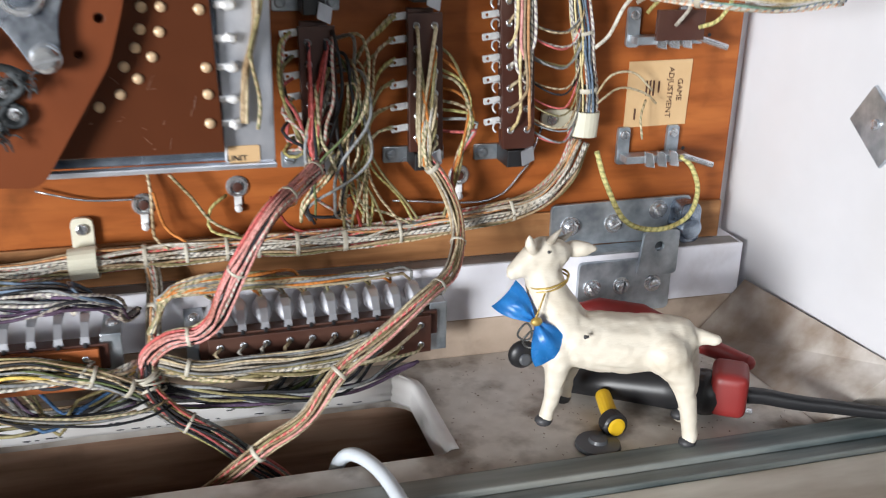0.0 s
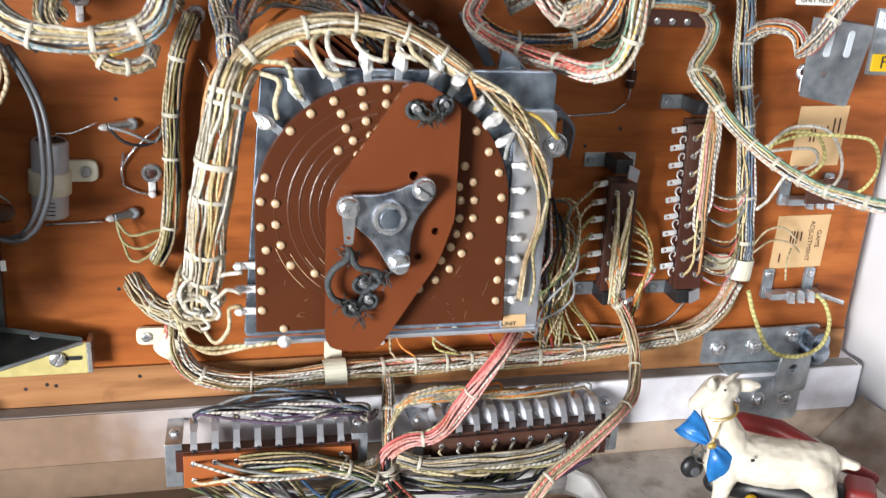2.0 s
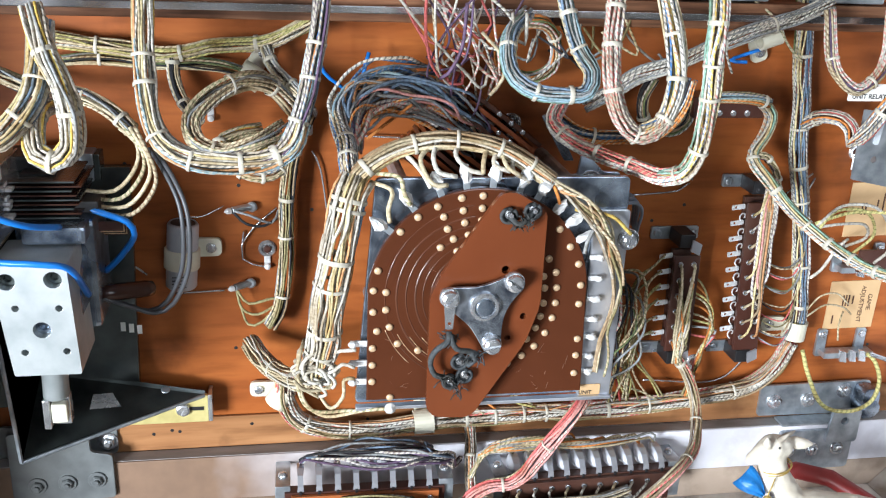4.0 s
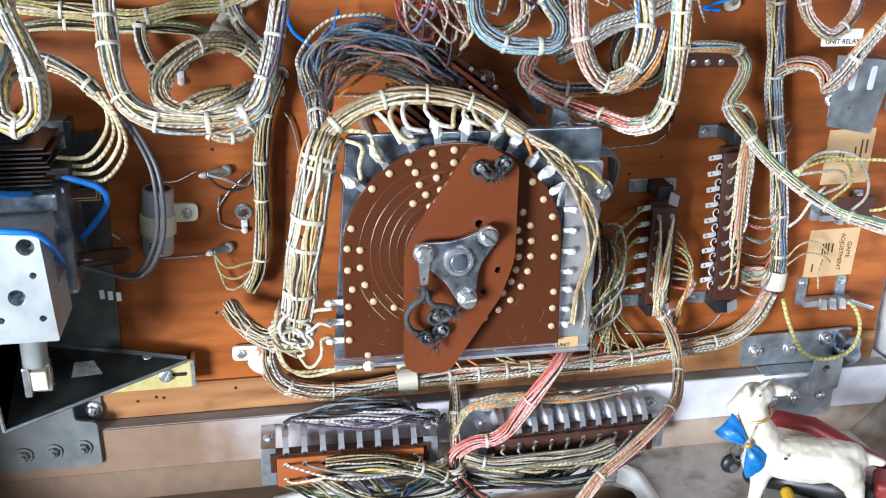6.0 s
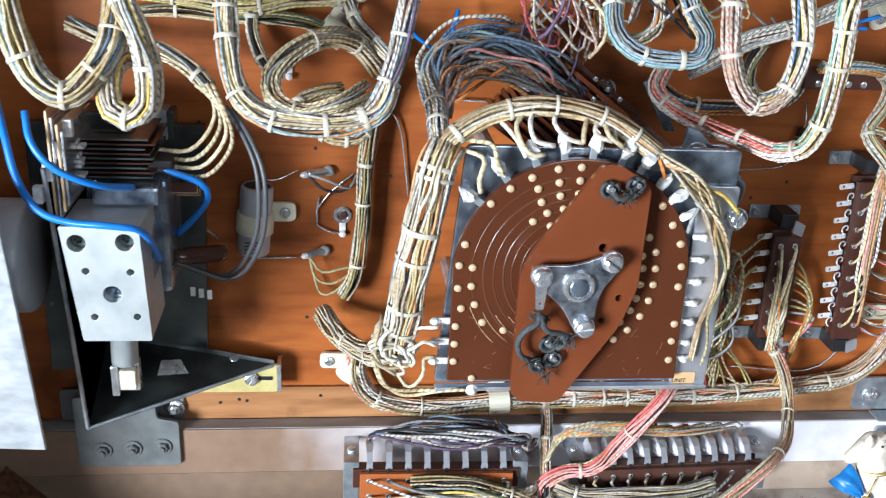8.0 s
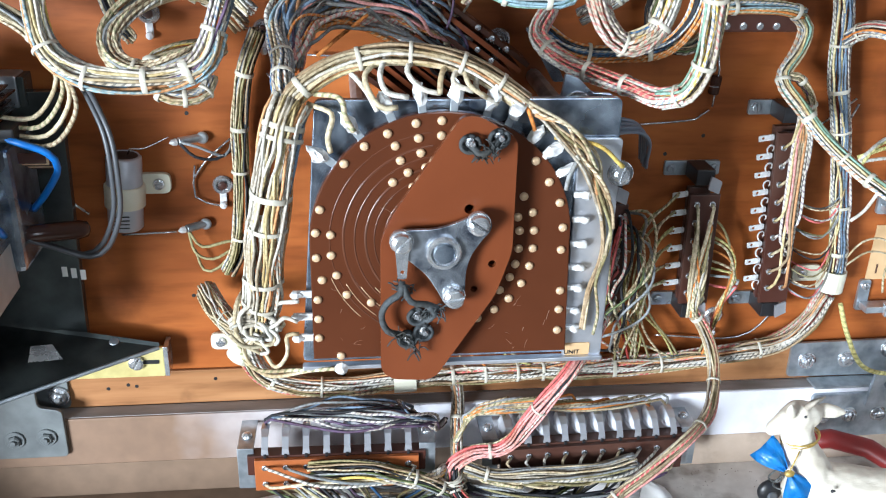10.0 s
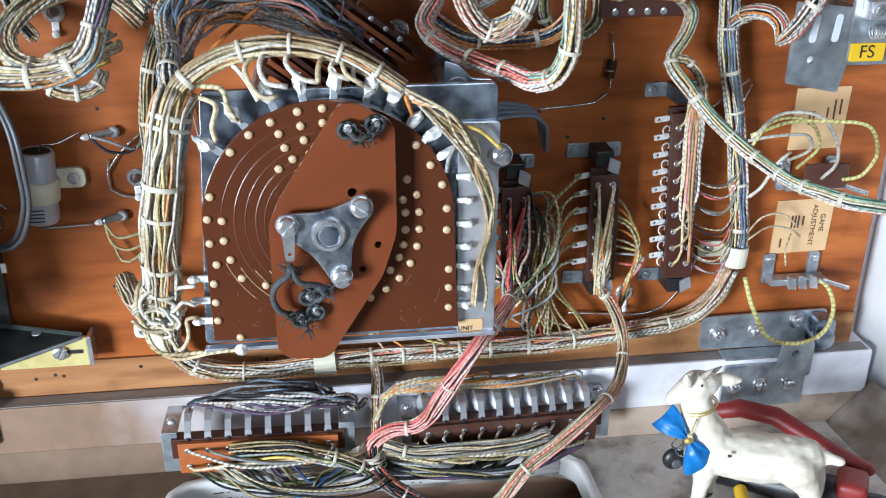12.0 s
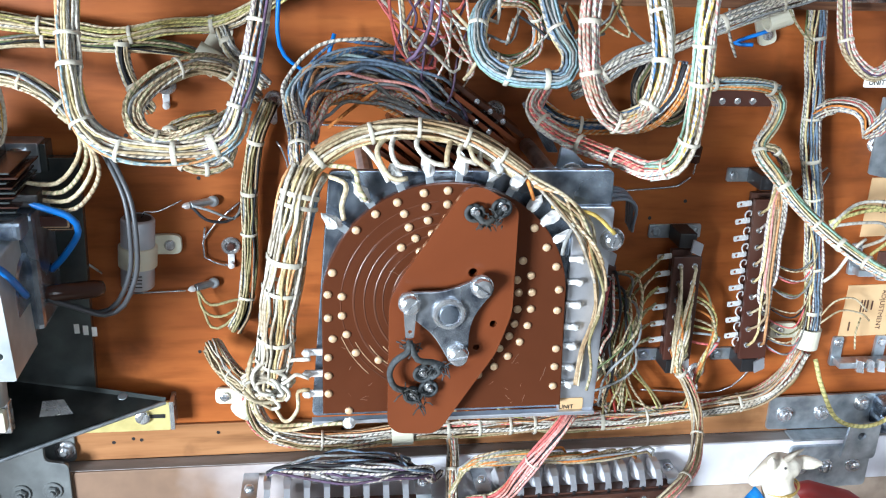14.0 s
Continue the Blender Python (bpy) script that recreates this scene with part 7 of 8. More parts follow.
block = thing("terminal_block", "dark bakelite terminal block high on the board", "terminal block", (0.17, 0.0, 0.27))
part("body", box(0.1425, 0.1865, -0.022, -0.002, 0.2665, 0.2785, 0.0008), DARKBAKE, block)
for k in range(4):
    part("eyelet", lathe([(0.0018, 0), (0.0018, 0.0006), (0.001, 0.0008)], (0.1500 + 0.0085 * k, -0.022, 0.2695), (0, -1, 0), 12), STEEL, block)
plate_b = thing("steel_tongue", "dark grey pointed steel tongue under the rose harness", "bracket", (0.06, -0.051, 0.262))
part("blade", slab(rounded([(0.0442, 0.2743), (0.0500, 0.2765), (0.0640, 0.2500), (0.0585, 0.2500)], 0.001), -0.0525, -0.051, 0.0003), SPANGLE, plate_b)


# ---- motor unit at the board's far end ----
def motor_unit():
    top = thing("motor_unit", "gear motor with bare metal gearbox in a black steel bracket", "motor", (-0.22, 0.0, 0.08))
    part("back_plate", slab([(-0.262, 0.092), (-0.176, 0.092), (-0.172, 0.236), (-0.262, 0.236)], -0.0105, -0.0048, 0.0005), BLACKSTEEL, top, "black painted steel back plate")
    fl = bmesh.new()
    a = [fl.verts.new(v) for v in ((-0.2300, -0.005, 0.094), (-0.2300, -0.066, 0.0895), (-0.2300, -0.090, 0.238), (-0.2300, -0.005, 0.238))]
    fl.faces.new(a)
    bmesh.ops.solidify(fl, geom=fl.faces[:], thickness=0.0022)
    part("side_flange", fl, BLACKSTEEL, top, "worn black side flange")
    gus = bmesh.new()
    gus.faces.new([gus.verts.new(v) for v in ((-0.2295, -0.066, 0.0900), (-0.1385, -0.0135, 0.0965), (-0.1385, -0.0125, 0.0985), (-0.174, -0.0125, 0.106), (-0.2295, -0.012, 0.114))])
    bmesh.ops.solidify(gus, geom=gus.faces[:], thickness=0.0022)
    part("gusset", gus, BLACKSTEEL, top, "black triangular gusset with bright holes")
    for ea, eb in (((-0.2298, -0.0668, 0.0900), (-0.1385, -0.0142, 0.0963)), ((-0.2298, -0.0668, 0.0900), (-0.2298, -0.0905, 0.238))):
        part("worn_edge", rod(ea, eb, 0.0011, 6), ZINC, top, "rubbed bright edge of the bracket")
    for c, r in (((-0.160, -0.016, 0.103), 0.0026), ((-0.192, -0.030, 0.090), 0.002)):
        part("bright_hole", lathe([(r, 0), (r * 0.9, 0.0003), (r * 0.2, 0.0004)], Vector(c) + Vector((0, -0.0035, 0.001)), (0, -0.35, 1), 14), ZINC, top)
    w = [Vector(p) + Vector((0, -0.003, 0)) for p in [(-0.1975, -0.030, 0.1105), (-0.1875, -0.028, 0.1100), (-0.1835, -0.028, 0.1010), (-0.2000, -0.031, 0.1015)]]
    win = bmesh.new()
    win.faces.new([win.verts.new(p) for p in w])
    bmesh.ops.solidify(win, geom=win.faces[:], thickness=0.0008)
    part("bright_plate", win, STEEL, top)
    box_ = part("gearbox", slab(rounded([(-0.2255, 0.2125), (-0.191, 0.2125), (-0.1885, 0.1555), (-0.2195, 0.1555)], 0.0012), -0.094, -0.058, 0.0012, ((-0.2047, 0.1795, 0.0042), (-0.2183, 0.2045, 0.0042), (-0.1975, 0.2050, 0.0042), (-0.2155, 0.191, 0.0017), (-0.196, 0.1905, 0.0017), (-0.2135, 0.168, 0.0017), (-0.1945, 0.168, 0.0017))), BRIGHTCAST, top, "bright machined gearbox block with drilled holes")
    for hx, hz, hr in ((-0.2183, 0.2045, 0.0036), (-0.1975, 0.2050, 0.0036), (-0.2047, 0.1795, 0.004)):
        part("socket_screw", lathe([(hr, 0), (hr, 0.0035), (hr * 0.55, 0.0035), (hr * 0.5, 0.001)], (hx, -0.086, hz), (0, -1, 0), 16), BLACKSTEEL if hr < 0.0039 else SPANGLE, box_)
    part("gear_housing", box(-0.222, -0.184, -0.0578, -0.02, 0.163, 0.222, 0.003), SPANGLE, top, "blue-grey cast gear housing")
    part("gear_cheek", lathe([(0.021, 0), (0.022, 0.001), (0.022, 0.012), (0.020, 0.013)], (-0.2025, -0.056, 0.181), (1, 0, 0), 28), SPANGLE, top)
    part("shaft", lathe([(0.0070, 0), (0.0078, 0.0012), (0.0078, 0.0030), (0.0064, 0.0034), (0.0064, 0.0200), (0.0058, 0.0206)], (-0.2050, -0.078, 0.1555), (-0.04, 0.05, -1), 22), BRIGHTCAST, top, "bright turned output shaft", True)
    part("shaft_fork", moved(box(-0.0062, -0.0026, -0.0055, 0.0055, -0.0165, 0.0, 0.0008), Matrix.Translation((-0.2058, -0.077, 0.1350))), STEEL, top)
    part("shaft_fork", moved(box(-0.0026, 0.0062, -0.0005, 0.0055, -0.0165, 0.0, 0.0008), Matrix.Translation((-0.2058, -0.077, 0.1350))), STEEL, top)
    part("shaft_pin", moved(box(-0.0020, 0.0056, -0.0062, -0.0012, -0.0125, -0.002, 0.0008), Matrix.Translation((-0.2058, -0.077, 0.1350))), NYLON, top)
    part("motor_can", lathe([(0.026, 0), (0.0275, 0.002), (0.0275, 0.03), (0.025, 0.033), (0.004, 0.0335), (0.004, 0.036)], (-0.2462, -0.062, 0.185), (-1, 0, 0), 28), CAPGREY, top, "pale grey cylindrical motor can", True)
    part("upper_block", box(-0.216, -0.186, -0.070, -0.03, 0.2135, 0.2225, 0.0018), SPANGLE, top)
    for k in range(9):
        pz = 0.2235 + 0.0023 * k
        dx = random.uniform(-0.003, 0.003)
        part("switch_blade", box(-0.2225 + dx, -0.190 + dx, -0.060, -0.022, pz, pz + 0.0009, 0.0002), (BLACKSTEEL, BROWNTUBE)[k % 2], top)
        part("spacer", box(-0.2180, -0.2020, -0.050, -0.026, pz + 0.0010, pz + 0.0022, 0.0003), BLACKPLASTIC, top)
        part("blade_tip", box(-0.2235 + dx, -0.2205 + dx, -0.066, -0.060, pz - 0.0002, pz + 0.0014, 0.0003), SOLDER, top)
    part("armature", box(-0.200, -0.182, -0.052, -0.030, 0.2235, 0.2300, 0.0010), BLACKPLASTIC, top)
    part("switch_body", box(-0.228, -0.204, -0.04, -0.016, 0.236, 0.250, 0.0015), BLACKPLASTIC, top)
    for k in range(4):
        part("contact_blade", box(-0.2285 + 0.002 * k, -0.2275 + 0.002 * k, -0.085, -0.035, 0.21 + 0.003 * k, 0.262 - 0.003 * k, 0.0002), STEEL if k % 2 else BRASS, top)
        part("terminal_clip", box(-0.235 + 0.004 * k, -0.231 + 0.004 * k, -0.092 + 0.004 * k, -0.088 + 0.004 * k, 0.222 + 0.009 * k, 0.230 + 0.009 * k, 0.0006), SOLDER, top)
    for k in range(5):
        part("contact_blade", box(-0.19 + 0.0002 * k, -0.172, -0.03 - 0.004 * k, -0.029 - 0.004 * k, 0.204 + 0.002 * k, 0.209 + 0.002 * k, 0.0002), BRASS if k % 2 else DARKBAKE, top)
    res = part("resistor", lathe([(0.0028, 0), (0.0042, 0.003), (0.0046, 0.008), (0.0046, 0.024), (0.0038, 0.028), (0.002, 0.029)], (-0.185, -0.05, 0.179), (0.9, 0.5, -0.12), 16), BROWNTUBE, top, "glazed dark brown tube resistor", True)
    part("solder", lathe([(0.0008, 0), (0.003, 0.002), (0.0034, 0.005), (0.001, 0.008)], (-0.1905, -0.0525, 0.18), (0.9, 0.5, 0), 9), SOLDER, top)
    part("rod", rod((-0.19, -0.035, 0.172), (-0.168, -0.02, 0.1705), 0.0025, 10), STEEL, top)
    for k in range(3):
        part("paint_mark", box(-0.1835 + 0.0045 * k, -0.1808 + 0.0045 * k, -0.0108, -0.0105, 0.1385 - 0.001 * k, 0.144 - 0.001 * k), PAPER, top)
    return top


motor_unit()
bracket = thing("slotted_bracket", "yellow passivated slotted bracket screwed to the board", "bracket", (-0.15, 0.0, 0.08))
part("plate", slab(rounded([(-0.185, 0.0775), (-0.137, 0.0775), (-0.137, 0.0955), (-0.185, 0.0955)], 0.001), -0.0125, -0.0105, 0.0003), GOLD, bracket)
part("end_fold", box(-0.137, -0.1345, -0.0125, -0.0005, 0.0775, 0.0955, 0.0004), STEEL, bracket)
# uncut plate: a black bar on its face stands for the opening's shade
part("slot", box(-0.149, -0.1395, -0.0130, -0.0126, 0.0856, 0.0880, 0.0008), BLACKPLASTIC, bracket)
part("screw", washer_screw((-0.1515, -0.0126, 0.0868), 0.0042, 0.0028, 0.5), STEEL, bracket)
box_hinge = thing("latch_block", "grey steel latch block above the motor", "latch", (-0.2, 0.0, 0.24))
part("plate", slab(rounded([(-0.235, 0.229), (-0.19, 0.229), (-0.19, 0.2445), (-0.235, 0.2445)], 0.001), -0.014, -0.0005, 0.0006), ZINC, box_hinge)
part("bolt", lathe([(0.0058, 0), (0.0058, 0.003), (0.005, 0.004), (0.0035, 0.004), (0.003, 0.001)], (-0.2, -0.014, 0.237), (0, -1, 0), 20), STEEL, box_hinge)
part("dark_end", box(-0.1898, -0.1865, -0.014, -0.0005, 0.2295, 0.244, 0.0006), BLACKSTEEL, box_hinge)
cover = thing("cover_plate", "brushed aluminium cover plate in front of the motor can", "plate", (-0.27, -0.112, 0.105))
part("sheet", slab([(-0.303, 0.112), (-0.2365, 0.1085), (-0.2445, 0.2335), (-0.303, 0.2345)], -0.1125, -0.1105, 0.0004), SHEETGREY, cover)
part("fold", slab([(-0.3030, 0.112), (-0.3010, 0.112), (-0.3010, 0.234), (-0.3030, 0.234)], -0.1104, -0.06, 0.0004), ALU, cover)
for pts in ([(-0.253, -0.070, 0.267), (-0.246, -0.085, 0.253), (-0.241, -0.092, 0.235), (-0.232, -0.098, 0.222), (-0.219, -0.100, 0.217), (-0.200, -0.102, 0.216), (-0.189, -0.096, 0.211), (-0.187, -0.070, 0.187)], [(-0.236, -0.086, 0.262), (-0.233, -0.092, 0.250), (-0.224, -0.094, 0.239), (-0.209, -0.088, 0.230), (-0.197, -0.072, 0.2235)], [(-0.198, -0.040, 0.237), (-0.195, -0.046, 0.228), (-0.181, -0.052, 0.224), (-0.169, -0.052, 0.219), (-0.166, -0.050, 0.211), (-0.174, -0.044, 0.198), (-0.184, -0.036, 0.186)], [(-0.212, -0.040, 0.221), (-0.205, -0.044, 0.225), (-0.199, -0.040, 0.220)]):
    wire("blue_wire", pts, 0.0017, BLUEPVC, label="bright blue plastic wire at the motor unit", category="wire", step=0.003, group="blue plastic wires")
for off in (0.0, 0.0035):
    wire("grey_cable", [Vector(p) + Vector((off, -off, 0)) for p in [(-0.157, -0.040, 0.254), (-0.148, -0.052, 0.243), (-0.142, -0.058, 0.229), (-0.141, -0.058, 0.211), (-0.144, -0.050, 0.190), (-0.153, -0.042, 0.170), (-0.163, -0.040, 0.164), (-0.175, -0.042, 0.169), (-0.187, -0.048, 0.177)]], 0.0013, GREYPVC, label="grey plastic cable sagging over the capacitor", category="cable", step=0.004, group="grey cables")

# ---- metal plates on the far right of the board ----
angle = thing("angle_plate", "dull zinc angle plate with slotted holes", "plate", (0.26, -0.04, 0.23))
part("sheet", slab(rounded([(0.238, 0.2345), (0.2655, 0.229), (0.2735, 0.272), (0.238, 0.276)], 0.001), -0.0405, -0.039, 0.0003, ((0.2495, 0.2465, 0.002),)), ZINC, angle)
part("fold", slab([(0.2655, 0.229), (0.2672, 0.2295), (0.2755, 0.272), (0.2735, 0.272)], -0.0405, -0.002, 0.0002), ZINC, angle)
for hx in (0.2485, 0.2605):
    part("slot", slab(rounded([(hx - 0.0018, 0.2555), (hx + 0.0018, 0.2555), (hx + 0.003, 0.2695), (hx - 0.0004, 0.2695)], 0.0017), -0.0412, -0.0406, 0), WHITEPVC, angle)
tag_block = thing("switch_bracket", "zinc switch bracket with spring and yellow tag", "bracket", (0.25, -0.08, 0.255))
part("plate", slab(rounded([(0.2445, 0.2535), (0.2845, 0.2535), (0.2845, 0.2855), (0.2445, 0.2855)], 0.001), -0.0815, -0.0795, 0.0004), ZINC, tag_block)
part("lug_block", box(0.248, 0.276, -0.089, -0.0816, 0.2755, 0.284, 0.0008), ALU, tag_block)
part("screw", washer_screw((0.252, -0.0891, 0.2798), 0.003, 0.002, 1.0), STEEL, tag_block)
part("tag", slab(rounded([(0.2455, 0.2555), (0.2625, 0.2555), (0.2625, 0.264), (0.2455, 0.264)], 0.0008), -0.0828, -0.0817, 0.0002), YELLOWPLASTIC, tag_block, "yellow lettered tag")
text_mesh("FS", 0.0085, Matrix.Translation((0.2535, -0.083, 0.2598)) @ Matrix.Rotation(radians(90), 4, "X"), BLACKINK, tag_block)
coil = [Vector((0.2525 + 0.02 * a / 90, -0.0855 + 0.0026 * math.sin(a), 0.2695 + 0.0026 * math.cos(a))) for a in np.linspace(0, 90, 200)]
part("spring", tube_mesh("spring", coil, 0.00045, STEEL, 4), STEEL, tag_block)
name_card = thing("relay_card", "cream paper label of a unit relay", "label", (0.22, -0.05, 0.283))
part("sheet", slab(rounded([(0.219, 0.283), (0.2435, 0.283), (0.2435, 0.2925), (0.219, 0.2925)], 0.001), -0.0508, -0.05, 0), PAPER, name_card)
text_mesh("UNIT RELAY", 0.0038, Matrix.Translation((0.2315, -0.0511, 0.2855)) @ Matrix.Rotation(radians(90), 4, "X"), BLACKINK, name_card)
wall_plate = thing("wall_bracket", "small grey steel bracket on the white wall", "bracket", (0.358, -0.08, 0.13))
bw = box(0.3535, 0.3555, -0.098, -0.067, 0.124, 0.147, 0.0005)
part("leaf", moved(bw, Matrix.Translation((0.357, -0.08, 0.135)) @ Matrix.Rotation(radians(35), 4, "X") @ Matrix.Translation((-0.357, 0.08, -0.135))), ZINC, wall_plate)
part("screw", lathe([(0.0028, 0), (0.0026, 0.0015), (0.001, 0.002)], (0.3536, -0.082, 0.135), (-1, 0, 0), 12), STEEL, wall_plate)

# ---- top rail with the units above it ----
single("trim_top_rail", box(-0.302, 0.329, -0.03, -0.0002, 0.318, 0.332, 0.0008), DARKWOOD, "dark wooden cross rail on the board", "trim", kind="structure")
single("trim_rail_edge", box(-0.302, 0.329, -0.034, -0.0304, 0.3225, 0.3265, 0.0006), CHROME, "bright metal edging of the cross rail", "trim", kind="structure")
for k, (ux, uw, mt, lab) in enumerate(((-0.22, 0.05, ARMPLATE, "brown"), (-0.14, 0.055, RAIL, "tan"), (-0.05, 0.04, DARKBAKE, "dark brown"), (0.06, 0.045, GOLD, "brassy"), (0.125, 0.05, RAIL, "tan"), (0.205, 0.04, BLACKSTEEL, "black"))):
    unit = thing("relay_unit", lab + " relay with coil and blades above the cross rail", "relay", (ux, -0.02, 0.332), "relays above the rail")
    part("frame", box(ux, ux + uw, -0.028, -0.002, 0.333, 0.338, 0.001), ZINC, unit)
    part("coil", rod((ux + uw * 0.5, -0.016, 0.338), (ux + uw * 0.5, -0.016, 0.368), 0.011, 18), mt, unit)
    for j in range(4):
        part("blade", box(ux + 0.004 + j * uw / 5, ux + 0.005 + j * uw / 5, -0.028, -0.006, 0.338, 0.366, 0.0002), BRASS, unit)

# ---- screw holes and pencil-dark knots in the plywood: black discs for the shade inside ----
holes = thing("screw_holes", "small empty screw holes in the plywood, their shade set as black discs", "holes", (0, 0, 0.2), kind="stuff")
hb = bmesh.new()
for hx, hz in [(-0.115, 0.222), (-0.176, 0.235), (-0.074, 0.207), (0.135, 0.197), (0.155, 0.207), (-0.12, 0.12), (0.118, 0.212), (0.215, 0.205), (-0.15, 0.245), (0.31, 0.165), (0.302, 0.105), (-0.16, 0.0665), (-0.1555, 0.0655), (-0.112, 0.0685), (-0.171, 0.0645), (0.03, 0.0668), (-0.04, 0.0677), (0.12, 0.0665)]:
    yy = 0.0 if hz > 0.0745 else -0.0025
    join(hb, lathe([(0.0011, -0.001), (0.0011, 0.00012), (0.0004, 0.00014)], (hx, yy, hz), (0, -1, 0), 8))
part("hole_bottoms", hb, BLACKPLASTIC, holes)


# ---- the toy goat and what lies round it ----
def spine(bm, pts, radii, flat=1.0):
    """A limb or body of round sections along a line."""
    line, n = [Vector(p) for p in pts], 12
    fr = frames_along(line)
    rings = []
    for (p, t, a, b), r in zip(fr, radii):
        rings.append([bm.verts.new(p + (a * math.cos(k * math.tau / n) + b * math.sin(k * math.tau / n)) * r) for k in range(n)])
    for q, w in zip(rings, rings[1:]):
        for k in range(n):
            bm.faces.new((q[k - 1], q[k], w[k], w[k - 1]))
    bm.faces.new(rings[0][::-1])
    bm.faces.new(rings[-1])
    for p, r in ((line[0], radii[0]), (line[-1], radii[-1])):
        bmesh.ops.create_uvsphere(bm, u_segments=12, v_segments=8, radius=r, matrix=Matrix.Translation(p))


def goat():
    bm = bmesh.new()
    spine(bm, [(0.194, -0.097, 0.046), (0.200, -0.099, 0.050), (0.212, -0.102, 0.049), (0.224, -0.105, 0.048), (0.236, -0.108, 0.049), (0.245, -0.110, 0.050)], [0.0105, 0.0128, 0.0138, 0.0138, 0.0130, 0.0108])
    spine(bm, [(0.198, -0.097, 0.053), (0.194, -0.095, 0.063), (0.190, -0.093, 0.071), (0.188, -0.091, 0.080), (0.188, -0.090, 0.085)], [0.0125, 0.0105, 0.0090, 0.0082, 0.0078])
    spine(bm, [(0.194, -0.089, 0.087), (0.188, -0.090, 0.088), (0.182, -0.091, 0.0855), (0.177, -0.092, 0.0825), (0.1745, -0.092, 0.0810)], [0.0070, 0.0080, 0.0062, 0.0046, 0.0036])
    spine(bm, [(0.197, -0.086, 0.0865), (0.203, -0.087, 0.0875), (0.209, -0.089, 0.0880), (0.2125, -0.090, 0.0880)], [0.0026, 0.0040, 0.0034, 0.0014])
    spine(bm, [(0.181, -0.096, 0.092), (0.179, -0.098, 0.096), (0.178, -0.099, 0.0995)], [0.0022, 0.0026, 0.0010])
    spine(bm, [(0.193, -0.103, 0.047), (0.192, -0.104, 0.037), (0.191, -0.104, 0.026), (0.189, -0.103, 0.014)], [0.0078, 0.0052, 0.0038, 0.0034])
    spine(bm, [(0.203, -0.090, 0.034), (0.203, -0.089, 0.025), (0.204, -0.088, 0.016)], [0.0068, 0.0042, 0.0034])
    spine(bm, [(0.238, -0.116, 0.047), (0.245, -0.119, 0.036), (0.248, -0.121, 0.025), (0.251, -0.122, 0.006)], [0.0105, 0.0064, 0.0042, 0.0036])
    spine(bm, [(0.253, -0.102, 0.040), (0.259, -0.101, 0.027), (0.263, -0.099, 0.012), (0.260, -0.098, 0.001)], [0.0088, 0.0056, 0.0040, 0.0034])
    spine(bm, [(0.245, -0.111, 0.053), (0.254, -0.114, 0.052), (0.260, -0.118, 0.052)], [0.0040, 0.0038, 0.0028])
    tmp = bpy.data.objects.new("rough", finish(bm, "rough", CHALK))
    scene.collection.objects.link(tmp)
    rm = tmp.modifiers.new("remesh", "REMESH")
    rm.mode, rm.voxel_size, rm.use_smooth_shade = "VOXEL", 0.0011, True
    sm = tmp.modifiers.new("smooth", "SMOOTH")
    sm.factor, sm.iterations = 0.5, 6
    bpy.context.view_layer.update()
    me = bpy.data.meshes.new_from_object(tmp.evaluated_get(bpy.context.evaluated_depsgraph_get()))
    bpy.data.objects.remove(tmp)
    body = bmesh.new()
    body.from_mesh(me)
    n0 = len(body.faces)
    for v in body.verts:
        v.co += v.normal * 0.0005 * noise.noise(v.co * 260)
    for pts in ([(0.190, -0.094, 0.095), (0.191, -0.096, 0.098), (0.193, -0.097, 0.101)], [(0.196, -0.086, 0.091), (0.200, -0.086, 0.093), (0.203, -0.086, 0.095)]):
        spine(body, pts, [0.0018, 0.0013, 0.0004])
    n1 = len(body.faces)
    for p in ((0.189, -0.103, 0.013), (0.204, -0.088, 0.014), (0.251, -0.122, 0.004), (0.260, -0.098, 0.000)):
        bmesh.ops.create_uvsphere(body, u_segments=10, v_segments=7, radius=0.0038, matrix=Matrix.Translation((p[0] - 0.001, p[1], max(p[2], 0.0031))) @ Matrix.Diagonal((1.1, 1, 0.75, 1)))
    for p, r in (((0.188, -0.097, 0.091), 0.0007), ((0.176, -0.092, 0.084), 0.0006), ((0.176, -0.090, 0.083), 0.0005), ((0.200, -0.114, 0.058), 0.0009), ((0.201, -0.114, 0.058), 0.0007)):
        bmesh.ops.create_uvsphere(body, u_segments=8, v_segments=6, radius=r, matrix=Matrix.Translation(p))
    out = bpy.data.meshes.new("toy_goat")
    for k, fc in enumerate(body.faces):
        fc.smooth = True
        fc.material_index = 0 if k < n0 else 2 if k < n1 else 1
    body.to_mesh(out)
    body.free()
    out.materials.append(CHALK)
    out.materials.append(HORN)
    out.materials.append(HORNGREY)
    return tagged(new("toy_goat", out), "cream painted resin toy goat with dark horns and hooves", "figurine")


goat()


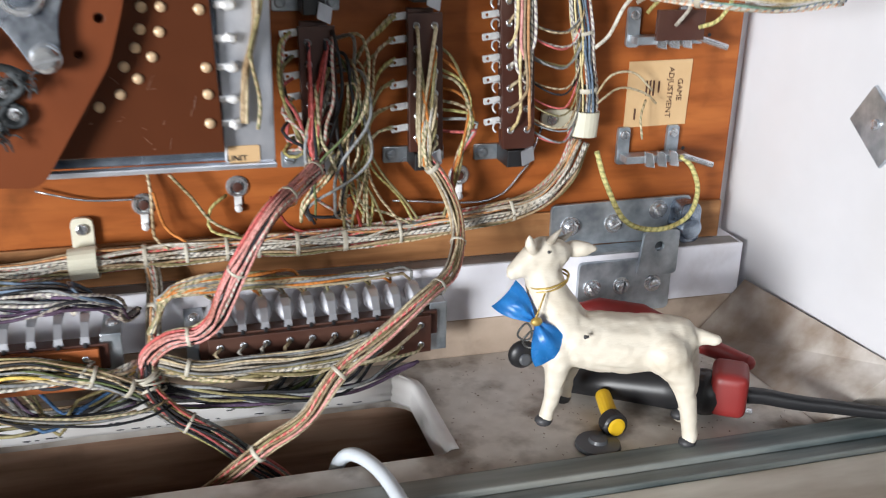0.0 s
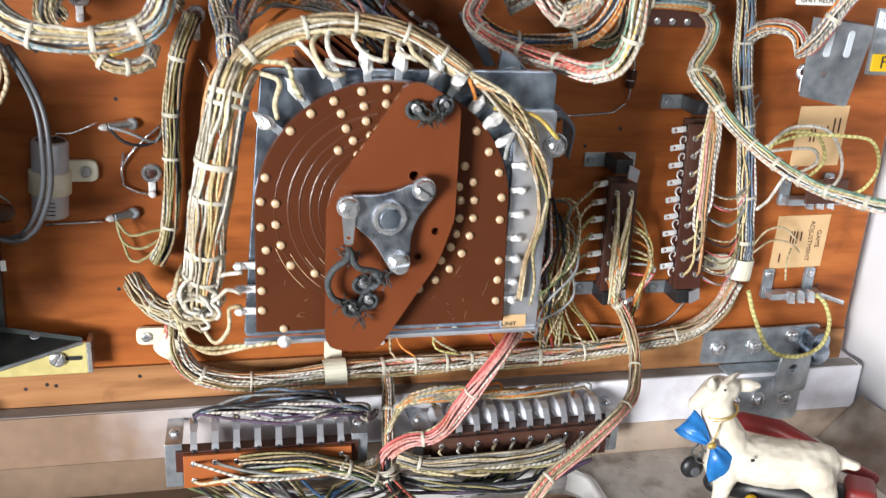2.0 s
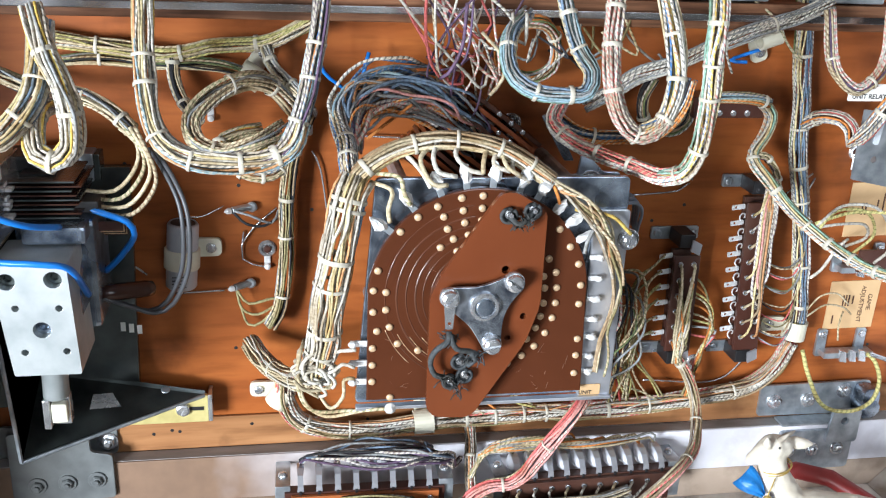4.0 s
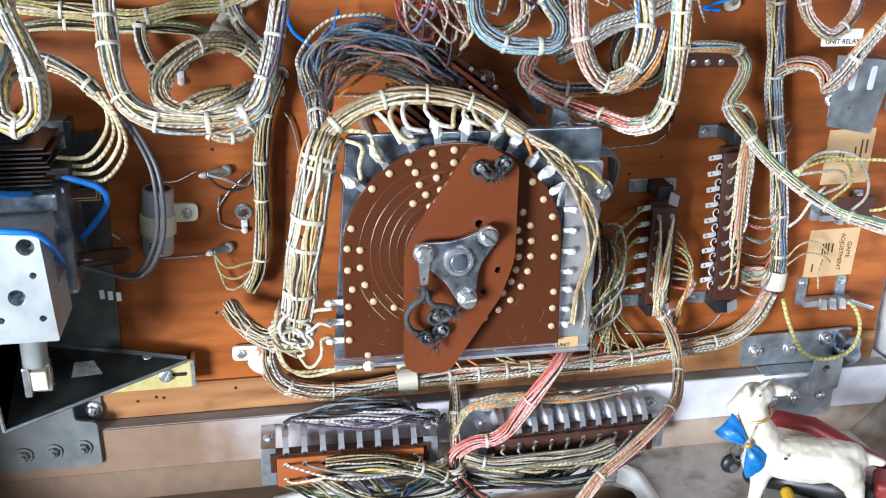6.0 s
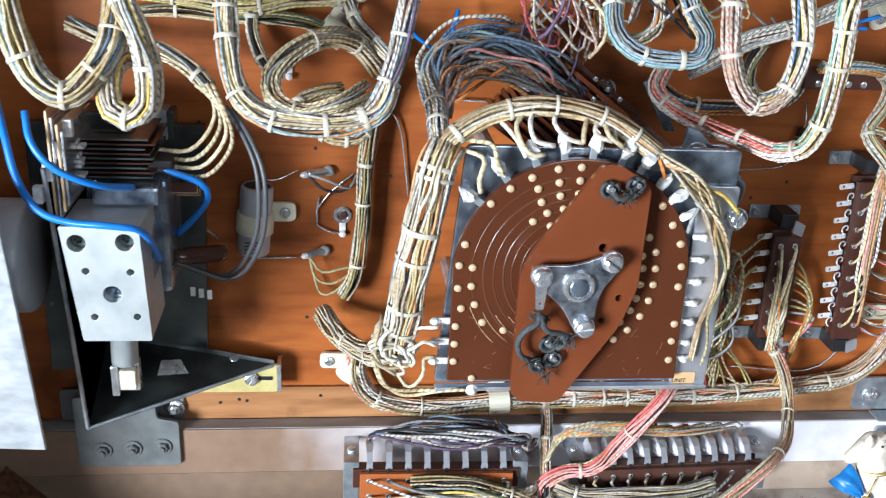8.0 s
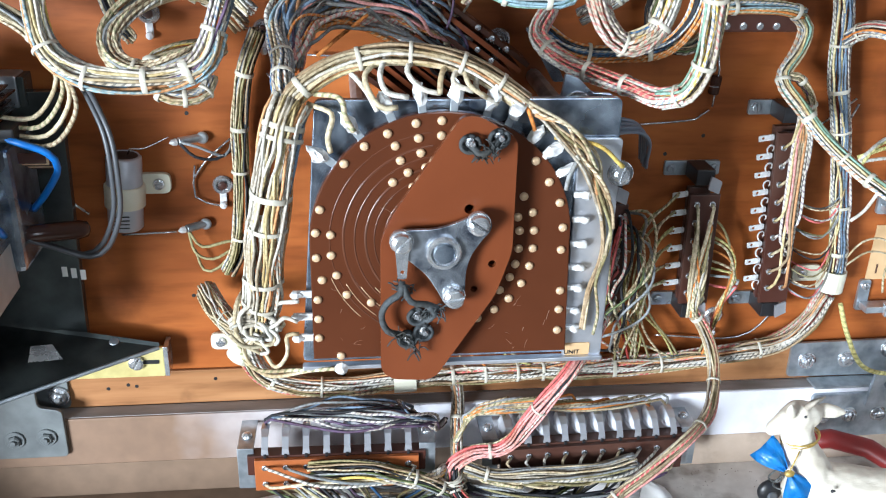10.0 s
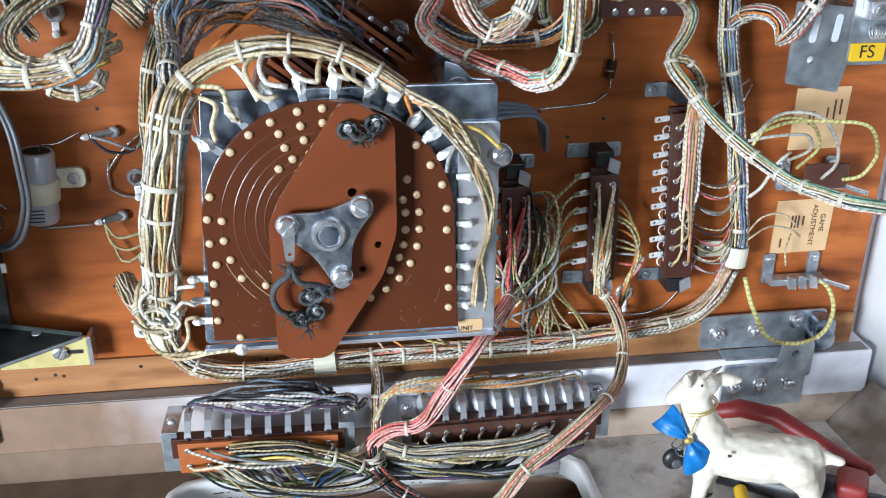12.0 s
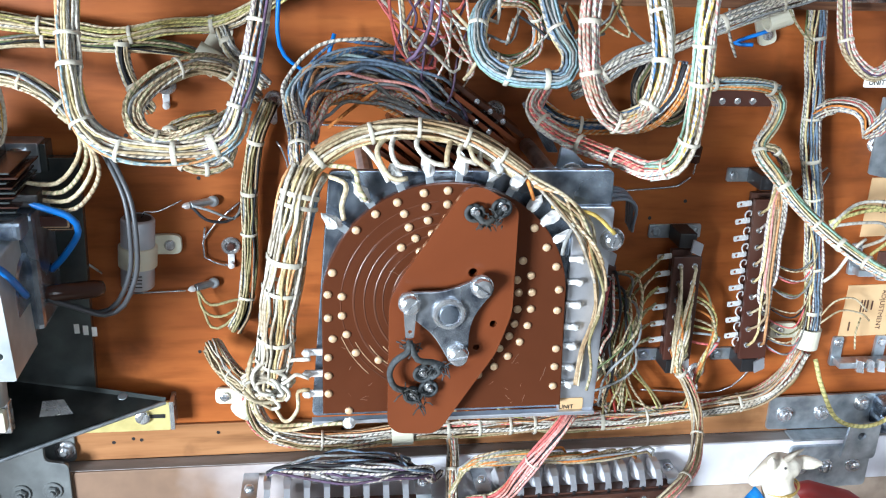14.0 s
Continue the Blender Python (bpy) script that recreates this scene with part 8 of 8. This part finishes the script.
def bow():
    """A satin bow: two pinched lobes and a knot."""
    top = thing("ribbon_bow", "shiny blue satin bow hung on the toy goat's neck", "bow", (0.183, -0.100, 0.061))
    for nm, root, tip, wide in (("upper_lobe", (0.181, -0.101, 0.062), (0.171, -0.092, 0.071), 0.0078), ("lower_lobe", (0.182, -0.104, 0.062), (0.189, -0.109, 0.047), 0.0098)):
        bm = bmesh.new()
        a, b = Vector(root), Vector(tip)
        d = b - a
        side = d.cross(Vector((0.1, -1, 0.15))).normalized()
        nrm = side.cross(d).normalized()
        nu, nv, grid = 12, 11, []
        for i in range(nu + 1):
            u = i / nu
            row = []
            for j in range(nv + 1):
                v = j / nv * 2 - 1
                ww = wide * (0.18 + 0.82 * math.sin(min(u * 1.75, 1.57)))
                puff = 0.0032 * math.sin(u * math.pi) * (1 - v * v) + 0.0009 * math.sin(v * 7 + u * 3) * (1 - 0.5 * u)
                row.append(bm.verts.new(a + d * (u + 0.06 * v * v * (1 if nm == "upper_lobe" else -1) * u) + side * v * ww + nrm * -puff * (1 if nrm.y > 0 else -1)))
            grid.append(row)
        for i in range(nu):
            for j in range(nv):
                bm.faces.new((grid[i][j], grid[i + 1][j], grid[i + 1][j + 1], grid[i][j + 1]))
        bmesh.ops.solidify(bm, geom=bm.faces[:], thickness=0.0006)
        part(nm, bm, RIBBON, top, "", True)
    k = bmesh.new()
    bmesh.ops.create_uvsphere(k, u_segments=14, v_segments=9, radius=0.0022, matrix=Matrix.Translation((0.181, -0.105, 0.063)) @ Matrix.Diagonal((1.2, 0.8, 0.9, 1)))
    part("knot", k, GOLDCORD, top, "gold cord knot", True)
    return top


bow()
neck = [Vector((0.190, -0.092, 0.074)) + Vector((0.0089 * math.cos(a), 0.0089 * math.sin(a), 0.0024 * math.cos(a) + 0.0012)) for a in np.linspace(0, math.tau, 40)]
collar = thing("gold_cord", "thin gold cord tied round the toy goat's neck", "cord", (0.190, -0.092, 0.074))
part("loop", tube_mesh("loop", neck, 0.00042, GOLDCORD, 6), GOLDCORD, collar)
part("loop", tube_mesh("loop", [p + Vector((0.0002, -0.0003, 0.0016)) for p in neck], 0.0005, GOLDCORD, 6), GOLDCORD, collar)
wire("strand", [(0.185, -0.103, 0.075), (0.182, -0.105, 0.069), (0.180, -0.106, 0.065)], 0.0004, GOLDCORD, collar, step=0.002)

fob = thing("key_fob", "black key fob on a dark split ring beside the bow", "key fob", (0.182, -0.090, 0.036))
kb = bmesh.new()
bmesh.ops.create_uvsphere(kb, u_segments=20, v_segments=12, radius=0.0068, matrix=Matrix.Translation((0.182, -0.088, 0.039)) @ Matrix.Diagonal((1, 0.55, 1, 1)))
part("shell", kb, BLACKPLASTIC, fob, "", True)
part("button", lathe([(0.0028, 0), (0.0028, 0.0008), (0.002, 0.0012)], Vector((0.182, -0.088, 0.038)) + Vector((0, -0.0035, 0)), (0, -1, 0.2), 14), GREYPVC, fob)
for c in ((0.181, -0.092, 0.052), (0.183, -0.094, 0.049)):
    ring = [Vector(c) + Vector((0.0032 * math.cos(a), 0.0012 * math.sin(2 * a), 0.0040 * math.sin(a))) for a in np.linspace(0, math.tau, 24)]
    part("split_ring", tube_mesh("split_ring", ring, 0.0005, BLACKSTEEL, 6), BLACKSTEEL, fob)

tool = thing("hand_tool", "red and black handled hand tool lying behind the goat", "tool", (0.25, -0.08, 0.02))
tb = bmesh.new()
spine(tb, [(0.214, -0.062, 0.0085), (0.236, -0.074, 0.0105), (0.256, -0.086, 0.0118), (0.272, -0.0965, 0.0125)], [0.0065, 0.0088, 0.0105, 0.0112])
part("black_handle", tb, BLACKPLASTIC, tool, "matt black rubber handle", True)
rb = bmesh.new()
spine(rb, [(0.226, -0.035, 0.030), (0.243, -0.036, 0.032), (0.262, -0.046, 0.031), (0.280, -0.070, 0.0255), (0.298, -0.090, 0.0215)], [0.0046, 0.0058, 0.0058, 0.0050, 0.0038])
part("red_handle", rb, REDPLASTIC, tool, "dark red plastic handle", True)
cb = bevelled(box(-0.0085, 0.0085, -0.0108, 0.0108, -0.0112, 0.0112), 0.0050, 4)
part("red_collar", moved(cb, Matrix.Translation((0.2820, -0.1010, 0.0158)) @ Matrix.Rotation(radians(-32), 4, "Z")), REDPLASTIC, tool, "red plastic end collar", True)
wire("power_cord", [(0.284, -0.103, 0.0130), (0.2965, -0.1065, 0.0125), (0.311, -0.113, 0.0108), (0.328, -0.119, 0.0095), (0.345, -0.126, 0.0085), (0.362, -0.133, 0.0085)], lambda u: 0.0042 - 0.0012 * u, BLACKPLASTIC, tool, "thick black power cord", step=0.004, sides=10)
driver = thing("yellow_roller", "yellow capped black roller under the goat", "roller", (0.222, -0.1, 0.0))
part("cap", lathe([(0.0042, 0), (0.0042, 0.0006), (0.003, 0.001)], (0.2225, -0.1062, 0.0062), (0.05, -1, 0.12), 20), YELLOWPLASTIC, driver)
part("tyre", lathe([(0.0050, 0), (0.0060, 0.0008), (0.0060, 0.0062), (0.0050, 0.007)], (0.2222, -0.0994, 0.0062), (0.05, -1, 0.02), 22), BLACKPLASTIC, driver)
part("stem", lathe([(0.0036, 0), (0.0038, 0.001), (0.0038, 0.018), (0.003, 0.019)], (0.2268, -0.0815, 0.0085), (-0.22, -1, -0.09), 16), YELLOWPLASTIC, driver)
single("rubber_foot", lathe([(0.0098, 0), (0.0105, 0.0006), (0.0100, 0.0022), (0.0045, 0.003), (0.004, 0.0045), (0.001, 0.005)], (0.212, -0.1105, 0.0001), (0, 0, 1), 26), GREYPVC, "dark grey round rubber foot on the dusty floor", "foot")
single("rubber_foot", lathe([(0.0120, 0), (0.0125, 0.0008), (0.0118, 0.003), (0.006, 0.004), (0.001, 0.0044)], (-0.1805, -0.062, 0.0001), (0, 0, 1), 26), GREYPVC, "dark grey round rubber foot on the dusty floor", "foot")
single("screw_lying", rod((0.2885, -0.098, 0.0016), (0.296, -0.102, 0.0016), 0.0014, 8), STEEL, "small loose bright screw on the dusty floor", "screw")
wire("white_cable", [(0.094, -0.07, -0.08), (0.0945, -0.082, -0.03), (0.0965, -0.0915, -0.0045), (0.101, -0.0985, 0.0055), (0.1065, -0.109, 0.0085), (0.111, -0.121, 0.0085), (0.1145, -0.135, 0.0065), (0.118, -0.155, 0.0020), (0.122, -0.185, -0.02), (0.124, -0.2, -0.06)], 0.0031, WHITEPVC, label="white plastic cable bent in a hook at the opening", category="cable", step=0.003, sides=10)

# flecks of dirt on the floor
random.seed(12)
fleck = bmesh.new()
for k in range(260):
    fx, fy = random.uniform(0.15, 0.325), random.uniform(-0.118, -0.016)
    if fx > 0.315:
        continue
    s = random.uniform(0.00012, 0.0004)
    m = Matrix.Translation((fx, fy, 0.0003)) @ Matrix.Rotation(random.random() * 6.28, 4, "Z") @ Matrix.Diagonal((s * random.uniform(1, 3), s, s * 0.5, 1))
    bmesh.ops.create_cube(fleck, size=1, matrix=m)
single("dirt_flecks", fleck, DARKWOOD, "fine brown dirt flecks on the dusty floor", "dirt", kind="stuff")
